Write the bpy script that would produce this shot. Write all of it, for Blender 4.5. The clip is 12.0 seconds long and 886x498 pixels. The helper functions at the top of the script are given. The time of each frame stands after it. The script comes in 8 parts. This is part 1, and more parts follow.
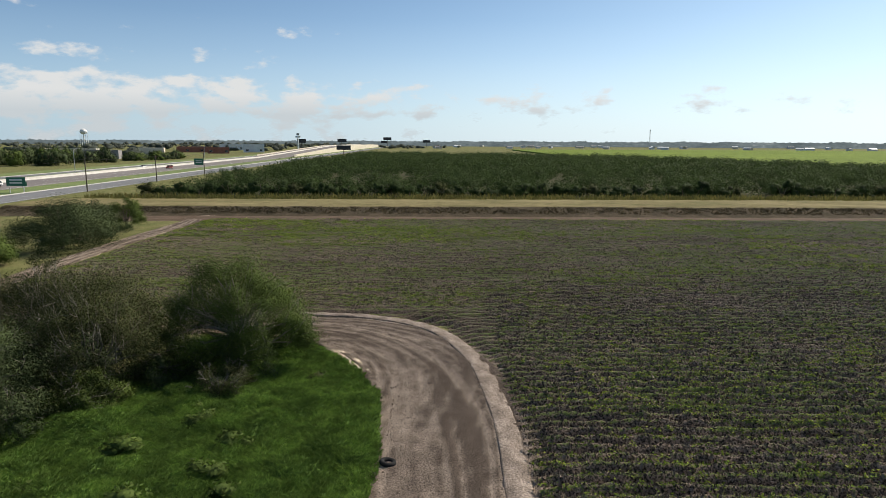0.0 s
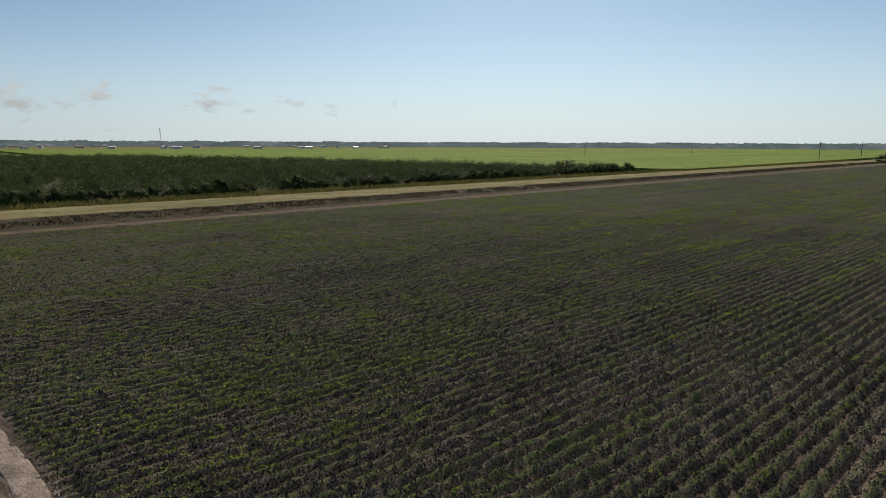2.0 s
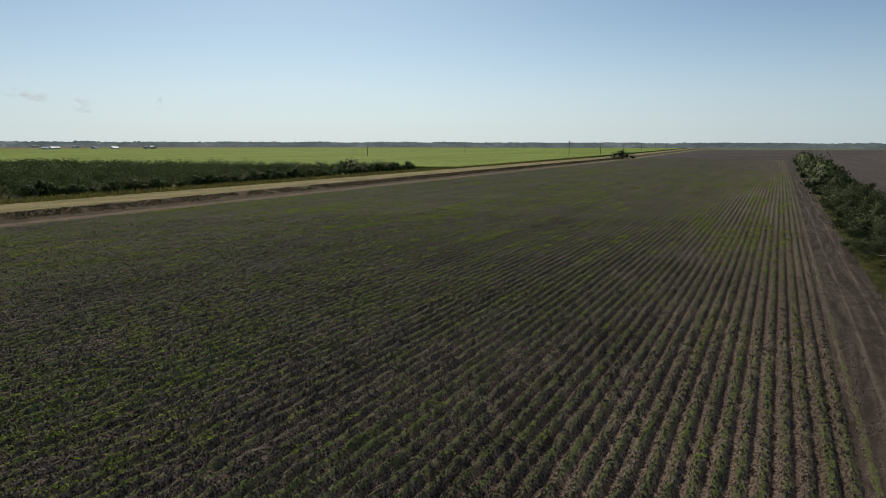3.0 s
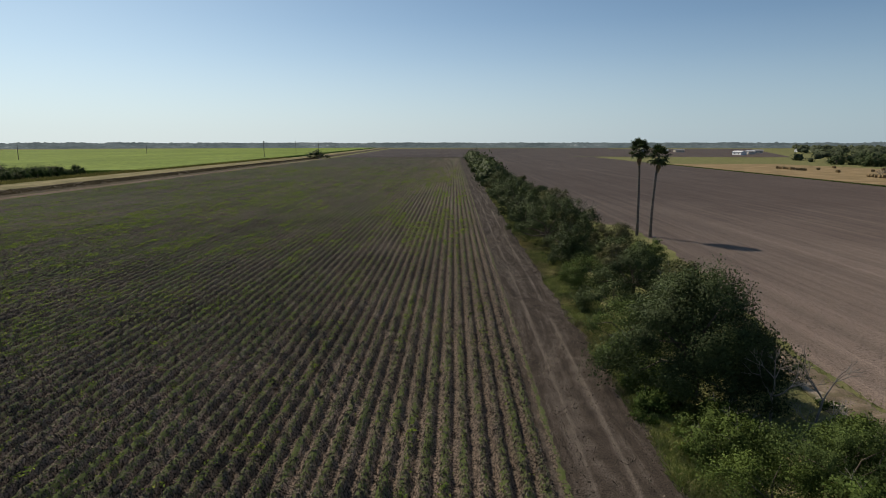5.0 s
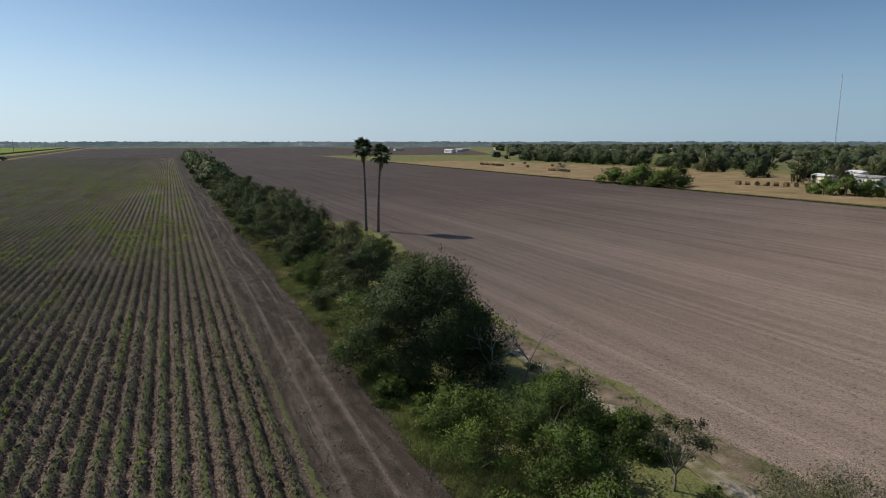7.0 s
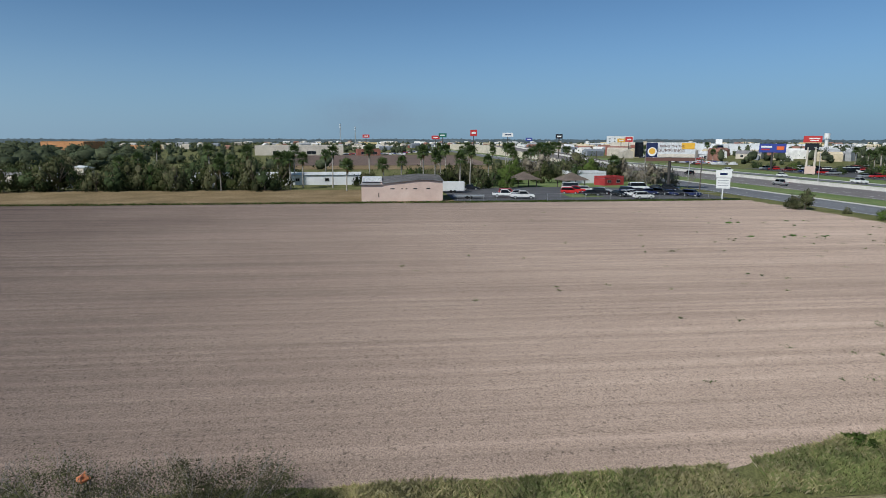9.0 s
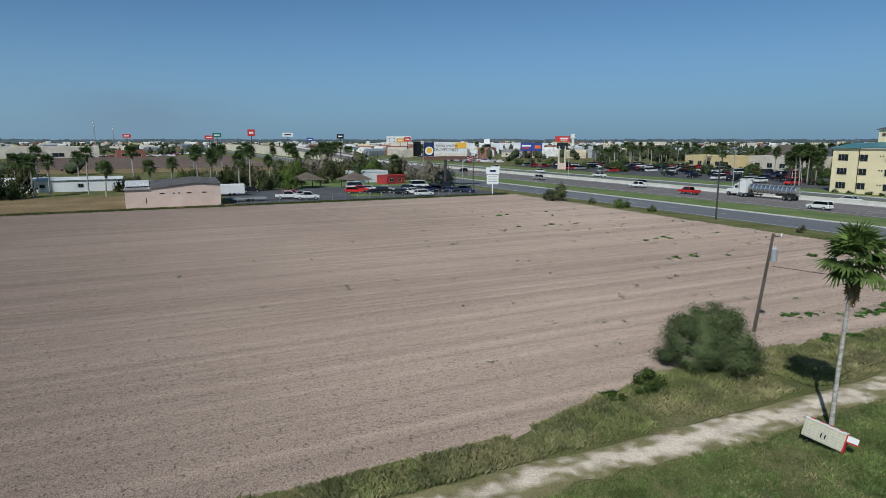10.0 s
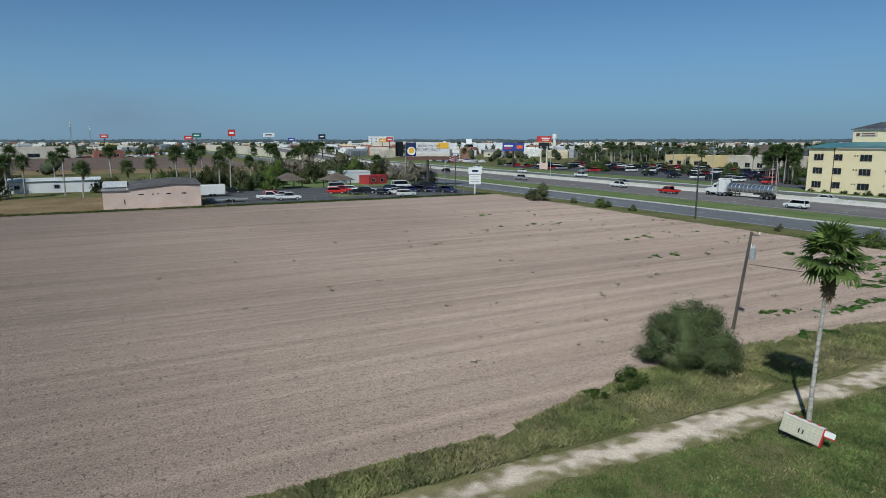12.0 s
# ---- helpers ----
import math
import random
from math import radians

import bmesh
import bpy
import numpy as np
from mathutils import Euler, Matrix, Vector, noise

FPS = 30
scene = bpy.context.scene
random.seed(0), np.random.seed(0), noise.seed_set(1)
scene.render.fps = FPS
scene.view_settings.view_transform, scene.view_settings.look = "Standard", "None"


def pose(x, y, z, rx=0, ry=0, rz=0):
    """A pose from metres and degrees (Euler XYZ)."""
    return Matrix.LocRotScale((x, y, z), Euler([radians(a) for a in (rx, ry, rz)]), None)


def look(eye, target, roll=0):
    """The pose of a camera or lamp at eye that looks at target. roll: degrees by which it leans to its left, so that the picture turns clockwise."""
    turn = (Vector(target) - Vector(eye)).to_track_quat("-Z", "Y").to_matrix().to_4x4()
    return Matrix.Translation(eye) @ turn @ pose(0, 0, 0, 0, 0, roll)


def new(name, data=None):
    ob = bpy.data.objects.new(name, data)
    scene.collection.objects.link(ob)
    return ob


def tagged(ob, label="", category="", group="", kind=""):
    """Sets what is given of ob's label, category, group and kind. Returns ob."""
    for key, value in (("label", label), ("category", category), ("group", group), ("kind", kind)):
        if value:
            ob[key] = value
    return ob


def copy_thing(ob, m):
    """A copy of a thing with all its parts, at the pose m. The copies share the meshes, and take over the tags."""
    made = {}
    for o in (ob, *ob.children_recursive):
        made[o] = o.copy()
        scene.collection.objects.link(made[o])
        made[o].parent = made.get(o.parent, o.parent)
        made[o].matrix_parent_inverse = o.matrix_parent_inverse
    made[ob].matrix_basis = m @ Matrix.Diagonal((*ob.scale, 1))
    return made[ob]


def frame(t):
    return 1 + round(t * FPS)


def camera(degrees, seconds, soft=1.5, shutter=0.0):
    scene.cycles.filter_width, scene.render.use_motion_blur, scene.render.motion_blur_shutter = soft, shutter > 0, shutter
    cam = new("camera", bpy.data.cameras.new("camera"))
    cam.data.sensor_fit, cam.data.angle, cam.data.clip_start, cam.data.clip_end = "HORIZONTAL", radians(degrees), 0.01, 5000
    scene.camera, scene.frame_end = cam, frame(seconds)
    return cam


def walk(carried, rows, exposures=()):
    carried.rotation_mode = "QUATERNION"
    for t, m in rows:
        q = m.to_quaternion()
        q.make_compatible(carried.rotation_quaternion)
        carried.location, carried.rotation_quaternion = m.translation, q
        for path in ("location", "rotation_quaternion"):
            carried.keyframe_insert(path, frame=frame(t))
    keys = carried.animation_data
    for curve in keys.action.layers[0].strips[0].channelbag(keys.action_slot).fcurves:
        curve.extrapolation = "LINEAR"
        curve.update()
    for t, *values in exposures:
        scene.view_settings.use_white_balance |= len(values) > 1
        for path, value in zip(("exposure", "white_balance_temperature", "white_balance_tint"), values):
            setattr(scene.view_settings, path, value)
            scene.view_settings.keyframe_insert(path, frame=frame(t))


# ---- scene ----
cam = camera(70.95, 12.0, soft=0.8)
EYE = (0.0, 0.0, 14.0)
# seconds, heading turn, tilt, roll
PATH = [
    (0.0, -90.00, -9.82, 0.22), (0.5, -100.60, -9.80, 0.22), (1.0, -111.29, -9.80, 0.25), (1.5, -121.79, -9.75, 0.22),
    (2.0, -132.24, -9.75, 0.22), (2.5, -142.64, -9.73, 0.19), (3.0, -151.81, -9.73, 0.14), (3.5, -159.98, -9.74, 0.06),
    (3.7, -163.09, -9.73, 0.06), (5.3, -180.42, -9.70, 0.00), (5.5, -180.73, -9.71, 0.02), (6.0, -181.28, -9.71, 0.00),
    (6.5, -188.32, -9.75, 0.05), (6.7, -194.09, -9.77, 0.03), (8.3, -248.84, -9.92, 0.06), (8.5, -256.24, -9.95, 0.10),
    (9.0, -275.58, -10.01, 0.07), (9.3, -287.00, -10.04, 0.03), (9.5, -291.74, -10.05, 0.02), (10.0, -295.22, -10.00, 0.00),
    (10.5, -295.93, -9.99, 0.01), (11.0, -296.34, -9.98, 0.01), (11.5, -296.63, -9.98, -0.01), (12.0, -296.83, -9.99, -0.03),
]
walk(cam, [(t, pose(*EYE, 90 + tilt, 0, turn) @ pose(0, 0, 0, 0, 0, roll)) for t, turn, tilt, roll in PATH],
     exposures=[(0.0, 0.48, 7350, 11), (1.0, 0.27, 7400, 11), (2.5, -0.05, 7500, 11), (5.5, 0.06, 7450, 11), (6.7, 0.10, 7050, 11), (8.3, 0.12, 6450, 10), (9.5, -0.20, 6150, 6.5), (12.0, -0.26, 6020, 4)])

# ---------- daylight ----------
SUN_AZ, SUN_EL = radians(139), radians(43)
world = bpy.data.worlds.new("sky")
scene.world = world
world.use_nodes = True
wn = world.node_tree.nodes
sky = wn.new("ShaderNodeTexSky")
sky.sky_type = "NISHITA"
sky.sun_disc = False
sky.sun_elevation, sky.sun_rotation = SUN_EL, SUN_AZ
sky.air_density, sky.dust_density, sky.ozone_density = 0.6, 1.6, 4.5
sky.altitude = 800
wn["Background"].inputs["Strength"].default_value = 0.100
soft_sky = wn.new("ShaderNodeHueSaturation")
soft_sky.inputs["Saturation"].default_value = 0.95
tint = wn.new("ShaderNodeMix")
tint.data_type, tint.blend_type = "RGBA", "MULTIPLY"
tint.inputs[0].default_value, tint.inputs[7].default_value = 1.0, (0.87, 1.07, 1.05, 1)
world.node_tree.links.new(sky.outputs[0], soft_sky.inputs["Color"])
world.node_tree.links.new(soft_sky.outputs[0], tint.inputs[6])
world.node_tree.links.new(tint.outputs[2], wn["Background"].inputs["Color"])

sun_data = bpy.data.lights.new("sun", "SUN")
sun_data.energy, sun_data.angle, sun_data.color = 4.0, radians(0.53), (1.0, 0.955, 0.89)
sun = new("sun", sun_data)
to_sun = Vector((math.sin(SUN_AZ) * math.cos(SUN_EL), math.cos(SUN_AZ) * math.cos(SUN_EL), math.sin(SUN_EL)))
sun.matrix_world = look(to_sun * 200, (0, 0, 0))

# ---------- small helpers ----------
rng = np.random.default_rng(7)
PI = math.pi


def thing(name, label, category, loc=(0, 0, 0), turn=0, group="", kind=""):
    """An empty at a thing's base that carries its parts."""
    ob = new(name)
    ob.empty_display_size = 0.1
    ob.matrix_world = pose(*loc, 0, 0, turn)
    return tagged(ob, label, category, group, kind)


def mesh_of(name, bm, smooth=False):
    me = bpy.data.meshes.new(name)
    bm.to_mesh(me)
    bm.free()
    if smooth:
        me.polygons.foreach_set("use_smooth", [True] * len(me.polygons))
    return me


def raw_mesh(name, verts, faces, smooth=False, normals=None):
    me = bpy.data.meshes.new(name)
    me.from_pydata([tuple(v) for v in np.asarray(verts, float).tolist()], [], np.asarray(faces).tolist())
    if smooth:
        me.polygons.foreach_set("use_smooth", [True] * len(me.polygons))
    if normals is not None:
        me.polygons.foreach_set("use_smooth", [True] * len(me.polygons))
        me.normals_split_custom_set_from_vertices(np.asarray(normals, float).tolist())
    return me


def part(name, shape, material, parent=None, label="", smooth=False):
    """Links a bmesh or a mesh as one object under a thing or a part."""
    me = mesh_of(name, shape, smooth) if isinstance(shape, bmesh.types.BMesh) else shape
    if material is not None and not me.materials:
        me.materials.append(material)
    ob = new(name, me)
    if parent is not None:
        ob.parent = parent
    if material is not None and me.materials[0] != material:
        ob.material_slots[0].link = "OBJECT"
        ob.material_slots[0].material = material
    if label:
        ob["label"] = label
    return ob


def add_box(bm, cx, cy, cz, sx, sy, sz, turn=0.0, bevel=0.0):
    """A box centred at cx, cy, cz."""
    m = Matrix.Translation((cx, cy, cz)) @ Matrix.Rotation(radians(turn), 4, "Z") @ Matrix.Diagonal((sx, sy, sz, 1))
    made = bmesh.ops.create_cube(bm, size=1, matrix=m)["verts"]
    if bevel:
        edges = list({e for v in made for e in v.link_edges})
        bmesh.ops.bevel(bm, geom=edges, offset=bevel, segments=1, affect="EDGES")
    return bm


def box(cx, cy, cz, sx, sy, sz, turn=0.0, bevel=0.0):
    return add_box(bmesh.new(), cx, cy, cz, sx, sy, sz, turn, bevel)


def add_rod(bm, a, b, r0, r1=None, seg=8):
    """A tapered rod from a to b."""
    a, b = Vector(a), Vector(b)
    r1 = r0 if r1 is None else r1
    d = b - a
    m = Matrix.Translation((a + b) / 2) @ d.to_track_quat("Z", "Y").to_matrix().to_4x4()
    bmesh.ops.create_cone(bm, cap_ends=True, segments=seg, radius1=r0, radius2=max(r1, 0.002), depth=d.length, matrix=m)
    return bm


def rod(a, b, r0, r1=None, seg=8):
    return add_rod(bmesh.new(), a, b, r0, r1, seg)


def prism(outline, z0, z1, bm=None):
    """An upright prism over an outline of (x, y)."""
    bm = bm or bmesh.new()
    lo = [bm.verts.new((x, y, z0)) for x, y in outline]
    hi = [bm.verts.new((x, y, z1)) for x, y in outline]
    n = len(lo)
    bm.faces.new(hi)
    bm.faces.new(lo[::-1])
    for i in range(n):
        bm.faces.new((lo[i], lo[(i + 1) % n], hi[(i + 1) % n], hi[i]))
    bmesh.ops.recalc_face_normals(bm, faces=bm.faces)
    return bm


TABLE = np.random.default_rng(3).random((256, 256))


def vnoise(x, y, size, seed=0):
    """Smooth value noise, 0 to 1, with lumps of the given size in metres."""
    x, y = np.asarray(x, float) / size + seed * 17.31, np.asarray(y, float) / size + seed * 9.77
    i, j = np.floor(x).astype(int), np.floor(y).astype(int)
    u, v = x - i, y - j
    u, v = u * u * (3 - 2 * u), v * v * (3 - 2 * v)
    a, b = TABLE[i % 256, j % 256], TABLE[(i + 1) % 256, j % 256]
    c, d = TABLE[i % 256, (j + 1) % 256], TABLE[(i + 1) % 256, (j + 1) % 256]
    return (a * (1 - u) + b * u) * (1 - v) + (c * (1 - u) + d * u) * v


def grid_arrays(xx, yy, zz, first=0):
    """Vertices and quads of a sheet from 2D arrays."""
    n, m = xx.shape
    v = np.stack([xx, yy, zz], -1).reshape(-1, 3)
    k = np.arange(n * m).reshape(n, m) + first
    f = np.stack([k[:-1, :-1], k[1:, :-1], k[1:, 1:], k[:-1, 1:]], -1).reshape(-1, 4)
    return v, f


def join_arrays(pieces):
    vs, fs, n = [], [], 0
    for v, f in pieces:
        vs.append(v)
        fs.append(np.asarray(f) + n)
        n += len(v)
    return np.concatenate(vs), np.concatenate(fs)


# ---------- materials ----------
def nodes_of(name):
    m = bpy.data.materials.new(name)
    m.use_nodes = True
    return m, m.node_tree.nodes, m.node_tree.links, m.node_tree.nodes["Principled BSDF"]


def ramp(nt, stops):
    r = nt.new("ShaderNodeValToRGB")
    e = r.color_ramp.elements
    while len(e) < len(stops):
        e.new(0.5)
    for k, (p, c) in zip(e, stops):
        k.position, k.color = p, (*c, 1)
    return r


def noise_node(nt, ln, vec, scale, detail=4, rough=0.55):
    n = nt.new("ShaderNodeTexNoise")
    n.inputs["Scale"].default_value, n.inputs["Detail"].default_value, n.inputs["Roughness"].default_value = scale, detail, rough
    ln.new(vec, n.inputs["Vector"])
    return n


def mix_node(nt, ln, a, b, fac, mode="MIX"):
    x = nt.new("ShaderNodeMix")
    x.data_type, x.blend_type = "RGBA", mode
    for socket, value in ((x.inputs[0], fac), (x.inputs[6], a), (x.inputs[7], b)):
        if isinstance(value, (int, float)):
            socket.default_value = value
        elif isinstance(value, tuple):
            socket.default_value = (*value, 1)
        else:
            ln.new(value, socket)
    return x.outputs[2]


def surface(name, stops, size=1.0, fine=0.1, rough=0.85, bump=0.3, stretch=(1, 1, 1), world_space=False, metal=0.0,
            fine_amount=0.35, spec=0.3, per_object=0.0):
    """A mottled surface: large stains of the given size in metres, fine grain, and bump."""
    m, nt, ln, bsdf = nodes_of(name)
    if world_space:
        src = nt.new("ShaderNodeNewGeometry").outputs["Position"]
    else:
        src = nt.new("ShaderNodeTexCoord").outputs["Object"]
    mp = nt.new("ShaderNodeMapping")
    mp.inputs["Scale"].default_value = stretch
    ln.new(src, mp.inputs["Vector"])
    vec = mp.outputs[0]
    big, small = noise_node(nt, ln, vec, 1 / size), noise_node(nt, ln, vec, 1 / fine, 3, 0.6)
    lo, hi = min(s[0] for s in stops), max(s[0] for s in stops)
    r = ramp(nt, [(0.28 + 0.44 * p, c) for p, c in stops])
    ln.new(big.outputs[0], r.inputs[0])
    r2 = ramp(nt, [(0.3, (1 - fine_amount,) * 3), (0.7, (1 + fine_amount * 0.6,) * 3)])
    ln.new(small.outputs[0], r2.inputs[0])
    col = mix_node(nt, ln, r.outputs[0], r2.outputs[0], 1.0, "MULTIPLY")
    if per_object:
        info = nt.new("ShaderNodeObjectInfo")
        r3 = ramp(nt, [(0, (1 - per_object,) * 3), (1, (1 + per_object,) * 3)])
        ln.new(info.outputs["Random"], r3.inputs[0])
        col = mix_node(nt, ln, col, r3.outputs[0], 1.0, "MULTIPLY")
    ln.new(col, bsdf.inputs["Base Color"])
    bsdf.inputs["Roughness"].default_value, bsdf.inputs["Metallic"].default_value = rough, metal
    bsdf.inputs["Specular IOR Level"].default_value = spec
    if bump:
        b = nt.new("ShaderNodeBump")
        b.inputs["Strength"].default_value, b.inputs["Distance"].default_value = bump, fine * 0.5
        ln.new(small.outputs[0], b.inputs["Height"])
        ln.new(b.outputs[0], bsdf.inputs["Normal"])
    return m


def leaf_material(name, dark, light, through_light=0.25, rough=0.55, stray=None, grain=0.35):
    """Leaves: each island its own shade, some light passing through."""
    m, nt, ln, bsdf = nodes_of(name)
    g = nt.new("ShaderNodeNewGeometry")
    stops = [(0.0, dark), (0.75, light)] + ([(1.0, stray)] if stray else [])
    r = ramp(nt, stops)
    ln.new(g.outputs["Random Per Island"], r.inputs[0])
    n = noise_node(nt, ln, g.outputs["Position"], 0.45, 2)
    r2 = ramp(nt, [(0.35, (0.7, 0.72, 0.7)), (0.65, (1.2, 1.18, 1.1))])
    ln.new(n.outputs[0], r2.inputs[0])
    col = mix_node(nt, ln, r.outputs[0], r2.outputs[0], 1.0, "MULTIPLY")
    fine = noise_node(nt, ln, g.outputs["Position"], 1 / grain, 4, 0.7)
    r3 = ramp(nt, [(0.36, (0.72, 0.72, 0.72)), (0.64, (1.22, 1.22, 1.18))])
    ln.new(fine.outputs[0], r3.inputs[0])
    col = mix_node(nt, ln, col, r3.outputs[0], 1.0, "MULTIPLY")
    bp = nt.new("ShaderNodeBump")
    bp.inputs["Strength"].default_value, bp.inputs["Distance"].default_value = 0.35, grain * 0.5
    ln.new(fine.outputs[0], bp.inputs["Height"])
    ln.new(bp.outputs[0], bsdf.inputs["Normal"])
    ln.new(col, bsdf.inputs["Base Color"])
    bsdf.inputs["Roughness"].default_value = rough + 0.2
    bsdf.inputs["Specular IOR Level"].default_value = 0.10
    tr = nt.new("ShaderNodeBsdfTranslucent")
    ln.new(col, tr.inputs["Color"])
    mx = nt.new("ShaderNodeMixShader")
    mx.inputs[0].default_value = through_light
    ln.new(bsdf.outputs[0], mx.inputs[1])
    ln.new(tr.outputs[0], mx.inputs[2])
    ln.new(mx.outputs[0], nt["Material Output"].inputs["Surface"])
    return m


def soil_material(name, pale, mid, deep, weeds, weed_amount, pitch, patch=9.0, clod=0.18, bump=0.6, streaks=0.0, darker_end=None, crumb_shade=(0.32, 1.5), crisp=0.11, specks=0.0, lift_by=0.035):
    """Tilled soil with clods, faint tractor bands along y, and low weeds along the rows."""
    m, nt, ln, bsdf = nodes_of(name)
    pos = nt.new("ShaderNodeNewGeometry").outputs["Position"]
    band = nt.new("ShaderNodeMapping")
    band.inputs["Scale"].default_value = (1, 0.06, 1)
    ln.new(pos, band.inputs["Vector"])
    wide = noise_node(nt, ln, band.outputs[0], 0.22, 3)
    patches = noise_node(nt, ln, pos, 1 / patch, 4)
    grain = noise_node(nt, ln, pos, 1 / clod, 5, 0.7)
    tone = mix_node(nt, ln, wide.outputs[0], patches.outputs[0], 0.5)
    r = ramp(nt, [(0.34, deep), (0.5, mid), (0.66, pale)])
    ln.new(tone, r.inputs[0])
    # crumb tone, with the shadows between clods painted into the grain's low spots
    r2 = ramp(nt, [(0.49 - crisp, (crumb_shade[0],) * 3), (0.49 + crisp, (crumb_shade[1],) * 3)])
    ln.new(grain.outputs[0], r2.inputs[0])
    col = mix_node(nt, ln, r.outputs[0], r2.outputs[0], 1.0, "MULTIPLY")
    if streaks:
        long_band = nt.new("ShaderNodeMapping")
        long_band.inputs["Scale"].default_value = (1, 0.006, 1)
        ln.new(pos, long_band.inputs["Vector"])
        thin = noise_node(nt, ln, long_band.outputs[0], 0.85, 5, 0.68)
        r4 = ramp(nt, [(0.35, (1 - streaks,) * 3), (0.65, (1 + streaks,) * 3)])
        ln.new(thin.outputs[0], r4.inputs[0])
        col = mix_node(nt, ln, col, r4.outputs[0], 1.0, "MULTIPLY")
    if specks:
        # scattered darker specks
        dots = noise_node(nt, ln, pos, 5.5, 3, 0.6)
        r5 = ramp(nt, [(0.57, (1, 1, 1)), (0.65, (1 - specks,) * 3)])
        ln.new(dots.outputs[0], r5.inputs[0])
        col = mix_node(nt, ln, col, r5.outputs[0], 1.0, "MULTIPLY")
    if darker_end:
        # the soil is coloured darker towards the south-western end
        sep = nt.new("ShaderNodeSeparateXYZ")
        ln.new(pos, sep.inputs[0])
        darken = nt.new("ShaderNodeMapRange")
        darken.interpolation_type = "SMOOTHSTEP"
        darken.inputs["From Min"].default_value, darken.inputs["From Max"].default_value = darker_end[0], darker_end[1]
        shift = nt.new("ShaderNodeMath")
        shift.operation = "MULTIPLY_ADD"
        ln.new(patches.outputs[0], shift.inputs[0])
        shift.inputs[1].default_value = 90
        west = nt.new("ShaderNodeMath")
        west.operation = "MULTIPLY_ADD"
        ln.new(sep.outputs["X"], west.inputs[0])
        west.inputs[1].default_value = 0.6
        ln.new(sep.outputs["Y"], west.inputs[2])
        ln.new(west.outputs[0], shift.inputs[2])
        ln.new(shift.outputs[0], darken.inputs["Value"])
        col = mix_node(nt, ln, col, mix_node(nt, ln, col, (darker_end[2] * 1.02, darker_end[2] * 0.97, darker_end[2]), 1.0, "MULTIPLY"), darken.outputs[0])
    if weed_amount:
        wm = nt.new("ShaderNodeMapping")
        wm.inputs["Scale"].default_value = (1, 0.25, 1)
        ln.new(pos, wm.inputs["Vector"])
        w1 = noise_node(nt, ln, wm.outputs[0], 0.09, 5, 0.65)
        w2 = noise_node(nt, ln, pos, 6.0, 4, 0.8)
        w3 = noise_node(nt, ln, wm.outputs[0], 1.1, 3, 0.7)
        w = mix_node(nt, ln, mix_node(nt, ln, w1.outputs[0], w3.outputs[0], 0.5), w2.outputs[0], 0.5)
        # they stand on the ridges
        part_x = nt.new("ShaderNodeSeparateXYZ")
        ln.new(pos, part_x.inputs[0])
        wave = nt.new("ShaderNodeMath")
        wave.operation = "MULTIPLY"
        ln.new(part_x.outputs["X"], wave.inputs[0])
        wave.inputs[1].default_value = 2 * PI / pitch
        crest = nt.new("ShaderNodeMath")
        crest.operation = "COSINE"
        shift_row = nt.new("ShaderNodeMath")
        shift_row.operation = "SUBTRACT"
        ln.new(wave.outputs[0], shift_row.inputs[0])
        shift_row.inputs[1].default_value = 2 * PI * 0.36 / pitch
        ln.new(shift_row.outputs[0], crest.inputs[0])
        lift = nt.new("ShaderNodeMath")
        lift.operation = "MULTIPLY_ADD"
        ln.new(crest.outputs[0], lift.inputs[0])
        lift.inputs[1].default_value = lift_by
        ln.new(w, lift.inputs[2])
        r3 = ramp(nt, [(0.60 - weed_amount, (0, 0, 0)), (0.66 - weed_amount, (1, 1, 1))])
        ln.new(lift.outputs[0], r3.inputs[0])
        col = mix_node(nt, ln, col, weeds, r3.outputs[0])
    ln.new(col, bsdf.inputs["Base Color"])
    bsdf.inputs["Roughness"].default_value = 0.95
    bsdf.inputs["Diffuse Roughness"].default_value = 1.0
    bsdf.inputs["Specular IOR Level"].default_value = 0.12
    b = nt.new("ShaderNodeBump")
    b.inputs["Strength"].default_value, b.inputs["Distance"].default_value = bump, clod * 0.9
    ln.new(grain.outputs[0], b.inputs["Height"])
    ln.new(b.outputs[0], bsdf.inputs["Normal"])
    return m


crop_soil = soil_material("crop_soil", (0.268, 0.202, 0.156), (0.195, 0.147, 0.112), (0.125, 0.094, 0.071), (0.14, 0.175, 0.052), 0.072, 0.84, 14, 0.11, 1.0, crumb_shade=(0.12, 1.6), crisp=0.065, lift_by=0.07)
brown_soil = soil_material("brown_soil", (0.350, 0.272, 0.222), (0.312, 0.240, 0.196), (0.268, 0.205, 0.168), (0.1, 0.15, 0.04), 0.0, 1.0, 40, 0.075, 0.9, 0.21, darker_end=(92, -190, 0.38), crumb_shade=(0.62, 1.36), crisp=0.10, specks=0.5)
dark_soil = soil_material("dark_soil", (0.15, 0.112, 0.098), (0.112, 0.082, 0.072), (0.085, 0.062, 0.054), (0.1, 0.15, 0.04), 0.0, 1.0, 60, 0.6, crumb_shade=(0.8, 1.15))
cane_green = surface("cane_green", [(0, (0.115, 0.165, 0.028)), (1, (0.165, 0.228, 0.042))], 60, 2.5, 0.9, 0.8, (1, 0.35, 1), True, spec=0.05)
land = surface("land", [(0, (0.10, 0.112, 0.042)), (0.4, (0.145, 0.15, 0.06)), (0.7, (0.170, 0.165, 0.074)), (1, (0.215, 0.19, 0.10))], 4, 0.10, 0.95, 0.8, (1, 1, 1), True, spec=0.05, fine_amount=0.5)
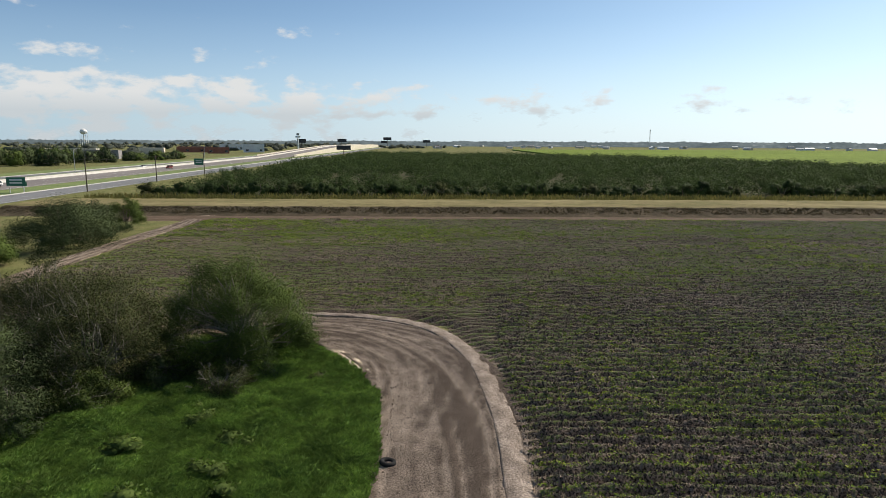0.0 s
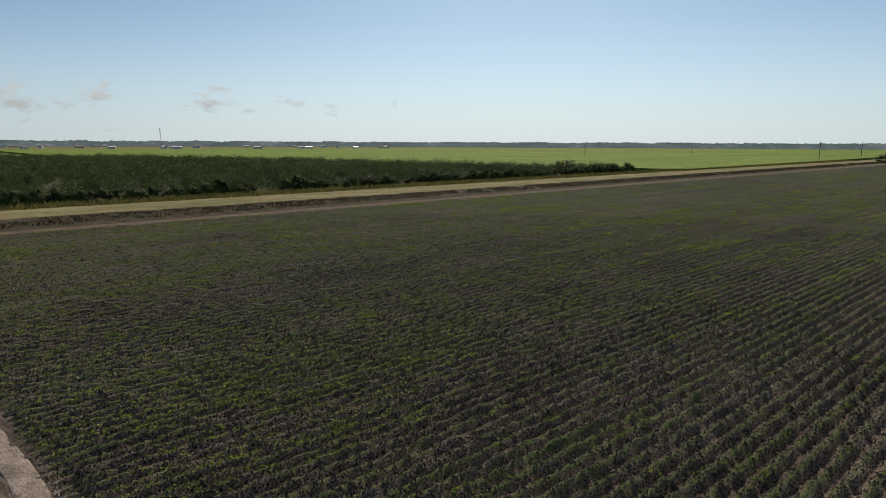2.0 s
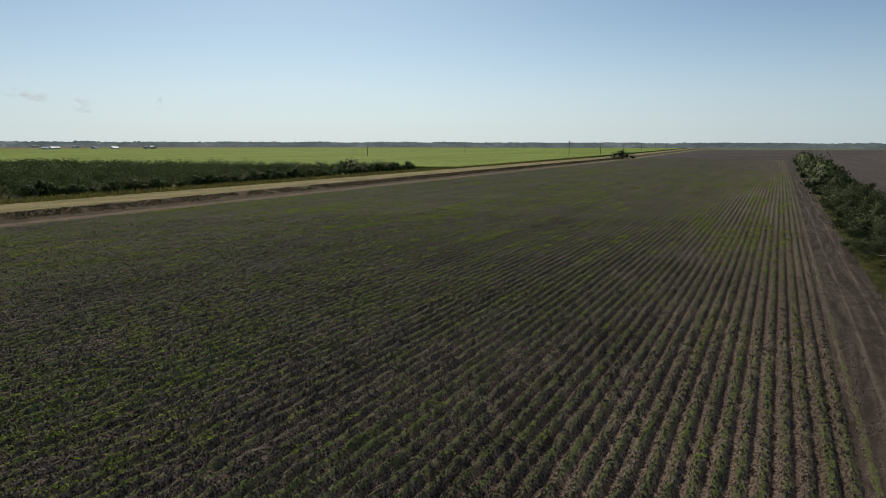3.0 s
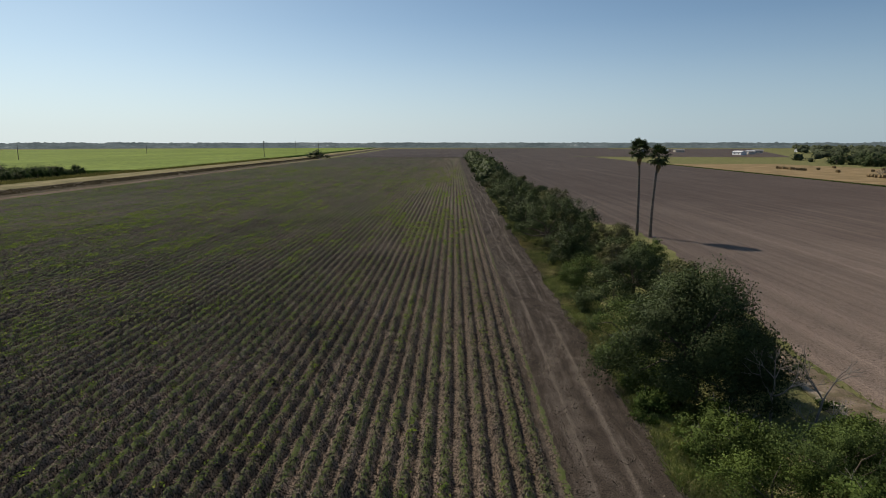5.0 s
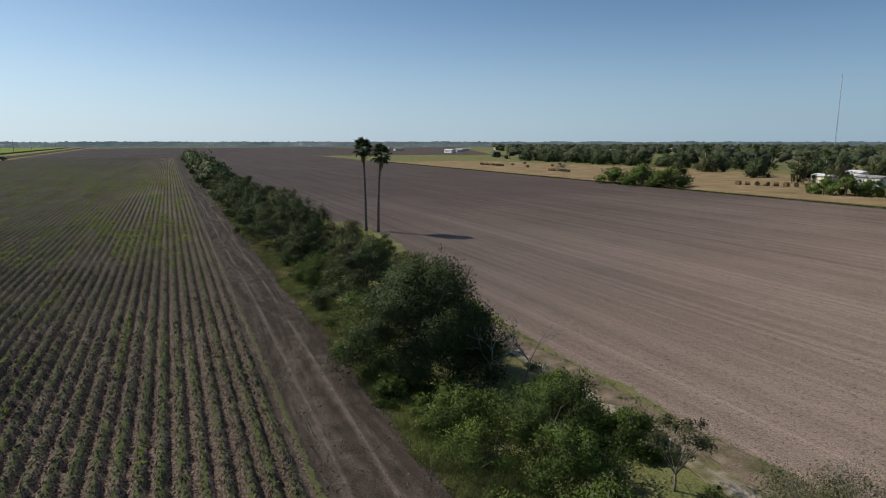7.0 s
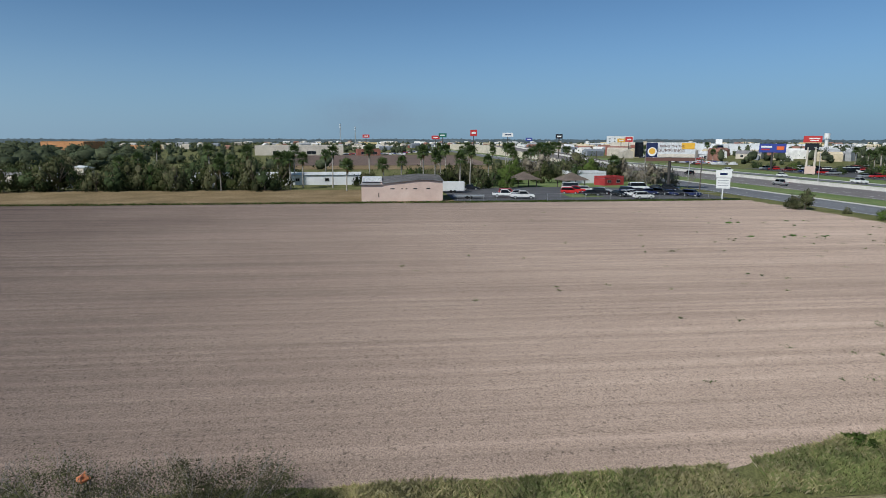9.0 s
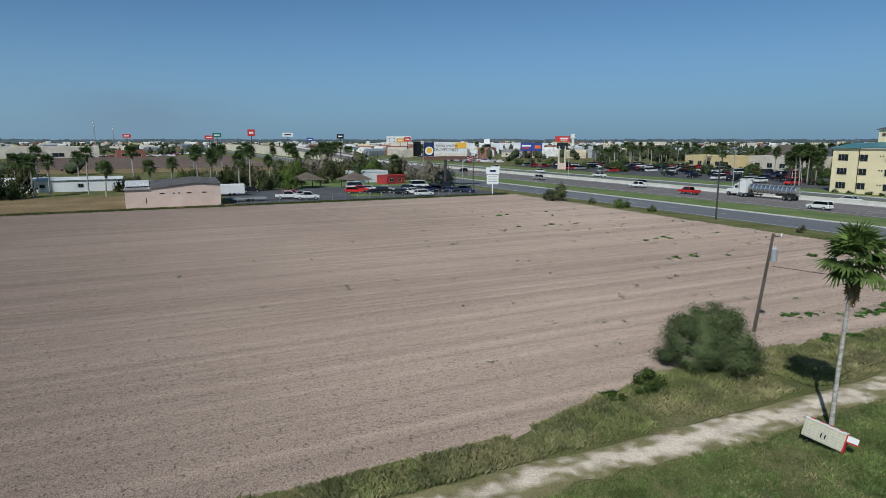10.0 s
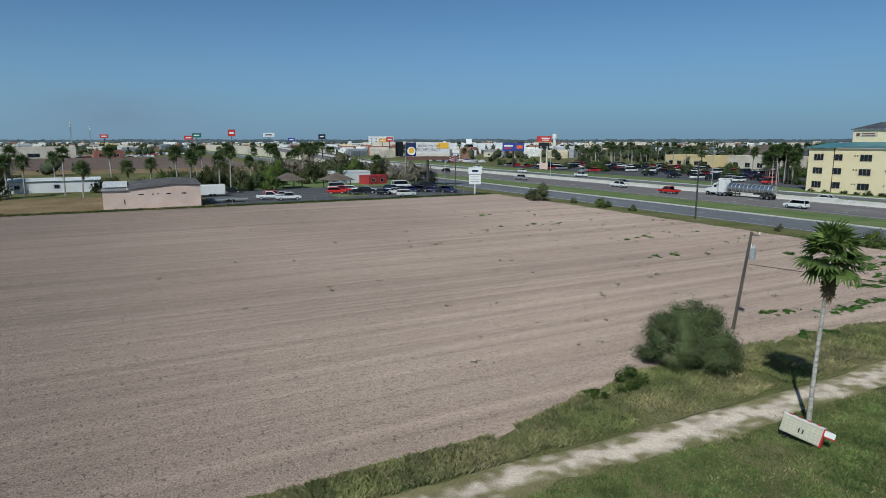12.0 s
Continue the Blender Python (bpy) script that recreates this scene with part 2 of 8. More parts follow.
golden_grass = surface("golden_grass", [(0, (0.165, 0.125, 0.066)), (0.6, (0.25, 0.182, 0.102)), (1, (0.315, 0.24, 0.142))], 9, 0.5, 0.95, 0.6, (1, 1, 1), True, spec=0.05)
dirt = surface("pale_dirt", [(0, (0.17, 0.138, 0.115)), (0.6, (0.26, 0.214, 0.182)), (1, (0.35, 0.295, 0.255))], 0.8, 0.09, 0.95, 1.0, (1, 1, 1), True, spec=0.05, fine_amount=0.6)
caliche = surface("caliche", [(0, (0.27, 0.215, 0.155)), (0.45, (0.48, 0.40, 0.30)), (1, (0.66, 0.57, 0.45))], 0.7, 0.12, 0.95, 0.9, (1, 1, 1), True, spec=0.05, fine_amount=0.5)
track_soil = surface("track_soil", [(0, (0.085, 0.061, 0.045)), (0.5, (0.118, 0.085, 0.064)), (1, (0.155, 0.114, 0.088))], 1.4, 0.14, 0.95, 0.9, (1, 0.3, 1), True, spec=0.05)
margin_soil = surface("margin_soil", [(0, (0.085, 0.08, 0.042)), (0.45, (0.15, 0.12, 0.085)), (1, (0.25, 0.196, 0.155))], 1.3, 0.1, 0.95, 1.0, (1, 1, 1), True, spec=0.05)


def rutted(name, loose, packed, rough=(0.42, 1.4)):
    """Dirt whose wheel-packed strips are paler than the loose soil between."""
    m, nt, ln, bsdf = nodes_of(name)
    pos = nt.new("ShaderNodeNewGeometry").outputs["Position"]
    at = nt.new("ShaderNodeAttribute")
    at.attribute_name = "packed"
    grain = noise_node(nt, ln, pos, 1 / 0.07, 5, 0.72)
    stain = noise_node(nt, ln, pos, 1 / 1.2, 4)
    base = mix_node(nt, ln, loose, packed, at.outputs["Fac"])
    r1, r2 = ramp(nt, [(0.38, (rough[0],) * 3), (0.60, (rough[1],) * 3)]), ramp(nt, [(0.3, (0.8,) * 3), (0.7, (1.2,) * 3)])
    ln.new(grain.outputs[0], r1.inputs[0])
    ln.new(stain.outputs[0], r2.inputs[0])
    col = mix_node(nt, ln, mix_node(nt, ln, base, r1.outputs[0], 1.0, "MULTIPLY"), r2.outputs[0], 1.0, "MULTIPLY")
    ln.new(col, bsdf.inputs["Base Color"])
    bsdf.inputs["Roughness"].default_value, bsdf.inputs["Specular IOR Level"].default_value = 0.95, 0.05
    bsdf.inputs["Diffuse Roughness"].default_value = 1.0
    b = nt.new("ShaderNodeBump")
    b.inputs["Strength"].default_value, b.inputs["Distance"].default_value = 0.8, 0.08
    ln.new(grain.outputs[0], b.inputs["Height"])
    ln.new(b.outputs[0], bsdf.inputs["Normal"])
    return m


rutted_soil = rutted("rutted_soil", (0.14, 0.107, 0.084), (0.345, 0.275, 0.22))
caliche_rut = rutted("caliche_rut", (0.165, 0.15, 0.078), (0.47, 0.402, 0.335), (0.72, 1.22))
dark_rutted = rutted("dark_rutted", (0.085, 0.066, 0.052), (0.235, 0.19, 0.152))
bank_soil = surface("bank_soil", [(0, (0.05, 0.045, 0.028)), (0.6, (0.075, 0.06, 0.042)), (1, (0.11, 0.088, 0.062))], 2.2, 0.35, 0.95, 1.0, (1, 1, 1), True, spec=0.05)
dry_top = surface("dry_top", [(0, (0.12, 0.115, 0.05)), (0.5, (0.185, 0.16, 0.08)), (1, (0.25, 0.21, 0.115))], 5, 0.5, 0.95, 0.5, (1, 0.3, 1), True, spec=0.05)
mown_grass = surface("mown_grass", [(0, (0.10, 0.15, 0.045)), (0.6, (0.15, 0.20, 0.065)), (1, (0.22, 0.225, 0.10))], 7, 0.35, 0.95, 0.5, (1, 1, 1), True)
asphalt = surface("asphalt", [(0, (0.13, 0.134, 0.142)), (1, (0.19, 0.195, 0.205))], 12, 0.15, 0.85, 0.2, (0.15, 1, 1), True)
brown_asphalt = surface("brown_asphalt", [(0, (0.15, 0.135, 0.13)), (1, (0.22, 0.20, 0.19))], 14, 0.15, 0.85, 0.2, (0.12, 1, 1), True)
lot_asphalt = surface("lot_asphalt", [(0, (0.07, 0.07, 0.075)), (1, (0.12, 0.12, 0.125))], 6, 0.15, 0.9, 0.2, (1, 1, 1), True)
concrete = surface("concrete", [(0, (0.50, 0.48, 0.44)), (1, (0.66, 0.64, 0.59))], 3, 0.12, 0.85, 0.2, (1, 1, 1), True)
cream_wall = surface("cream_concrete", [(0, (0.58, 0.52, 0.42)), (1, (0.70, 0.64, 0.53))], 6, 0.2, 0.85, 0.1, (1, 1, 1), True)
line_paint = surface("line_paint", [(0, (0.6, 0.6, 0.57)), (1, (0.8, 0.8, 0.77))], 1, 0.08, 0.7, 0.0, (1, 1, 1), True)
bark = surface("bark", [(0, (0.07, 0.055, 0.042)), (1, (0.17, 0.14, 0.11))], 0.5, 0.05, 0.95, 0.8, (1, 1, 0.3))
grey_bark = surface("grey_bark", [(0, (0.17, 0.15, 0.13)), (1, (0.33, 0.30, 0.265))], 0.4, 0.04, 0.9, 0.5, (1, 1, 0.3))
palm_bark = surface("palm_bark", [(0, (0.20, 0.175, 0.15)), (1, (0.52, 0.49, 0.44))], 0.35, 0.06, 0.95, 0.9, (1, 1, 2.5))
pale_palm_bark = surface("pale_palm_bark", [(0, (0.24, 0.215, 0.185)), (0.5, (0.46, 0.43, 0.385)), (1, (0.62, 0.59, 0.54))], 0.3, 0.06, 0.95, 0.9, (1, 1, 2.5))
dark_palm_bark = surface("dark_palm_bark", [(0, (0.10, 0.085, 0.075)), (1, (0.20, 0.175, 0.155))], 0.6, 0.06, 0.95, 0.9, (1, 1, 2.5))
mesquite_leaf = leaf_material("mesquite_leaf", (0.058, 0.092, 0.022), (0.095, 0.136, 0.036), 0.25, grain=0.2)
dark_leaf = leaf_material("dark_leaf", (0.038, 0.058, 0.024), (0.066, 0.092, 0.040), 0.2, 0.45, grain=0.6)
olive_leaf = leaf_material("olive_leaf", (0.075, 0.085, 0.042), (0.12, 0.125, 0.066), 0.26, 0.6, (0.16, 0.145, 0.09), grain=0.8)
thicket_leaf = leaf_material("thicket_leaf", (0.038, 0.05, 0.018), (0.066, 0.077, 0.031), 0.2, 0.6, (0.105, 0.098, 0.052), grain=0.2)
clump_leaf = leaf_material("clump_leaf", (0.055, 0.092, 0.024), (0.105, 0.152, 0.042), 0.35, grain=0.5)
patch_leaf = leaf_material("patch_leaf", (0.06, 0.14, 0.03), (0.11, 0.22, 0.05), 0.3, grain=0.15)
bright_leaf = leaf_material("bright_leaf", (0.052, 0.084, 0.026), (0.098, 0.138, 0.045), 0.32)
grey_twig = leaf_material("grey_twig", (0.15, 0.13, 0.105), (0.26, 0.23, 0.19), 0.2, 0.9, grain=1.0)
brush_leaf = leaf_material("brush_leaf", (0.034, 0.060, 0.021), (0.050, 0.080, 0.028), 0.42, grain=2.5)
brush_shade = surface("brush_shade", [(0, (0.045, 0.05, 0.028)), (1, (0.085, 0.08, 0.045))], 6, 0.8, 0.95, 0.5, (1, 1, 1), True, spec=0.05)
# leaves of the far woods, paled and greyed: distance haze put into their colour
hazed_far_leaf = leaf_material("hazed_far_leaf", (0.10, 0.118, 0.105), (0.12, 0.138, 0.12), 0.45, grain=6.0)
town_leaf = leaf_material("town_leaf", (0.072, 0.092, 0.058), (0.11, 0.13, 0.08), 0.4, grain=4.0)
lush_blade = leaf_material("lush_blade", (0.105, 0.19, 0.045), (0.19, 0.30, 0.075), 0.4, grain=0.6)
lush_ground = surface("lush_ground", [(0, (0.075, 0.135, 0.032)), (1, (0.12, 0.20, 0.05))], 1.5, 0.08, 0.95, 0.8, (1, 1, 1), True, spec=0.05)
lawn_blade = leaf_material("lawn_blade", (0.13, 0.20, 0.065), (0.23, 0.31, 0.11), 0.3, 0.7, (0.34, 0.36, 0.17), grain=2.0)
dry_blade = leaf_material("dry_blade", (0.30, 0.28, 0.14), (0.43, 0.385, 0.22), 0.25, 0.7, (0.54, 0.48, 0.33), grain=2.0)
green_blade = leaf_material("green_blade", (0.20, 0.245, 0.095), (0.30, 0.33, 0.14), 0.3, 0.7, (0.42, 0.39, 0.22), grain=2.0)
bank_weed = leaf_material("bank_weed", (0.065, 0.055, 0.035), (0.12, 0.10, 0.062), 0.25, 0.8)
reed_blade = leaf_material("reed_blade", (0.13, 0.135, 0.045), (0.20, 0.19, 0.07), 0.4, 0.7, (0.26, 0.22, 0.10))
weed_leaf = leaf_material("weed_leaf", (0.095, 0.145, 0.03), (0.23, 0.31, 0.06), 0.4, stray=(0.33, 0.36, 0.09))
bush_leaf = leaf_material("bush_leaf", (0.11, 0.145, 0.066), (0.18, 0.22, 0.105), 0.28, grain=0.8)
bag_orange = surface("bag_orange", [(0, (0.6, 0.16, 0.05)), (1, (0.7, 0.3, 0.15))], 0.1, 0.03, 0.5, 0.3)
green_weed = leaf_material("green_weed", (0.08, 0.11, 0.045), (0.14, 0.18, 0.075), 0.3)
clod_soil = leaf_material("clod_soil", (0.055, 0.043, 0.035), (0.18, 0.145, 0.118), 0.0, 0.7, (0.33, 0.285, 0.23), grain=0.12)
pale_clod = leaf_material("pale_clod", (0.22, 0.175, 0.15), (0.40, 0.325, 0.28), 0.0, 0.7)
palm_leaf = leaf_material("palm_leaf", (0.085, 0.135, 0.035), (0.16, 0.225, 0.065), 0.25, 0.3)
far_palm_leaf = leaf_material("far_palm_leaf", (0.06, 0.092, 0.034), (0.105, 0.145, 0.055), 0.25, 0.4)
dead_frond = leaf_material("dead_frond", (0.20, 0.135, 0.075), (0.36, 0.26, 0.15), 0.2, 0.8)



def patchwork(name, stops):
    """Painted walls, each island its own colour."""
    m, nt, ln, bsdf = nodes_of(name)
    g = nt.new("ShaderNodeNewGeometry")
    rr = ramp(nt, stops)
    rr.color_ramp.interpolation = "CONSTANT"
    ln.new(g.outputs["Random Per Island"], rr.inputs[0])
    n = noise_node(nt, ln, g.outputs["Position"], 0.4, 3)
    r2 = ramp(nt, [(0.3, (0.75,) * 3), (0.7, (1.1,) * 3)])
    ln.new(n.outputs[0], r2.inputs[0])
    ln.new(mix_node(nt, ln, rr.outputs[0], r2.outputs[0], 1.0, "MULTIPLY"), bsdf.inputs["Base Color"])
    bsdf.inputs["Roughness"].default_value = 0.8
    return m


far_walls = patchwork("far_walls", [(0.0, (0.72, 0.71, 0.68)), (0.3, (0.5, 0.45, 0.38)), (0.5, (0.36, 0.37, 0.38)), (0.64, (0.62, 0.52, 0.36)), (0.78, (0.30, 0.15, 0.11)), (0.88, (0.22, 0.24, 0.27))])

far_cars = patchwork("far_cars", [(0.0, (0.72, 0.72, 0.72)), (0.34, (0.04, 0.04, 0.05)), (0.54, (0.35, 0.36, 0.38)), (0.72, (0.42, 0.04, 0.04)), (0.82, (0.06, 0.10, 0.28)), (0.92, (0.42, 0.38, 0.3))])

# ---------- the land ----------
def spaced(*stretches):
    """Coordinates in stretches of (from, to, step)."""
    out = [np.arange(a, b - 1e-6, s) for a, b, s in stretches]
    return np.concatenate(out + [[stretches[-1][1]]])


def verge_edge(y):
    """x of the brown field's eastern edge."""
    return np.interp(y, [-1700, -413, -165, -118, -102, -84, -60, -40, 15, 27, 42, 60, 90], [-30, -23, -22.5, -23.5, -29.3, -29.0, -26.0, -22.8, -23.5, -26.8, -26.8, -25, -24])


FAR = 4900.0
gx = np.concatenate([-np.geomspace(FAR, 150, 16), spaced((-140, -40, 5), (-40, 60, 0.7), (60, 150, 3)), np.geomspace(165, FAR, 16)])
gy = np.concatenate([-np.geomspace(FAR, 170, 16), spaced((-160, -60, 4), (-60, 95, 0.7), (95, 200, 5)), np.geomspace(215, FAR, 16)])
xx, yy = np.meshgrid(gx, gy, indexing="ij")
zz = -0.12 + 0.07 * vnoise(xx, yy, 1.7) + 0.05 * vnoise(xx, yy, 6.0, 2)
tilled = ((xx > -1) & (xx < 108) & (yy < -6) & (yy > -590)) | ((xx > 53) & (xx < 108) & (yy < 39) & (yy > -10)) | ((xx < verge_edge(yy) - 1.0) & (xx > -134) & (yy < 83) & (yy > -630))
zz = np.where(tilled, -0.45, zz)
v, f = grid_arrays(xx, yy, zz)
tagged(part("ground", raw_mesh("ground", v, f, True), land), "flat rough grassland with green and dry patches", "ground", kind="structure")

ROW, ROW_AT = 0.84, 0.36


def crop_height(x, y):
    ridge = 0.19 * np.tanh(1.6 * np.cos(2 * PI * (x - ROW_AT) / ROW) + 0.3)
    clods = 0.25 * (vnoise(x, y, 0.36, 1) - 0.5) + 0.05 * (vnoise(x, y, 0.9, 4) - 0.5)
    return 0.22 + ridge + clods


def crop_sheet(x0, x1, dx, y0, y1, dy):
    xs, ys = np.arange(x0, x1 + dx * 0.5, dx), np.linspace(y0, y1, int((y1 - y0) / dy) + 1)
    a, b = np.meshgrid(xs, ys, indexing="ij")
    z = crop_height(a, b)
    return a, b, z


def row_end(a, b):
    """The rows sink away beside the curved track."""
    d = np.maximum(np.interp(a, [22, 30, 38.3, 45.7, 48.4], [-3.2, -3.2, -2.2, 0.3, 3.9]) - b, a - 48.4)
    return np.clip((d - 0.2) / 1.6, 0, 1)


pieces = []
for spec in ((-5.6, 60, ROW / 8, -78, -3.4, 0.30), (60, 110.4, ROW / 4, -78, -3.4, 0.8), (49.5, 110.4, ROW / 4, -3.4, 42, 0.8),
             (-5.6, 60, ROW / 6, -160, -78, 0.9), (60, 110.4, ROW / 4, -160, -78, 1.6), (-5.6, 110.4, ROW / 5, -300, -160, 2.5), (-5.6, 110.4, ROW / 5, -600, -300, 14)):
    a, b, z = crop_sheet(*spec)
    rim = (a < -5.5) | (a > 110.2) | (b > 41.8) | ((b > -3.6) & (a < 22)) | (b < -599)
    fade = np.clip((a + 5.6) / 2.4, 0, 1) * row_end(a, b)
    pieces.append(grid_arrays(a, b, np.where(rim, -0.12, -0.1 + (z + 0.1) * fade)))
# the rounded corner inside the curved track
a, b = np.meshgrid(np.arange(24, 49.61, ROW / 6), np.arange(-3.4, 42.01, 0.4), indexing="ij")
inner = (b < np.interp(a, [22, 30, 38.3, 45.7, 48.4], [-3.2, -3.2, -2.2, 0.3, 3.9])) | ((a > 48.6) & (b > 3.5))
v, f = grid_arrays(a, b, np.where(inner, -0.1 + (crop_height(a, b) + 0.1) * row_end(a, b), -0.14))
pieces.append((v, f[inner.reshape(-1)[f].any(1)]))
v, f = join_arrays(pieces)
tagged(part("crop_field", raw_mesh("crop_field", v, f, True), crop_soil), "dark tilled field with long ridged rows of green weeds", "field", kind="structure")


ys = spaced((-640, -200, 8), (-200, -65, 1.5), (-65, 86, 0.36))
us = np.concatenate([np.linspace(0, 42, 120), np.linspace(43, 113, 60)]) / 113
uu, bb = np.meshgrid(us, ys, indexing="ij")
aa = verge_edge(bb) + (0.9 * vnoise(bb, uu * 30, 2.4, 5) - 0.3) * (uu < 0.01)
aa = aa + (-138.5 - aa) * uu
zz = 0.05 + 0.035 * np.cos(2 * PI * aa / 0.98) + 0.07 * (vnoise(aa, bb, 0.38, 1) - 0.5) + 0.05 * (vnoise(aa, bb * 0.05, 0.8, 6) - 0.5) + 0.05 * (vnoise(aa, bb * 0.03, 2.6, 16) - 0.5)
zz = -0.13 + (zz + 0.13) * np.clip(uu * 113 / 1.3, 0, 1) ** 0.6
zz = np.where((uu == 0) | (uu == 1) | (bb <= -639) | (bb >= 85.8), -0.14, zz)
v, f = grid_arrays(aa, bb, zz)
tagged(part("ploughed_field", raw_mesh("ploughed_field", v, f[:, ::-1], True), brown_soil), "bare pale brown ploughed field with cloddy furrows", "field", kind="structure")


def ribbon(name, pts, half, material, z=0.03, rag=0.25, step=0.8, label="", category="track", seed=0, crown=0.04, across=5, kind="structure", ruts=0.0, lumps=0.03, wheels=False, pale=False):
    """A band of ground along a polyline of (x, y), with a ragged edge."""
    p = np.array(pts, float)
    d = np.r_[0, np.cumsum(np.hypot(*np.diff(p, axis=0).T))]
    s = np.arange(0, d[-1] + step / 2, step)
    x, y = np.interp(s, d, p[:, 0]), np.interp(s, d, p[:, 1])
    k = max(1, int(3 / step))
    if k > 1 and len(pts) > 2:
        ker = np.ones(2 * k + 1) / (2 * k + 1)
        x, y = (np.convolve(np.pad(q, k, mode="reflect", reflect_type="odd"), ker, "valid") for q in (x, y))
    tx, ty = np.gradient(x), np.gradient(y)
    n = np.hypot(tx, ty)
    nx, ny = -ty / n, tx / n
    w = np.interp(s, d, half) if np.ndim(half) else np.full(len(s), float(half))
    rows, packed = [], []
    for i, t in enumerate(np.linspace(-1, 1, across)):
        off = t * w + (np.sign(t) * rag * (2 * vnoise(s, s * 0 + i * 7, 1.3, seed + 3 + i) - 1) if abs(t) == 1 else 0)
        off = off + (0 if wheels else rag * 1.2) * (vnoise(s, s * 0, 6, seed) - 0.5)
        h = z + crown * (1 - t * t) + (lumps * (vnoise(x + nx * t * w, y + ny * t * w, 0.45 if lumps > 0.1 else 0.7, 1) - 0.5) if rag else 0)
        if ruts:
            wave = t * w * (1 + 0.16 * np.sin(s / 6.0 + t)) + 0.5 * np.sin(s / 8.0 + 2 * t)
            rut = 0.14 * vnoise(s * 0.05, wave * 1.5 + 0.5 * np.sin(s / 9.0), 1.0, 21) + 0.38 * vnoise(s * 0.10, wave * 4.6, 1.0, 22) + 0.28 * vnoise(s * 0.12, (t * w + 1.7 * np.sin(s / 4.7)) * 3.6, 1.0, 24) + 0.20 * vnoise(x + nx * t * w, y + ny * t * w, 0.4, 23)
            packed.append(np.clip((rut - 0.5) * 4.2 + 0.42 + 0.3 * (vnoise(x, y, 1.8, 33) - 0.5), 0, 1))
            if wheels:
                line = 1.1 * np.exp(-((np.abs(t * w + 0.07 * np.sin(s / 11.0) + 0.1) - 0.85) / 0.10) ** 2) * np.clip(2.2 * vnoise(s, s * 0 + (t > 0) * 5, 5.0, 27) - 0.3, 0, 1)
                packed[-1] = np.clip(0.55 * packed[-1] + line, 0, 1)
            h = h - ruts * (rut - 0.5)
        if pale:
            body = 1.3 - 1.75 * abs(t) + 1.2 * (vnoise(x + nx * t * w, y + ny * t * w, 1.3, 41) - 0.5) + 1.6 * (vnoise(x + nx * t * w, y + ny * t * w, 0.4, 42) - 0.5)
            packed.append(np.clip(body, 0, 1) * np.interp(y, [-14, 2], [0.8, 1.0]))
        if abs(t) == 1:
            h = h * 0 - 0.11 if rag else h
        rows.append((x + nx * off, y + ny * off, h))
    a = np.array(rows)
    v, f = grid_arrays(a[:, 0], a[:, 1], a[:, 2])
    me = raw_mesh(name, v, f[:, ::-1], True)
    if packed:
        me.attributes.new("packed", "FLOAT", "POINT").data.foreach_set("value", np.concatenate(packed).astype(np.float32))
    return tagged(part(name, me, material), label, category, kind=kind)


# farm tracks
ribbon("field_track", [(-6.6, -600), (-7.05, -110), (-7.05, -60), (-7.0, -36), (-6.8, -22), (-6.2, -14), (-4.6, -7), (0, -2.6), (6, -1.4)], [2.9] * 6 + [2.6, 2.4, 2.4], dark_rutted, 0.03, 0.3, 0.5,
       "bare dark dirt track between field and hedgerow", crown=0.05, across=41, ruts=0.10, wheels=True)
ribbon("field_track", [(3, -1.8), (12, -0.6), (22.7, -0.6), (31, -0.4), (38, 0.6), (43.5, 4.4), (46, 10), (46.5, 22), (50, 36), (60, 43.6), (78, 44.6), (118, 44.3)],
       [2.6, 3.4, 4.0, 4.4, 4.4, 4.1, 2.9, 2.1, 1.8, 1.5, 1.5, 1.6], rutted_soil, 0.06, 0.35, 0.4, "bare dirt farm track with tyre ruts curving round the field", crown=0.05, across=61, ruts=0.16)
ribbon("dirt_berm", [(4, -3.7), (22.7, -3.1), (30, -3.2), (38.3, -2.3), (45.0, 0.3), (48.2, 4.4), (49.2, 11), (49.4, 22), (51, 34)], [0.6, 0.65, 0.65, 0.65, 0.6, 0.55, 0.4, 0.3, 0.2], dirt, 0.10, 0.09, 0.22,
       "low crumbly dirt berm at the end of the rows", seed=4, across=15, crown=0.08, lumps=0.11)
ribbon("caliche_track", [(-20.8, -36), (-20.6, -22), (-20.4, -6), (-20.4, 4), (-20.0, 10.7), (-20.3, 16.3), (-19.6, 24.9), (-20.0, 32), (-20.1, 40), (-20.5, 55), (-21, 86)],
       [0.7, 0.85, 0.95, 1.05, 1.25, 1.0, 1.45, 1.05, 1.3, 1.4, 1.4], caliche_rut, 0.0, 0.5, 0.25, "narrow pale caliche track through grass", seed=2, across=25, lumps=0.05, pale=True)
ribbon("bare_margin", [(-24.2, -62), (-21.9, -44), (-21.6, -30), (-22.0, -20), (-22.2, -12), (-22.6, -4)], [0.9, 1.1, 1.2, 1.3, 1.2, 0.7], margin_soil, 0.02, 0.5, 0.3, "rough bare earth between track and ploughed field", seed=17, across=13, lumps=0.16)
ribbon("dirt_patch", [(36.5, 4.6), (38.4, 5.8), (40.5, 7.6)], [0.7, 0.9, 0.5], caliche, 0.03, 0.3, 0.3, "bare patch of pale sand beside the track", seed=7)
ribbon("end_track", [(113.2, 60), (113.2, 0), (113.4, -120), (114, -330), (112.6, -600)], 4.4, track_soil, 0.08, 0.4, 2.0, "bare dirt track along the end of the rows", seed=8)


# levee along the end of the crop field
def levee_shift(y):
    return np.interp(y, [-1700, -560, 0, 100], [58, 4, 0, -1])


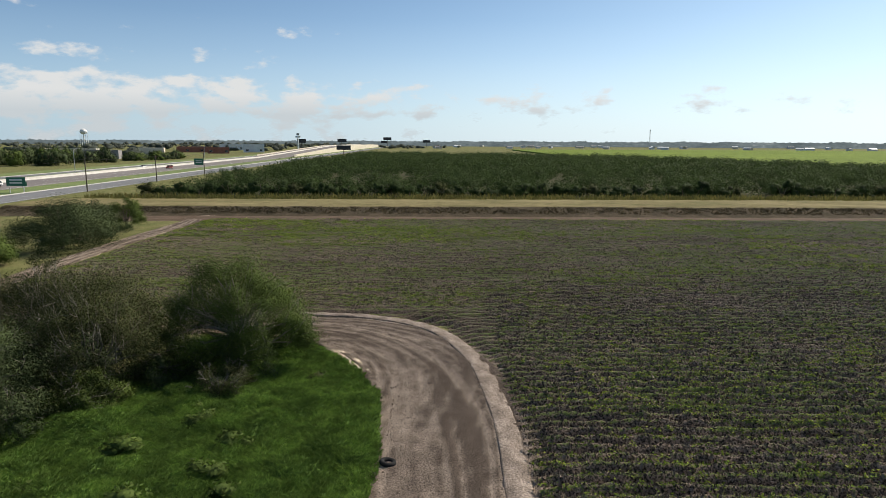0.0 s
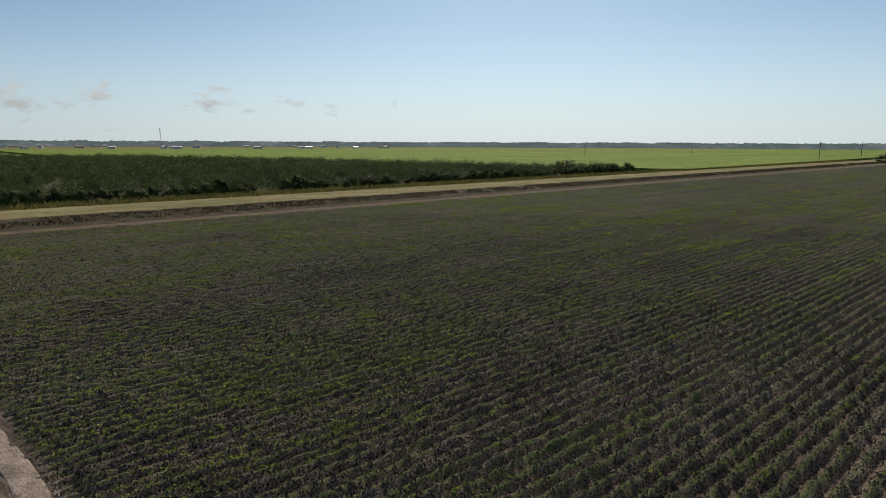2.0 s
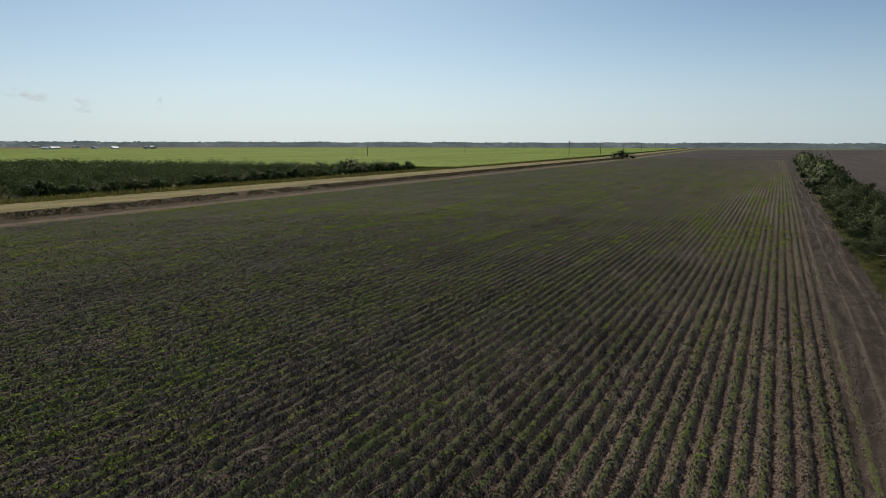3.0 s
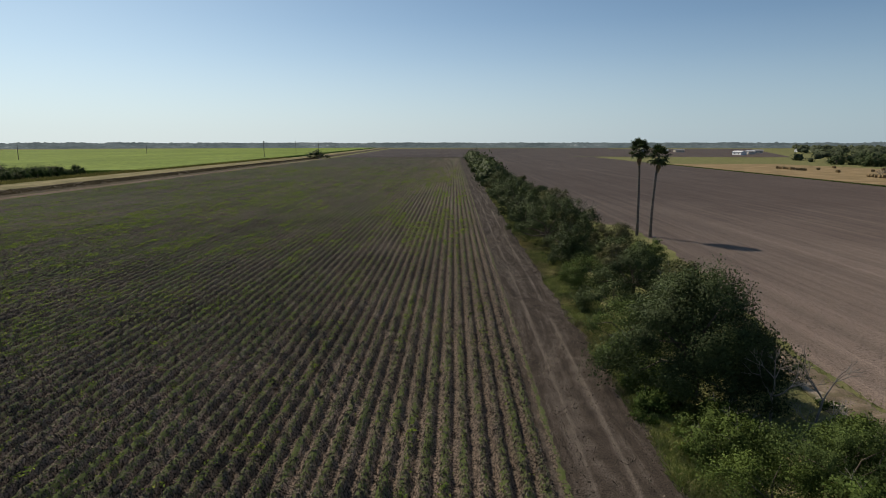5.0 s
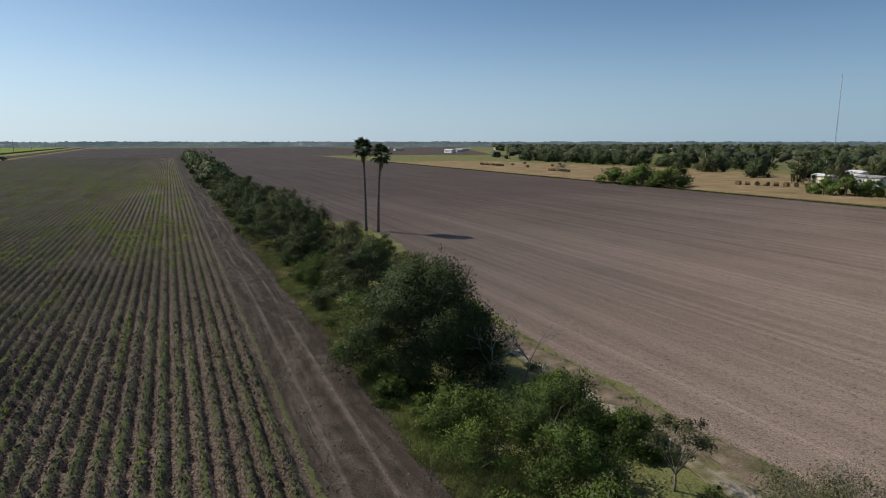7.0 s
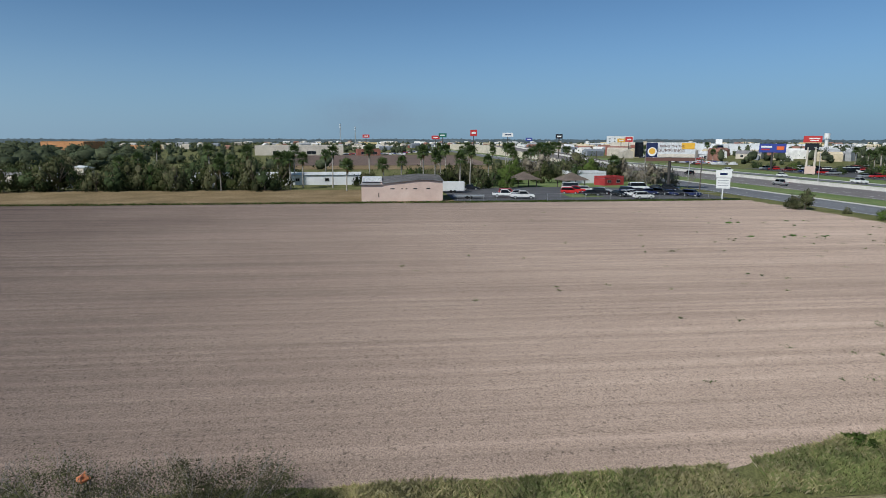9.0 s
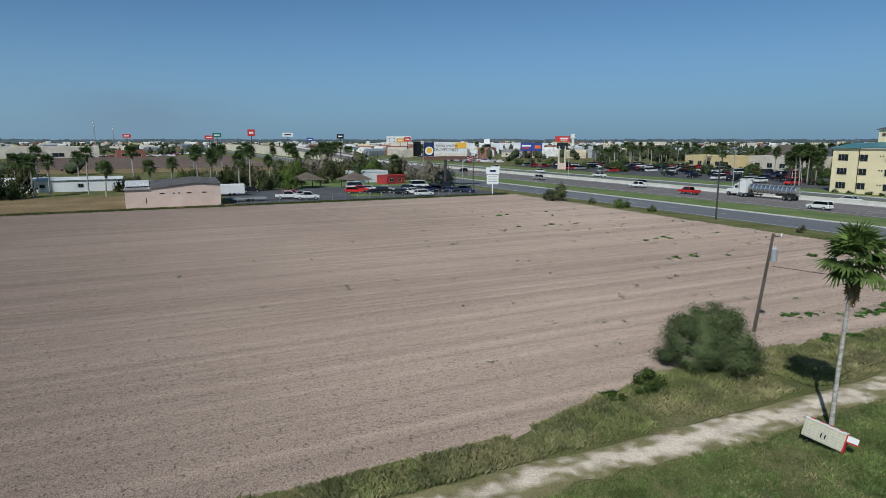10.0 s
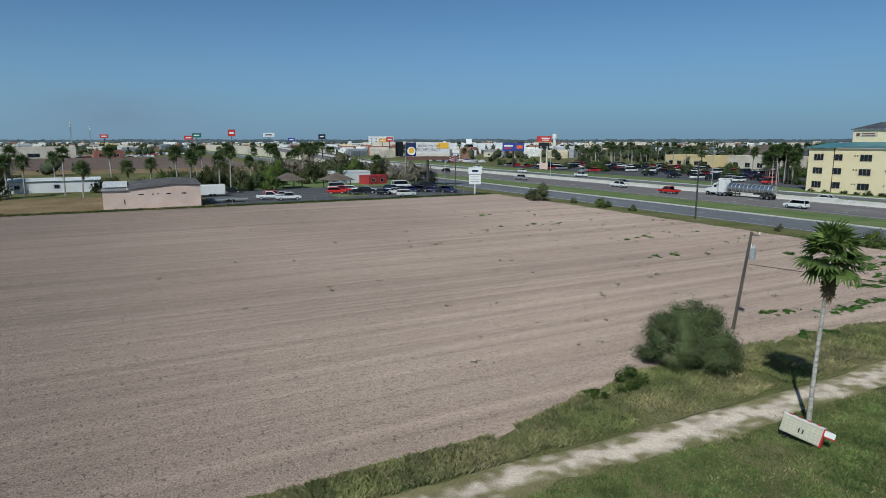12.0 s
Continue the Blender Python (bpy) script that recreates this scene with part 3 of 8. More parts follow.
ys = spaced((-1690, -560, 30), (-560, -150, 4), (-150, 86, 1.0))
prof = [(115.8, -0.1), (117.0, 0.06), (118.4, 0.32), (119.8, 0.7), (121.1, 1.05), (122.2, 1.30),  (126, 1.3), (131, 1.36), (136, 1.3), (138.6, 1.25), (140, 0.8), (142, -0.1)]
px, pz = (np.array(q)[:, None] for q in zip(*prof))
yy = np.repeat(ys[None, :], len(prof), 0)
on = (pz > 0.2) & (pz < 1.31)
xx = px + levee_shift(yy) + on * 0.45 * (vnoise(yy, px + 0 * yy, 2.2, 3) - 0.5)
zz = pz + on * 0.16 * (vnoise(yy, px * 2 + 0 * yy, 1.6, 8) - 0.5)
v, f = grid_arrays(xx, yy, zz)
lv = raw_mesh("levee", v, f[:, ::-1], True)
lv.materials.append(bank_soil)
lv.materials.append(dry_top)
strip = len(ys) - 1
lv.polygons.foreach_set("material_index", [1 if 5 <= i // strip <= 8 else 0 for i in range(len(lv.polygons))])
tagged(new("levee", lv), "low earth levee with a dry mown grass top", "levee", kind="structure")


def sheet(name, outline, z, material, label, category="field", depth=0.0):
    """A flat field over an outline, with sides when it stands above the ground."""
    if depth:
        bm = prism(outline, z - depth, z)
    else:
        bm = bmesh.new()
        bm.faces.new([bm.verts.new((x, y, z)) for x, y in outline])
        bmesh.ops.recalc_face_normals(bm, faces=bm.faces)
        if bm.faces[0:][0].normal.z < 0:
            bmesh.ops.reverse_faces(bm, faces=bm.faces)
    return tagged(part(name, bm, material), label, category, kind="structure")


sheet("cane_field", [(147, -292), (205, -272), (310, -243), (440, -209), (530, -158), (600, -112), (1030, -112), (1030, -660), (660, -1350), (212, -1690), (160, -640)], 1.5, cane_green,
      "bright green sugarcane field", depth=1.7)
sheet("far_field", [(-36, -606), (116, -606), (150, -1500), (-420, -1700), (-120, -640)], 0.05, dark_soil, "dark ploughed field far off")
sheet("far_field", [(-125, -650), (-40, -645), (-200, -1500), (-700, -1500), (-330, -620)], 0.06, brown_soil, "pale ploughed field far off")
sheet("pasture", [(-138.5, 20), (-138.5, -420), (-215, -420), (-250, -250), (-240, -150), (-178, -120), (-176, 0), (-160, 4)], 0.04, golden_grass, "dry golden pasture")
sheet("far_field", [(-340, -60), (-340, 62), (-560, 70), (-560, -90)], 0.05, brown_soil, "bare brown field before the shops")
sheet("far_field", [(-330, 66), (-345, -60), (-300, -60), (-290, 66)], 0.05, golden_grass, "dry grass strip before the shops")

# ---------- plants ----------
def leaf_quads(pos, size, r, flat=0.0, long=1.5, out=None, soft=0.7):
    """One small leaf-spray quad at each position, turned at random. With out, the way out of the crown at each position,
    the leaves face outwards and share soft normals, which are returned too."""
    n = len(pos)
    a = r.normal(size=(n, 3))
    a[:, 2] *= 1 - flat
    a /= np.linalg.norm(a, axis=1)[:, None]
    b = np.cross(a, r.normal(size=(n, 3)))
    b /= np.linalg.norm(b, axis=1)[:, None] + 1e-9
    if out is not None:
        g = np.cross(b, a)
        turn = np.sign((g * out).sum(1) + 1e-9)[:, None]
        b, g = b * turn, g * turn
    s = size * r.uniform(0.6, 1.35, (n, 1))
    a, b = a * s * long / 2, b * s / 2
    v = np.stack([pos - a, pos + b * 0.9, pos + a, pos - b * 0.9], 1).reshape(-1, 3)
    f = np.arange(4 * n).reshape(n, 4)
    if out is None:
        return v, f
    f = f[:, ::-1] if (np.cross(v[1] - v[0], v[2] - v[0]) * g[0]).sum() < 0 else f
    nm = soft * out + (1 - soft) * g
    nm /= np.linalg.norm(nm, axis=1)[:, None]
    return v, f, np.repeat(nm, 4, 0)


QS = []
for ax in range(3):
    for sg in (-1, 1):
        for u in (-0.5, 0.5):
            for w in (-0.5, 0.5):
                q = []
                for du, dw in ((-0.5, -0.5), (0.5, -0.5), (0.5, 0.5), (-0.5, 0.5)):
                    pt = [0.0, 0.0, 0.0]
                    pt[ax], pt[(ax + 1) % 3], pt[(ax + 2) % 3] = float(sg), u + du, (w + dw) * sg
                    q.append(tuple(np.round(np.array(pt) / np.linalg.norm(pt), 5)))
                QS.append(q)
QS_V = sorted({p for q in QS for p in q})
QS_F = np.array([[QS_V.index(p) for p in q] for q in QS])
QS_V = np.array(QS_V)


def foliage(leaves, lobes, low, high, radius, lobe_r, size, r, hollow=0.45, core=0.8, long=1.5, dome=False, soft=0.7):
    """A crown of leafy lobes: small leaves on the shell of each lobe, over a lumpy inner core. Arrays with soft normals, and the lobes' centres."""
    d = r.normal(size=(lobes, 3))
    d /= np.linalg.norm(d, axis=1)[:, None]
    k = hollow + (1 - hollow) * r.random(lobes) ** 0.5
    wave = 1 + 0.2 * np.sin(3 * np.arctan2(d[:, 1], d[:, 0]) + r.uniform(0, 6)) * (1 - d[:, 2] ** 2)
    half = np.array([radius, radius, (high - low) / 2])
    c = d * (k * wave)[:, None] * (half - lobe_r * 0.7) + np.array([0, 0, (low + high) / 2])
    if dome:
        rho, turn = 0.93 * r.random(lobes) ** 0.5, r.uniform(0, 2 * PI, lobes)
        reach = (radius - lobe_r * 0.6) * (1 + 0.16 * np.sin(3 * turn + k[0] * 9) + 0.1 * np.sin(5 * turn + k[1] * 9))
        c = np.stack([np.cos(turn) * rho * reach, np.sin(turn) * rho * reach, low + (high - low) * 0.9 * (1 - rho ** 2) ** 0.72 * r.random(lobes) ** 0.4], 1)
        c[:, 2] = np.maximum(c[:, 2], lobe_r * 0.45)
    rl = lobe_r * r.uniform(0.65, 1.35, lobes)
    which = r.integers(0, lobes, leaves)
    w = r.normal(size=(leaves, 3))
    w /= np.linalg.norm(w, axis=1)[:, None]
    far_out = r.uniform(0.7, 1.38, leaves) if core else np.clip(np.abs(r.normal(0.75, 0.38, leaves)), 0, 1.35)
    p = c[which] + w * (rl[which] * far_out)[:, None] * np.array([1, 1, 0.8])
    p[:, 2] = np.maximum(p[:, 2], 0.02 * high)

    def outwards(q, mid):
        o = (q - np.array([0, 0, low + 0.35 * (high - low)])) / half
        o = o / (np.linalg.norm(o, axis=1)[:, None] + 1e-9) * 0.85 + mid * 0.55 + np.array([0, 0, 0.12])
        return o / (np.linalg.norm(o, axis=1)[:, None] + 1e-9)
    v, f, nm = leaf_quads(p, size, r, 0, long, outwards(p, w), soft)
    if not core:
        return v, f, nm, c
    pieces, normals = [(v, f)], [nm]
    for i in range(lobes):
        q = c[i] + QS_V * rl[i] * core * np.array([1, 1, 0.8]) * r.uniform(0.8, 1.15, (len(QS_V), 1))
        q[:, 2] = np.maximum(q[:, 2], 0.0)
        pieces.append((q, QS_F))
        normals.append(outwards(q, QS_V))
    v, f = join_arrays(pieces)
    return v, f, np.concatenate(normals), c


def tubes(segs, sides=5):
    """Tapered tubes for segments (a, b, r0, r1) as arrays."""
    vs, fs, n = [], [], 0
    ang = np.arange(sides) * 2 * PI / sides
    for a, b, r0, r1 in segs:
        a, b = np.asarray(a, float), np.asarray(b, float)
        t = b - a
        t = t / (np.linalg.norm(t) + 1e-9)
        u = np.cross(t, (0.31, 0.95, 0.05) if abs(t[2]) > 0.9 else (0, 0, 1))
        u /= np.linalg.norm(u)
        w = np.cross(t, u)
        ring = np.cos(ang)[:, None] * u + np.sin(ang)[:, None] * w
        vs += [a + ring * r0, b + ring * r1]
        for i in range(sides):
            j = (i + 1) % sides
            fs.append((n + i, n + j, n + sides + j, n + sides + i))
        n += 2 * sides
    return np.concatenate(vs), np.array(fs)


def grow(r, at, way, length, radius, depth, segs, bend=0.5, kids=3, shrink=0.68):
    """Branching limbs as segments."""
    at, way = np.asarray(at, float), np.asarray(way, float)
    for i in range(3):
        way = way + r.normal(size=3) * 0.16
        way[2] += 0.05
        way /= np.linalg.norm(way)
        end = at + way * length / 3
        segs.append((at, end, radius * (1 - 0.12 * i), radius * (1 - 0.12 * (i + 1))))
        at = end
    if depth:
        for _ in range(kids):
            w = way + r.normal(size=3) * bend
            w[2] = abs(w[2]) * 0.8 + 0.1
            grow(r, at, w / np.linalg.norm(w), length * shrink * r.uniform(0.8, 1.15), radius * 0.6, depth - 1, segs, bend, kids, shrink)


def limbs_to(r, centres, height, radius, count):
    """A short trunk and limbs that reach into the crown's clumps."""
    fork = np.array([0, 0, height * 0.22])
    segs = [((0, 0, -0.15), fork, radius, radius * 0.8)]
    for c in centres[r.permutation(len(centres))[:count]]:
        mid = fork + (c - fork) * 0.5 + r.normal(size=3) * 0.18 * height * 0.3
        segs += [(fork, mid, radius * 0.5, radius * 0.3), (mid, c, radius * 0.3, radius * 0.08)]
    return segs


def make_tree(name, label, loc, height, radius, leaves, size, clumps, leaf, wood=None, seed=1, low=0.12, turn=0.0, spread=None, limbs=14,
              category="tree", group="", twigs=0, hollow=0.45, trunk=None, core=0.0, dome=False):
    r = np.random.default_rng(seed)
    t = thing(name, label, category, loc, turn, group)
    v, f, nm, c = foliage(leaves, clumps, height * low, height, radius, spread or radius * 0.2, size, r, hollow, core, dome=dome)
    part("crown", raw_mesh("crown", v, f, normals=nm), leaf, t)
    segs, fine = limbs_to(r, c, height, trunk or 0.03 * height, limbs), []
    for q in c[:twigs]:
        grow(r, q * 0.75, q / np.linalg.norm(q) + np.array([0, 0, 0.4]), radius * 0.28, 0.016, 1, fine)
    if fine:
        tagged(part("brushwood", raw_mesh("brushwood", *tubes(fine, 4), True), grey_bark, t), kind="stuff")
    v, f = tubes(segs)
    part("trunk", raw_mesh("trunk", v, f, True), wood or bark, t)
    return t


def scatter_blades(count, xs, ys, zs, height, width, r, lean=0.35, per=5):
    """Grass: tufts of thin bent blades at the given points."""
    n = count * per
    x, y, z = (np.repeat(q, per) for q in (xs, ys, zs))
    h = height * r.uniform(0.5, 1.3, n)
    a = r.uniform(0, 2 * PI, n)
    dx, dy = np.cos(a), np.sin(a)
    ln = lean * h * r.uniform(0.2, 1.4, n)
    x, y = x + dx * 0.3 * height, y + dy * 0.3 * height
    w = width * r.uniform(0.6, 1.3, n)
    base1 = np.stack([x - dy * w, y + dx * w, z - 0.05], 1)
    base2 = np.stack([x + dy * w, y - dx * w, z - 0.05], 1)
    mid1 = np.stack([x + dx * ln * 0.35 - dy * w * 0.7, y + dy * ln * 0.35 + dx * w * 0.7, z + h * 0.6], 1)
    mid2 = np.stack([x + dx * ln * 0.35 + dy * w * 0.7, y + dy * ln * 0.35 - dx * w * 0.7, z + h * 0.6], 1)
    tip = np.stack([x + dx * ln, y + dy * ln, z + h], 1)
    v = np.stack([base1, base2, mid2, tip, mid1], 1).reshape(-1, 3)
    return v, np.arange(5 * n).reshape(n, 5), None


def stuff(name, v, f, material, label, category, nm=None):
    return tagged(part(name, raw_mesh(name, v, f, normals=nm), material), label, category, kind="stuff")


def in_outline(x, y, outline):
    """Which points lie inside an outline."""
    inside = np.zeros(len(x), bool)
    n = len(outline)
    for i in range(n):
        (x1, y1), (x2, y2) = outline[i], outline[(i + 1) % n]
        cross = ((y1 > y) != (y2 > y)) & (x < (x2 - x1) * (y - y1) / (y2 - y1 + 1e-12) + x1)
        inside ^= cross
    return inside


def spread_points(n, outline, r):
    o = np.array(outline, float)
    x = r.uniform(o[:, 0].min(), o[:, 0].max(), n)
    y = r.uniform(o[:, 1].min(), o[:, 1].max(), n)
    k = in_outline(x, y, outline)
    return x[k], y[k]


def bush_shapes(kinds, leaves, size, lobes, seed, low=0.02, lobe_r=0.42, hollow=0.4, core=0.85):
    """Unit bushes (radius 1, height 1) as arrays."""
    out = []
    for k in range(kinds):
        r = np.random.default_rng(seed + k)
        out.append(foliage(leaves, lobes, low, 1.0, 1.0, lobe_r, size, r, hollow, core, dome=True, soft=0.68)[:3])
    return out


def plant_stuff(name, shapes, xs, ys, radius, height, material, label, r, z=0.0, category="woods"):
    """Many plants joined in one mesh."""
    pieces, normals = [], []
    for i in range(len(xs)):
        v, f, nm = shapes[i % len(shapes)]
        a = r.uniform(0, 2 * PI)
        c, s = math.cos(a), math.sin(a)
        m = np.array([[c, s, 0], [-s, c, 0], [0, 0, 1]])
        pieces.append((v @ m * np.array([radius[i], radius[i], height[i]]) + np.array([xs[i], ys[i], z]), f))
        normals.append(nm @ m)
    v, f = join_arrays(pieces)
    return tagged(part(name, raw_mesh(name, v, f, normals=np.concatenate(normals)), material), label, category, kind="stuff")


# near trees of the corner by the curved track
make_tree("mesquite_tree", "spreading green mesquite tree with pale bare inner limbs", (38.6, 13.2, -0.1), 7.6, 5.3, 90000, 0.06, 120, mesquite_leaf, grey_bark, 11, 0.1, limbs=60, twigs=60, hollow=0.4, spread=0.95, dome=True)
make_tree("mesquite_tree", "grey-green mesquite tree with thin bare twigs", (34.0, 20.0, -0.1), 6.0, 5.0, 55000, 0.062, 100, thicket_leaf, grey_bark, 12, 0.02, limbs=34, twigs=70, dome=True)
make_tree("mesquite_tree", "grey-green mesquite tree with thin bare twigs", (40.0, 23.5, -0.1), 6.4, 6.0, 55000, 0.062, 100, thicket_leaf, grey_bark, 13, 0.02, limbs=30, twigs=60, dome=True)
make_tree("mesquite_tree", "dark green mesquite tree over a shaded thicket", (30.0, 25.5, -0.1), 5.6, 5.2, 45000, 0.065, 90, dark_leaf, grey_bark, 14, 0.03, limbs=18, dome=True, twigs=40, hollow=0.3)
make_tree("shrub", "low green shrub with bare grey twigs in grass", (33.6, 12.6, -0.1), 1.7, 2.2, 9000, 0.055, 36, thicket_leaf, grey_bark, 15, 0.0, limbs=20, twigs=30, category="shrub", dome=True, hollow=0.3)
make_tree("mesquite_tree", "broad dark green mesquite by the farm track", (80.5, 50.0, -0.1), 6.8, 7.6, 46000, 0.10, 90, dark_leaf, bark, 16, 0.04, limbs=16, dome=True, core=0.0, hollow=0.25)
make_tree("mesquite_tree", "dark green mesquite by the farm track", (90.5, 52.0, -0.1), 6.0, 5.4, 26000, 0.10, 60, dark_leaf, bark, 17, 0.04, limbs=12, dome=True, core=0.0, hollow=0.25)
make_tree("mesquite_tree", "green mesquite by the farm track", (98.5, 50.5, -0.1), 5.6, 3.6, 14000, 0.10, 40, mesquite_leaf, bark, 18, 0.06, limbs=12, dome=True, core=0.0, hollow=0.25)
make_tree("shrub", "bright olive green shrub by the farm track", (67.5, 52.5, -0.1), 5.2, 4.8, 13000, 0.13, 55, mesquite_leaf, bark, 19, 0.03, limbs=10, dome=True, core=0.6, category="shrub")

for i, (x, y, h, rad, m) in enumerate([(45.5, 30.0, 6.2, 3.8, 2), (44.0, 36.0, 6.6, 4.0, 2), (39.5, 37.0, 6.4, 4.0, 2), (46.5, 42.0, 6.0, 3.8, 2), (42.5, 43.0, 6.2, 4.0, 1), (52.5, 48.5, 5.6, 4.0, 2), (36.0, 41.0, 6.2, 4.0, 1), (57.5, 49.5, 4.4, 3.6, 2), (40.8, 10.8, 2.4, 2.2, 0), (36.8, 12.6, 2.8, 2.6, 1), (28.6, 21.4, 3.0, 2.8, 1), (31.0, 19.0, 2.2, 2.4, 0), (28.5, 23.5, 4.0, 3.4, 1), (33.0, 26.5, 5.0, 4.2, 0), (26.5, 23.0, 2.6, 2.6, 1), (35.5, 16.6, 3.0, 2.8, 1), (41.0, 26.5, 5.2, 4.4, 2), (46.0, 33.0, 4.6, 4.0, 2), (37.5, 32.0, 5.0, 4.6, 0), (54.0, 43.5, 3.4, 3.4, 2), (49.5, 48.5, 4.4, 4.2, 0), (26.0, 26.5, 4.6, 4.0, 1), (22.5, 26.5, 3.8, 3.4, 0), (43.5, 21.5, 3.4, 3.0, 2), (33.0, 21.5, 4.6, 3.8, 1)]):
    make_tree("thicket_shrub", ("green mesquite shrub in the thicket", "dark green shrub in the shaded thicket", "grey-green shrub with dry twigs in the thicket")[m], (x, y, -0.1), h, rad, 14000, 0.07, 50, (mesquite_leaf, dark_leaf, thicket_leaf)[m], grey_bark, 500 + i, 0.0,
              limbs=14, twigs=30 if m == 2 else 12, category="shrub", group="corner thicket", dome=True, hollow=0.25)

# hedgerow between the two fields
make_tree("hackberry_tree", "large dense dark green tree in the hedgerow", (-13.6, -33.5, -0.1), 8.2, 4.9, 64000, 0.09, 100, dark_leaf, bark, 21, 0.0, limbs=20, hollow=0.3, dome=True)
make_tree("hackberry_tree", "dark green tree in the hedgerow", (-15.5, -41.5, -0.1), 6.0, 3.6, 15000, 0.09, 45, dark_leaf, bark, 22, 0.05, limbs=14, dome=True)
make_tree("shrub", "leafy green shrub with bare stems in the hedgerow", (-15.8, -23.2, -0.1), 3.2, 3.1, 15000, 0.07, 40, bright_leaf, bark, 23, 0.05, limbs=16, category="shrub")
make_tree("shrub", "low green shrub in the hedgerow", (-12.2, -22.0, -0.1), 2.4, 2.8, 11000, 0.06, 36, mesquite_leaf, bark, 24, 0.03, limbs=12, category="shrub")
for i, (x, y, h, rad, m) in enumerate([(-12.4, -26.4, 2.0, 2.4, 0), (-14.6, -20.0, 2.6, 2.6, 1), (-17.6, -25.6, 2.4, 2.4, 0), (-19.0, -21.6, 1.8, 2.0, 1), (-13.8, -16.4, 1.8, 2.2, 0), (-13.0, -28.6, 1.7, 2.2, 0), (-11.8, -34.4, 1.7, 1.9, 0), (-10.9, -31.0, 1.5, 1.8, 1), (-10.6, -38.5, 1.7, 1.8, 1)]):
    make_tree("shrub", ("leafy dark green shrub in the hedgerow", "leafy bright green shrub in the hedgerow")[m], (x, y, -0.1), h, rad, 9000, 0.085, 44, (mesquite_leaf, clump_leaf)[m], bark, 800 + i, 0.0, limbs=10, twigs=10, category="shrub", group="hedgerow undergrowth", dome=True, hollow=0.25)
make_tree("sapling", "thin leafy sapling with several bare stems", (-18.0, -17.6, -0.1), 3.5, 1.5, 3600, 0.06, 22, olive_leaf, grey_bark, 25, 0.35, limbs=9, trunk=0.06)
make_tree("shrub", "wide grey leafless-looking shrub with fine twigs", (-19.6, -11.2, -0.1), 3.6, 3.8, 30000, 0.045, 60, olive_leaf, grey_bark, 26, 0.0, limbs=24, twigs=60, trunk=0.045, category="shrub")
make_tree("shrub", "wide grey leafless-looking shrub with fine twigs", (-20.4, -6.4, -0.1), 3.1, 3.5, 24000, 0.045, 50, olive_leaf, grey_bark, 27, 0.0, limbs=24, twigs=60, trunk=0.045, category="shrub")
for i, (x, y, h, rad, kind) in enumerate([(-16.5, -56, 6.0, 3.6, 0), (-19.5, -50.5, 4.6, 3.0, 1), (-17.0, -64, 4.6, 3.0, 1), (-13.6, -72, 5.4, 3.4, 0), (-22.0, -70, 4.0, 3.0, 2), (-12.6, -83, 8.6, 4.4, 0), (-16.2, -87, 8.0, 4.2, 0), (-20.5, -80, 5.0, 3.6, 1),
                                         (-12.0, -98, 7.0, 3.6, 0), (-17.0, -104, 7.4, 4.2, 1), (-12.0, -114, 8.6, 4.0, 0), (-15.5, -126, 7.6, 4.4, 0), (-12.6, -140, 7.0, 4.0, 0), (-15.5, -155, 7.5, 4.5, 0), (-13, -170, 7.6, 4.5, 0), (-15, -188, 8.0, 4.8, 0)]):
    make_tree("hedgerow_tree", ("dark green tree in the hedgerow", "grey-green tree in the hedgerow", "bright green weedy bush in the hedgerow")[kind], (x, y, -0.1), h, rad, 13000 if y > -90 else 7000, 0.095 if y > -90 else 0.14, 34,
              (dark_leaf, olive_leaf, bright_leaf)[kind], bark, 30 + i, 0.0, limbs=12, group="hedgerow trees", hollow=0.4, dome=True, twigs=14 if kind == 1 else 0)
hr = np.random.default_rng(55)
for i, y in enumerate(np.arange(-37, -205, -4.6)):
    x, kind = -15.2 + (3.2 if i % 2 else -2.6) + hr.uniform(-1, 1) - (1.5 if -50 > y > -80 else 0), int(hr.choice([0, 0, 1, 1, 2] if y > -80 else [0, 0, 0, 1]))
    h = hr.uniform(3.0, 4.6) if y > -78 else hr.uniform(4.5, 7.0)
    make_tree("hedgerow_shrub", ("dark green shrub in the hedgerow", "grey-green shrub with dry twigs in the hedgerow", "bright green weedy shrub in the hedgerow")[kind], (x, y, -0.1), h, hr.uniform(2.9, 3.9), 8000 if y > -90 else 3500, 0.095 if y > -90 else 0.16, 26,
              (dark_leaf, thicket_leaf, bright_leaf)[kind], grey_bark if kind == 1 else bark, 700 + i, 0.0, limbs=6, twigs=16 if kind == 1 and y > -90 else 0, category="shrub", group="hedgerow shrubs", hollow=0.35, dome=True)
r = np.random.default_rng(50)
ys = np.arange(-205, -560, -9.0)
small = bush_shapes(5, 300, 0.1, 8, 60, 0.0, 0.4, 0.45, 0.65)
plant_stuff("hedgerow", small, -14 + r.uniform(-2.5, 2.5, len(ys)), ys, r.uniform(3.5, 6.0, len(ys)), r.uniform(5.5, 9.0, len(ys)), dark_leaf, "distant dark green end of the hedgerow", r)


def bare_tree(name, label, loc, height, seed, depth=4, kids=3, wood=None, radius=None, bend=0.5):
    r = np.random.default_rng(seed)
    t = thing(name, label, "tree", loc)
    segs = []
    grow(r, (0, 0, -0.1), (0.05, 0.02, 1), height * 0.36, radius or height * 0.017, depth, segs, bend, kids, 0.66)
    v, f = tubes(segs, 4)
    part("trunk", raw_mesh("trunk", v, f, True), wood or grey_bark, t)
    return t


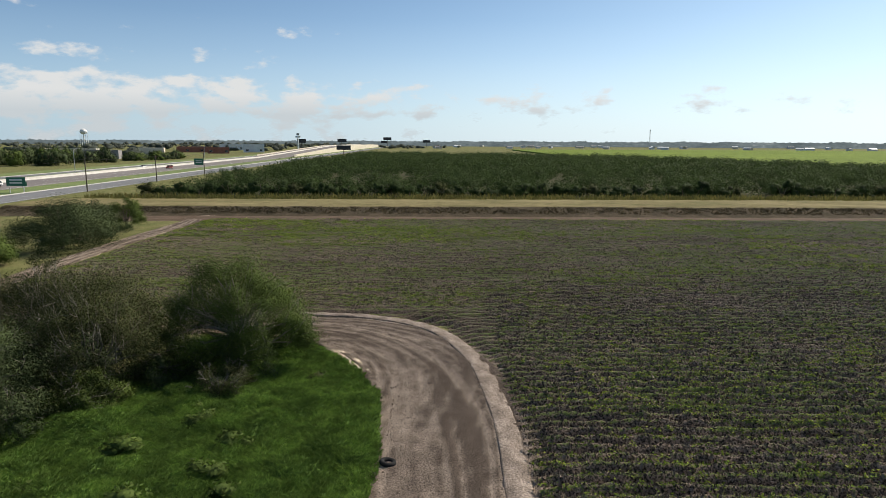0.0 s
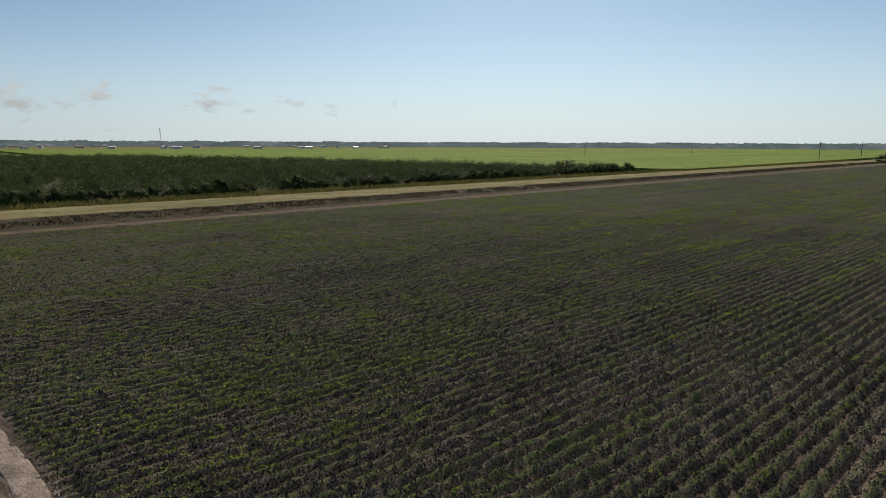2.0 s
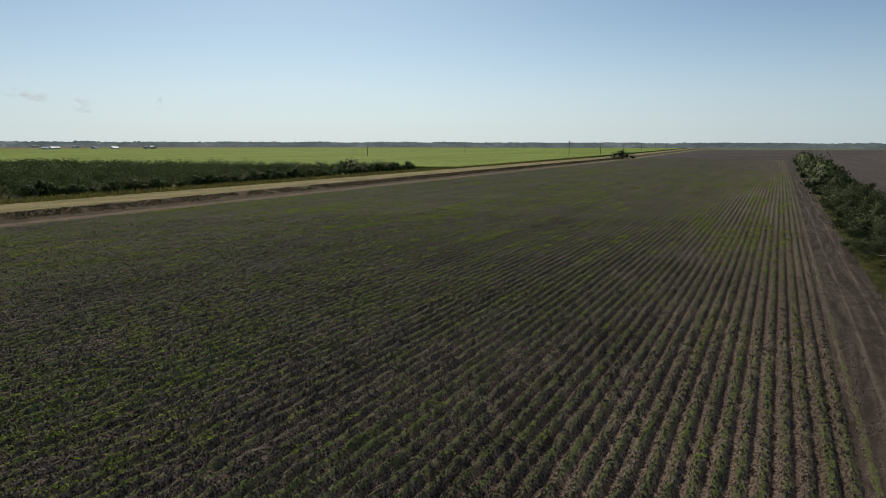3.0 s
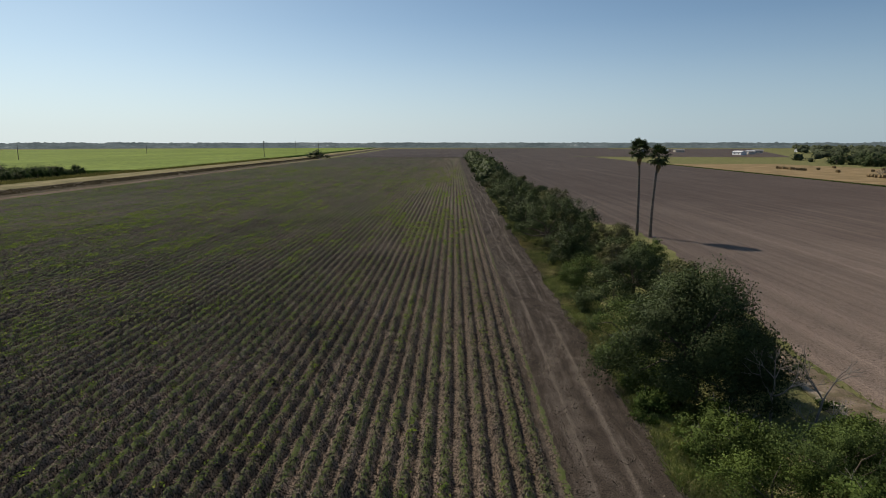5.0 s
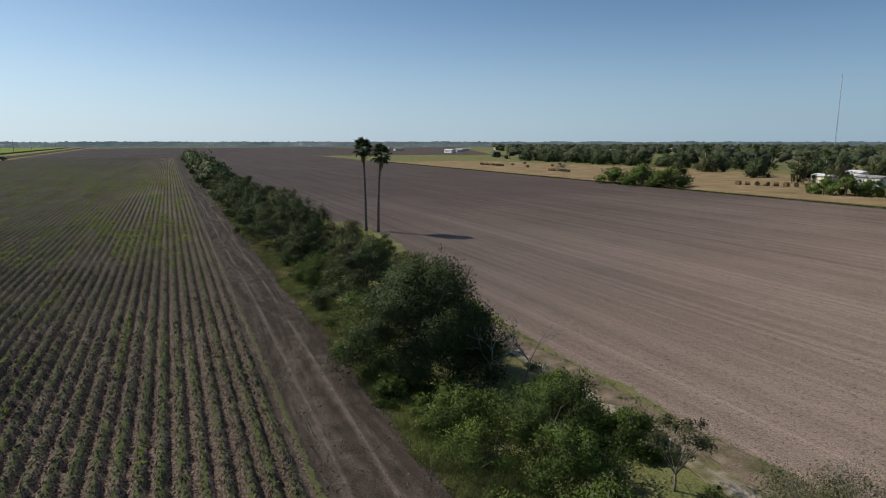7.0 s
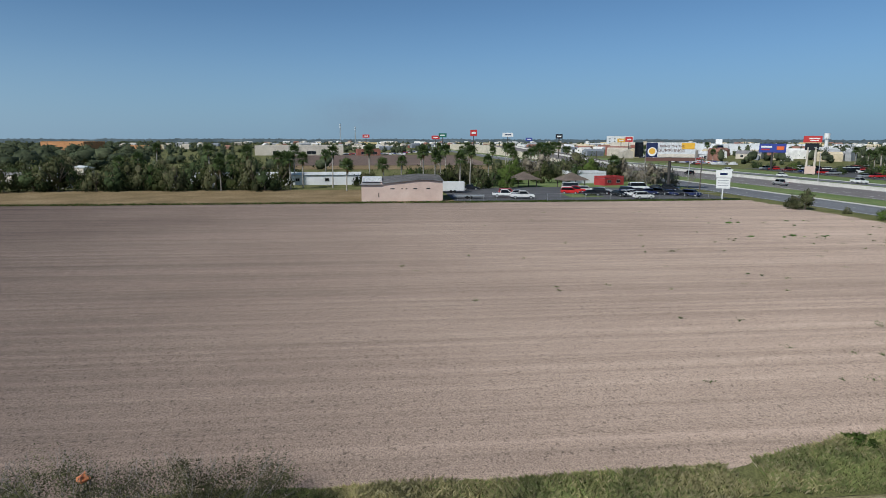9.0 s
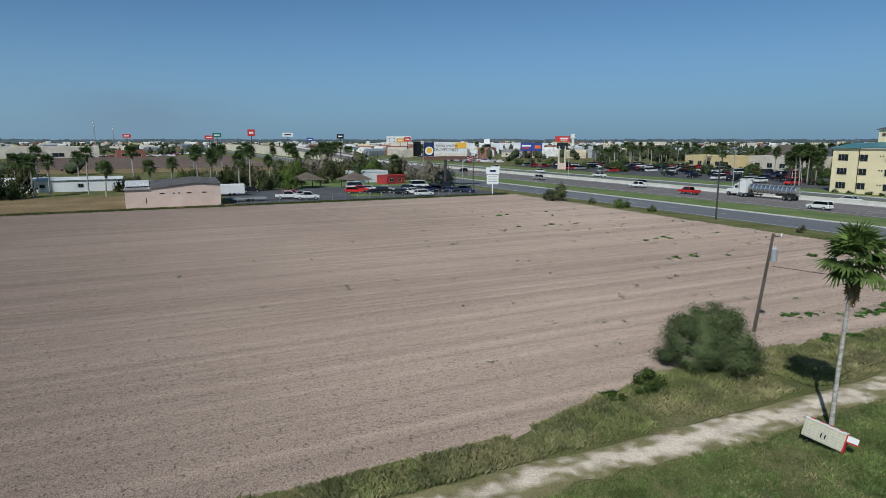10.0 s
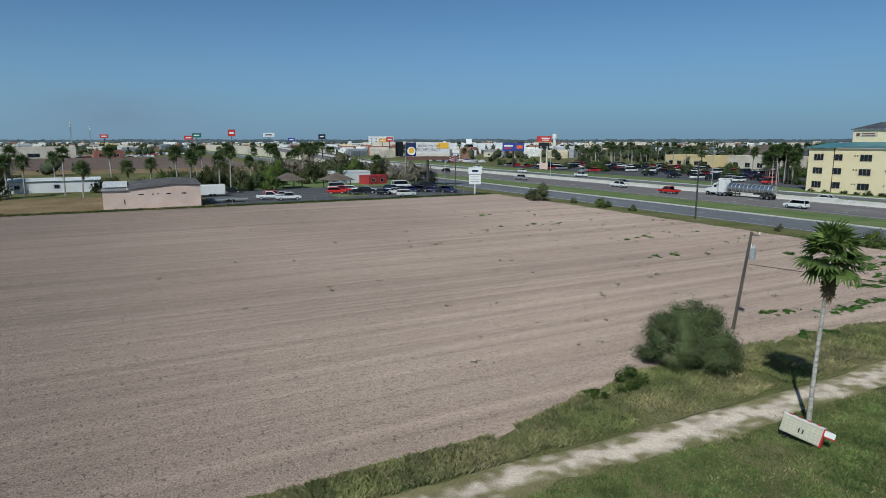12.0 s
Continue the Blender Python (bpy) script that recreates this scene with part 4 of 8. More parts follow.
bare_tree("dead_tree", "small dead tree with bleached grey branches", (-15.9, -29.6, -0.1), 5.0, 71, 4, 3)
bare_tree("dead_tree", "small dead tree with bleached grey branches", (-18.0, -29.4, -0.1), 4.6, 72, 4, 3)
bare_tree("dead_tree", "low dead shrub with bleached grey branches", (-17.2, -27.6, -0.1), 3.2, 73, 4, 3, bend=0.9)
bare_tree("bare_tree", "leafless pale tree at the field edge", (-146, -212, -0.1), 7.5, 74, 4, 4, bend=0.8)
bare_tree("bare_tree", "leafless pale tree in the hedgerow", (-20.5, -98, -0.1), 6.5, 75, 4, 3)

# bush by the leaning pole
make_tree("mesquite_bush", "round dense green mesquite bush at the field edge", (-26.7, 30.9, -0.1), 4.7, 3.35, 80000, 0.06, 120, bush_leaf, bark, 81, 0.0, limbs=10, hollow=0.2, spread=0.58, dome=True)
make_tree("shrub", "small green shrub at the field edge", (-25.6, 25.2, -0.1), 0.95, 1.6, 3000, 0.07, 14, clump_leaf, bark, 82, 0.0, limbs=5, category="shrub", dome=True, core=0.0, hollow=0.2)
make_tree("shrub", "small green shrub at the field edge", (-25.0, 21.9, -0.1), 0.6, 1.0, 1800, 0.07, 9, clump_leaf, bark, 83, 0.0, limbs=5, category="shrub", dome=True, core=0.0, hollow=0.2)


# palms
def fan_frond(r, stalk=1.0, blade=0.95, leaflets=18, droop=0.35):
    """A fan leaf on its stalk, pointing along +x, as arrays of quads."""
    vs, fs, n = [], [], 0
    w = 0.025
    pts = [np.array([stalk * t, 0, 0.12 * math.sin(t * 2) * stalk - droop * 0.3 * t * t * stalk]) for t in (0, 0.5, 1)]
    for a, b in zip(pts, pts[1:]):
        vs += [a + (0, w, 0), a - (0, w, 0), b - (0, w, 0), b + (0, w, 0)]
        fs.append((n, n + 1, n + 2, n + 3))
        n += 4
    hub = pts[-1]
    for i in range(leaflets):
        a = (i / (leaflets - 1) - 0.5) * 4.0 + r.normal() * 0.04
        ln = blade * (1 - 0.25 * abs(a) / 2) * r.uniform(0.88, 1.08)
        d = np.array([math.cos(a), math.sin(a), 0.10 * math.cos(a)])
        s = np.array([-math.sin(a), math.cos(a), 0]) * 0.08 * blade
        m1 = hub + d * ln * 0.55 + (0, 0, 0.03 - 0.02 * (i % 2))
        m2 = hub + d * ln - np.array([0, 0, droop * ln * r.uniform(0.5, 1.1)])
        vs += [hub - s * 0.25, m1 - s, m1 + s, hub + s * 0.25]
        fs.append((n, n + 1, n + 2, n + 3))
        vs += [m1 - s, m2 - s * 0.15, m2 + s * 0.15, m1 + s]
        fs.append((n + 4, n + 5, n + 6, n + 7))
        n += 8
    return np.array(vs), np.array(fs)


def palm_trunk(r, height, r0, r1, bow):
    n, sides = 14, 9
    ang = np.arange(sides) * 2 * PI / sides
    rows = []
    for i in range(n + 1):
        t = i / n
        rad = r1 + (r0 - r1) * (1 - t) ** 1.5 + 0.008 * (i % 2) + 0.10 * r0 * math.exp(-t * 14)
        c = np.array([bow[0] * t * t, bow[1] * t * t, height * t - (0.15 if i == 0 else 0)])
        rows.append(np.stack([c[0] + rad * np.cos(ang), c[1] + rad * np.sin(ang), np.full(sides, c[2])], 1))
    v = np.concatenate(rows)
    f = [(i * sides + j, i * sides + (j + 1) % sides, (i + 1) * sides + (j + 1) % sides, (i + 1) * sides + j) for i in range(n) for j in range(sides)]
    return v, np.array(f)


def transform(v, m):
    a = np.array(m)
    return v @ a[:3, :3].T + a[:3, 3]


def make_palm(label, loc, height, seed, fronds=38, blade=0.95, stalk=1.0, bow=(0.2, 0.1), r0=0.24, r1=0.15, separate=False, skirt=10, wood=None, leaf=None, turn=0, group="", leaflets=18):
    r = np.random.default_rng(seed)
    t = thing("fan_palm", label, "palm tree", loc, turn, group)
    v, f = palm_trunk(r, height, r0, r1, bow)
    part("trunk", raw_mesh("trunk", v, f, True), wood or palm_bark, t)
    kinds = [fan_frond(r, stalk * q, blade, leaflets, d) for q, d in ((1.0, 0.25), (0.85, 0.45), (1.1, 0.35))]
    top = Matrix.Translation((bow[0], bow[1], height - 0.1))
    poses = []
    for i in range(fronds):
        k = (i + 0.5) / fronds
        poses.append(top @ pose(0, 0, 0.25 * (1 - k), 0, 0, i * 137.5 + r.uniform(-14, 14)) @ pose(0, 0, 0, r.uniform(-12, 12), -78 + 118 * k + r.uniform(-8, 8), 0))
    if separate:
        meshes = [raw_mesh("frond", *kk) for kk in kinds]
        for i, m in enumerate(poses):
            ob = part("frond", meshes[i % 3], leaf or palm_leaf, t)
            ob.matrix_basis = m
    else:
        part("crown", raw_mesh("crown", *join_arrays([(transform(kinds[i % 3][0], m), kinds[i % 3][1]) for i, m in enumerate(poses)])), leaf or palm_leaf, t)
    if skirt:
        ps = [(transform(kinds[1][0], top @ pose(0, 0, -0.25 - 0.06 * i, 0, 0, i * 137.5) @ pose(0, 0, 0, r.uniform(-20, 20), 84 + r.uniform(0, 10), 0) @ Matrix.Diagonal((0.85, 0.4, 0.6, 1))), kinds[1][1]) for i in range(skirt)]
        part("dead_fronds", raw_mesh("dead_fronds", *join_arrays(ps)), dead_frond, t, "hanging dry brown dead fronds")
    return t


make_palm("fan palm with a pale trunk and dead fronds below the crown", (-17.7, 29.4, -0.1), 8.6, 91, 30, 1.0, 0.8, (0.22, 0.05), 0.115, 0.085, True, 12, pale_palm_bark, leaflets=19)
make_palm("tall thin fan palm with a dark trunk", (-28.2, -95.4, -0.1), 12.9, 92, 34, 1.0, 1.0, (0.25, 0.1), 0.24, 0.15, True, 9, dark_palm_bark, dark_leaf)
make_palm("tall thin fan palm with a dark trunk", (-29.4, -92.8, -0.1), 12.0, 93, 34, 1.0, 1.0, (-0.5, 0.5), 0.24, 0.15, True, 9, dark_palm_bark, dark_leaf)

# brush country behind the levee
brush_outline = [(157, 80), (157, -230), (172, -264), (200, -256), (300, -234), (430, -201), (520, -150), (585, -62), (640, 40), (640, 84), (400, 84)]
r = np.random.default_rng(101)
x, y = spread_points(4600, brush_outline, r)
gap = vnoise(x, y, 30, 3) + 0.25 * vnoise(x, y, 9, 1)
keep = (gap > 0.32) & (x > 163)
x, y = x[keep], y[keep]
rad = r.uniform(3.4, 6.2, len(x))
tall = 3.3 + 0.32 * rad * r.uniform(0.7, 1.2, len(x))
close = (x < 250) & (r.random(len(x)) < 0.75)
plant_stuff("brush", bush_shapes(6, 620, 0.052, 11, 110, 0.0, 0.34, 0.4, 0.0), x[close], y[close], rad[close], tall[close], brush_leaf, "dense green mesquite brush", r, -0.1)
away = x >= 250
plant_stuff("brush", bush_shapes(5, 130, 0.10, 6, 116, 0.0, 0.42, 0.4, 0.0), x[away], y[away], rad[away], tall[away], brush_leaf, "dense green mesquite brush further off", r, -0.1)
# added dark sheet: shade between the bushes put into its colour
sheet("brush_shade", brush_outline, 0.03, brush_shade, "dark sheet of painted shade under the brush", "ground")
front = bush_shapes(5, 1500, 0.045, 16, 130, 0.0, 0.30, 0.5, 0.55)
front_mesh = [raw_mesh("crown", q[0], q[1], normals=q[2]) for q in front]
for i, yb in enumerate(np.arange(76, -280, -4.2)):
    if -92 < yb < -76 and i % 3:
        continue
    t = thing("mesquite_bush", "green mesquite bush at the edge of the brush", "shrub", (160.5 + r.uniform(-1.5, 2.5) + max(0, -yb - 180) * 0.06, yb, -0.1), r.uniform(0, 360), "edge of the brush")
    rad = r.uniform(2.6, 4.6)
    ob = part("crown", front_mesh[i % 5], brush_leaf if i % 9 else thicket_leaf, t)
    ob.matrix_basis = Matrix.Diagonal((rad, rad, rad * r.uniform(0.95, 1.25), 1))
    segs = [((0, 0, -0.1), (r.normal() * rad * 0.3, r.normal() * rad * 0.3, rad * 0.7), 0.12, 0.04) for _ in range(5)]
    part("trunk", raw_mesh("trunk", *tubes(segs, 5)), bark, t)

# reeds behind the levee
n = 15000
yb = r.uniform(-560, 84, n)
xb = 146 + levee_shift(yb) + r.uniform(-5, 6.5, n)
v, f, nm = scatter_blades(n, xb, yb, np.zeros(n), 1.5, 0.10, r, 0.35, 2)
stuff("reeds", v, f, reed_blade, "tall yellow-green reeds beside the levee", "grass", nm)

# grass and weeds
r = np.random.default_rng(120)
lush = [(16, 3.2), (26, 2.8), (33, 3.6), (38, 6.0), (41.2, 9), (42.4, 17), (26, 22), (18, 19), (12, 10)]


def lush_height(x, y):
    """Tussocky grass: mounds that die away at the edge of the corner."""
    return 0.75 * vnoise(x, y, 1.0, 4) * vnoise(x, y, 2.7, 7) + 0.12 * vnoise(x, y, 0.45, 14)


a, b = np.meshgrid(np.arange(11, 44.1, 0.22), np.arange(2.4, 23, 0.22), indexing="ij")
inside = in_outline(a.ravel(), b.ravel(), lush).reshape(a.shape)
v, f = grid_arrays(a, b, np.where(inside, -0.06 + lush_height(a, b), -0.2))
tagged(part("grass_tussocks", raw_mesh("grass_tussocks", v, f[inside.reshape(-1)[f].any(1)], True), lush_ground), "dense tussocks of lush green grass", "grass", kind="stuff")
x, y = spread_points(110000, lush, r)
v, f, nm = scatter_blades(len(x), x, y, -0.1 + lush_height(x, y), 0.17, 0.014, r, 1.0, 3)
stuff("lush_grass", v, f, lush_blade, "lush bright green grass", "grass", nm)
verge = [(-10.2, -130), (-9.8, -36), (-9.5, -22), (-8.6, -14), (-7.5, 5), (4, 4), (14, 5), (14, 16), (-8, 75), (-23.5, 84), (-24.6, 30), (-23.6, -40), (-27, -130)]
x, y = spread_points(105000, verge, r)
n = 26000
ye = r.uniform(-15, 84, n)
xe = verge_edge(ye) + r.random(n) ** 1.3 * (-21.2 - verge_edge(ye)) - 0.2
x, y = np.r_[x, xe], np.r_[y, ye]
k = (np.abs(x + 20.1) > 0.8 + 0.8 * vnoise(x, y, 1.5, 3)) & (vnoise(x, y, 2.5, 5) > 0.15) & (x > verge_edge(y) - 0.3)
x, y = x[k], y[k]
dryness = vnoise(x, y, 3.5, 8) + r.normal(size=len(x)) * 0.22 + 0.18 * ((x < -21.2) & (y > -12)) - 0.15 * (y < -15)
tall = 0.09 + 0.10 * vnoise(x, y, 1.6, 6) + 0.17 * ((x < -21.0) & (y > -12)) * vnoise(x, y, 2, 3)
for sel, mat, lab in ((dryness > 0.7, dry_blade, "rough straw-coloured verge grass"), (dryness <= 0.7, green_blade, "rough green verge grass")):
    n = int(sel.sum())
    v, f, nm = scatter_blades(n, x[sel], y[sel], np.full(n, -0.09) + 0.1 * vnoise(x[sel], y[sel], 1.4, 9), np.repeat(tall[sel], 4), 0.006, r, 0.8, 4)
    stuff("verge_grass", v, f, mat, lab, "grass", nm)

# short green lawn between the track and the fallen sign
lawn = [(-19.0, 6), (-18.6, 26), (-19.0, 60), (-6, 64), (6, 40), (4, 8), (-8, 4)]
x, y = spread_points(150000, lawn, r)
k = (vnoise(x, y, 3.0, 31) + 0.4 * vnoise(x, y, 0.8, 32) > 0.42) & (r.random(len(x)) < np.interp(x, [-19, -17.5], [0.35, 1]))
x, y = x[k], y[k]
v, f, nm = scatter_blades(len(x), x, y, np.full(len(x), -0.09), np.repeat(0.10 + 0.10 * vnoise(x, y, 1.2, 33), 4), 0.010, r, 0.8, 4)
stuff("lawn_grass", v, f, lawn_blade, "short green lawn grass", "grass", nm)

# dark dry weeds on the levee's worn bank
n = 15000
yb = r.uniform(-560, 86, n)
u = r.random(n)
k = vnoise(yb, u * 3, 3.0, 35) > 0.2
yb, u = yb[k], u[k]
v, f, nm = scatter_blades(len(u), 118.3 + levee_shift(yb) + 3.4 * u, yb, 0.2 + 0.95 * u, 0.32, 0.07, r, 0.6, 3)
stuff("bank_weeds", v, f, bank_weed, "dark dry weeds on the worn levee bank", "weeds", nm)

# weeds along the crop rows
n = 300000
x, y = r.uniform(-3.5, 109.5, n), 41 - 400 * r.random(n) ** 1.35
x = np.round(x / ROW) * ROW + ROW_AT + r.normal(size=n) * 0.12
rowluck = vnoise(np.round((x - ROW_AT) / ROW) * 3.7, y * 0.05, 1.0, 12)
chance = np.clip(2.4 * vnoise(x, y * 0.35, 6, 9) * (vnoise(x, y * 0.5, 22, 2) - 0.2) + 1.7 * (rowluck - 0.56), 0.04, 1) * np.clip(3.2 * vnoise(x, y * 0.5, 1.2, 13) - 0.8, 0.08, 1.9)
k = (r.random(n) < chance * np.clip(2.4 * 48 / np.hypot(x, y), 0.42, 1)) & ((y < -3.8) | (x > 50.5)) & (x > -4.2)
x, y = x[k], y[k]
far = np.clip(np.hypot(x, y) / 60, 1, 1.5)
p = np.stack([np.repeat(x, 5), np.repeat(y, 5), np.repeat(crop_height(x, y), 5) + 0.03], 1) + r.normal(size=(5 * len(x), 3)) * np.array([0.10, 0.13, 0.025]) * np.repeat(far, 5)[:, None]
v, f = leaf_quads(p, 0.085 * np.repeat(far, 5)[:, None], r, 0.5)
stuff("field_weeds", v, f, weed_leaf, "low green weeds along the crop rows", "weeds")

def clods(x, y, z, size, r):
    """Small three-sided lumps of earth."""
    n = len(x)
    a = r.uniform(0, 2 * PI, n)
    s = size * r.uniform(0.5, 1.7, n)
    ring = [np.stack([x + s * np.cos(a + k * 2.1) * r.uniform(0.7, 1.3, n), y + s * np.sin(a + k * 2.1) * r.uniform(0.7, 1.3, n), z - 0.03], 1) for k in range(3)]
    top = np.stack([x + s * r.uniform(-0.4, 0.4, n), y + s * r.uniform(-0.4, 0.4, n), z + s * r.uniform(0.6, 1.4, n)], 1)
    v = np.stack(ring + [top], 1).reshape(-1, 3)
    k = np.arange(n)[:, None] * 4
    return v, np.concatenate([k + np.array(q) for q in ((0, 1, 3), (1, 2, 3), (2, 0, 3))])


# clods and dry stubble lying on the rows
n = 230000
d = 20 + 100 * r.random(n) ** 1.7
a = np.radians(r.uniform(40, 200, n))
x, y = np.sin(a) * d, np.cos(a) * d
k = ((y < -3.8) | (x > 50.5)) & (x > -3.9) & (y < 41) & (x < 109.8)
x, y = x[k], y[k]
ridge = r.random(len(x)) < 0.7
x = np.where(ridge, np.round((x - ROW_AT) / ROW) * ROW + ROW_AT + r.normal(size=len(x)) * 0.13, x)
v, f = clods(x, y, crop_height(x, y), 0.055 * np.clip(np.hypot(x, y) / 34, 0.8, 1.25), r)
stuff("crop_clods", v, f, clod_soil, "clods and dry stubble on the tilled rows", "soil")
n = 16000
s0 = r.random(n)
x = np.interp(s0, [0, 0.3, 0.62, 0.78, 0.88, 1], [8, 22, 38, 44, 46, 47]) + r.normal(size=n) * 1.7
y = np.interp(s0, [0, 0.3, 0.62, 0.78, 0.88, 1], [-0.6, -0.6, 0.8, 4.8, 10, 20]) + r.normal(size=n) * 1.7
far_track = r.random(16000)
x, y = np.r_[x, -7.0 + r.uniform(-2.6, 2.4, 16000)], np.r_[y, -13 - 80 * far_track ** 1.5]
n = len(x)
v, f = clods(x, y, np.full(n, 0.05), 0.045, r)
stuff("track_clods", v, f, clod_soil, "loose clods on the dirt track", "soil")
n = 110000
d = 24 + 80 * r.random(n) ** 1.6
a = np.radians(r.uniform(200, 330, n))
x, y = np.sin(a) * d, np.cos(a) * d
k = (x < verge_edge(y) - 0.8) & (y < 84)
x, y = x[k], y[k]
v, f = clods(x, y, np.full(len(x), 0.04), 0.022 * np.clip(np.hypot(x, y) / 40, 0.8, 1.4), r)
stuff("clods", v, f, pale_clod, "pale clods lying on the ploughed field", "soil")

# scattered weeds of the ploughed field
weed_shapes = bush_shapes(4, 160, 0.2, 5, 126, 0.0, 0.42, 0.5, 0.7)
n = 520
x, y = -r.uniform(28, 125, n), r.uniform(-40, 84, n)
k = r.random(n) < np.clip((y + 14) / 80, 0.03, 1) ** 1.6 * np.clip((x + 130) / 60, 0.25, 1)
x, y = x[k], y[k]
big = r.uniform(0.5, 1.5, len(x))
p = np.stack([np.repeat(x, 22), np.repeat(y, 22), np.full(22 * len(x), 0.12)], 1) + r.normal(size=(22 * len(x), 3)) * np.array([0.15, 0.15, 0.06]) * np.repeat(big, 22)[:, None]
v, f = leaf_quads(p, 0.085, r, 0.2)
stuff("scattered_weeds", v, f, green_weed, "small green weeds scattered over bare soil", "weeds")
wr = np.random.default_rng(125)
for x0, y0, wide, n in ((-31.0, 47.4, 1.0, 9), (-29.6, 53.2, 1.5, 20), (-30.0, 57.2, 1.3, 12), (-33.4, 63.5, 1.8, 14), (-38.6, 72.5, 2.6, 34), (-42.0, 76.0, 2.4, 16), (-35.0, 69.0, 2.0, 12), (-48.2, 72.6, 1.2, 5), (-54, 60, 3.0, 5), (-66, 66, 5.0, 7), (-84, 60, 6.0, 7), (-100, 70, 6.0, 6), (-26.6, 44.0, 0.8, 6)):
    cx, cy = x0 + wr.normal(size=n) * 0.32 * wide ** 0.5, y0 + wr.normal(size=n) * wide
    big = wr.uniform(0.22, 0.6, n)
    plant_stuff("weed_patch", weed_shapes, cx, cy, big, big * 0.5, patch_leaf, "patch of low bright green weeds on bare soil", wr, 0.0, "weeds")

# grass strip and low weeds at the foot of the hedgerow
n = 60000
y = -13 - 170 * wr.random(n) ** 1.4
x = -9.1 - 0.6 * vnoise(y, y * 0, 3.0, 36) - 3.2 * wr.random(n)
dryness = vnoise(x, y, 4.0, 37) + 0.1 * (x > -10.6) + wr.normal(size=n) * 0.15
for sel, m, lab in ((dryness > 0.85, dry_blade, "straw-coloured grass along the hedgerow"), (dryness <= 0.85, green_blade, "green grass along the hedgerow")):
    k = int(sel.sum())
    v, f, nm = scatter_blades(k, x[sel], y[sel], np.full(k, -0.08), np.repeat(0.12 + 0.28 * vnoise(x[sel], y[sel], 1.5, 38), 3), 0.014, wr, 0.7, 3)
    stuff("hedge_grass", v, f, m, lab, "grass", nm)
hedge_weeds = bush_shapes(5, 260, 0.13, 6, 147, 0.0, 0.42, 0.5, 0.0)
n = 150
y = -12 - 150 * wr.random(n) ** 1.3
x = np.where(wr.random(n) < 0.6, -10.8 - 1.6 * wr.random(n), -18.5 - 3.5 * wr.random(n))
big = wr.uniform(0.25, 0.8, n)
for sel, m, lab in ((np.arange(n) % 2 == 0, clump_leaf, "low green weeds at the foot of the hedgerow"), (np.arange(n) % 2 == 1, thicket_leaf, "low dark weeds at the foot of the hedgerow")):
    plant_stuff("hedge_weeds", hedge_weeds, x[sel], y[sel], big[sel], big[sel] * 0.8, m, lab, wr, -0.06, "weeds")

# orange plastic bag caught in the shrub
r = np.random.default_rng(99)
q = QS_V * 0.2 * r.uniform(0.6, 1.4, (len(QS_V), 1))
t = tagged(part("plastic_bag", raw_mesh("plastic_bag", q, QS_F), bag_orange), "crumpled orange plastic bag caught in a shrub", "bag")
t.matrix_world = pose(-20.6, -10.3, 2.6)

# low leafy clumps in the lush grass, and the green strip at the ploughed field's far side
r = np.random.default_rng(140)
x, y = spread_points(54, lush, r)
low_clumps = bush_shapes(5, 420, 0.14, 7, 145, 0.0, 0.4, 0.5, 0.7)
for sel, m, lab in ((x * 0 + np.arange(len(x)) % 6 == 0, thicket_leaf, "low dark weedy clumps in the grass"), (np.arange(len(x)) % 6 > 0, clump_leaf, "low bright green weedy clumps in the grass")):
    q = r.uniform(0.45, 1.15, int(sel.sum()))
    plant_stuff("weed_clumps", low_clumps, x[sel], y[sel], q, q * r.uniform(0.45, 0.85, len(q)), m, lab, r, -0.08, "weeds")
n = 7000
yb = r.uniform(-420, 84, n)
xb = -138.9 + r.normal(size=n) * 0.55
v, f, nm = scatter_blades(n, xb, yb, np.full(n, -0.05), 0.42, 0.05, r, 0.7, 3)
stuff("edge_weeds", v, f, clump_leaf, "green weeds along the far edge of the ploughed field", "weeds", nm)

# ---------- plain materials of built things ----------
def paint(name, colour, rough=0.35, wear=0.12, metal=0.0, size=0.8, bump=0.05, spec=0.5):
    dark = tuple(c * (1 - wear) for c in colour)
    return surface(name, [(0, dark), (1, colour)], size, 0.05, rough, bump, metal=metal, fine_amount=wear * 0.6, spec=spec)


white_paint = paint("white_paint", (0.78, 0.78, 0.76))
grey_paint = paint("grey_paint", (0.35, 0.36, 0.37))
silver_paint = paint("silver_paint", (0.5, 0.51, 0.52), 0.3, metal=0.5)
black_paint = paint("black_paint", (0.015, 0.016, 0.02), 0.25)
navy_paint = paint("navy_paint", (0.02, 0.03, 0.09), 0.25)
red_paint = paint("red_paint", (0.55, 0.02, 0.02), 0.3)
dark_red_paint = paint("dark_red_paint", (0.22, 0.015, 0.02), 0.3)
tan_paint = paint("tan_paint", (0.42, 0.36, 0.27), 0.4)
rubber = paint("rubber", (0.02, 0.02, 0.02), 0.9, spec=0.2)
chrome = paint("bright_metal", (0.62, 0.63, 0.64), 0.25, 0.1, 0.9)
galvanised = paint("galvanised_steel", (0.5, 0.51, 0.5), 0.5, 0.15, 0.6)
glass_dark = paint("tinted_glass", (0.02, 0.025, 0.03), 0.08, 0.0, bump=0.0, spec=0.6)
lamp_red = paint("red_lens", (0.35, 0.01, 0.01), 0.2)
lamp_clear = paint("clear_lens", (0.7, 0.7, 0.68), 0.15)
pole_wood = surface("weathered_pole_wood", [(0, (0.07, 0.057, 0.047)), (1, (0.155, 0.13, 0.108))], 0.6, 0.04, 0.95, 0.6, (1, 1, 0.15))
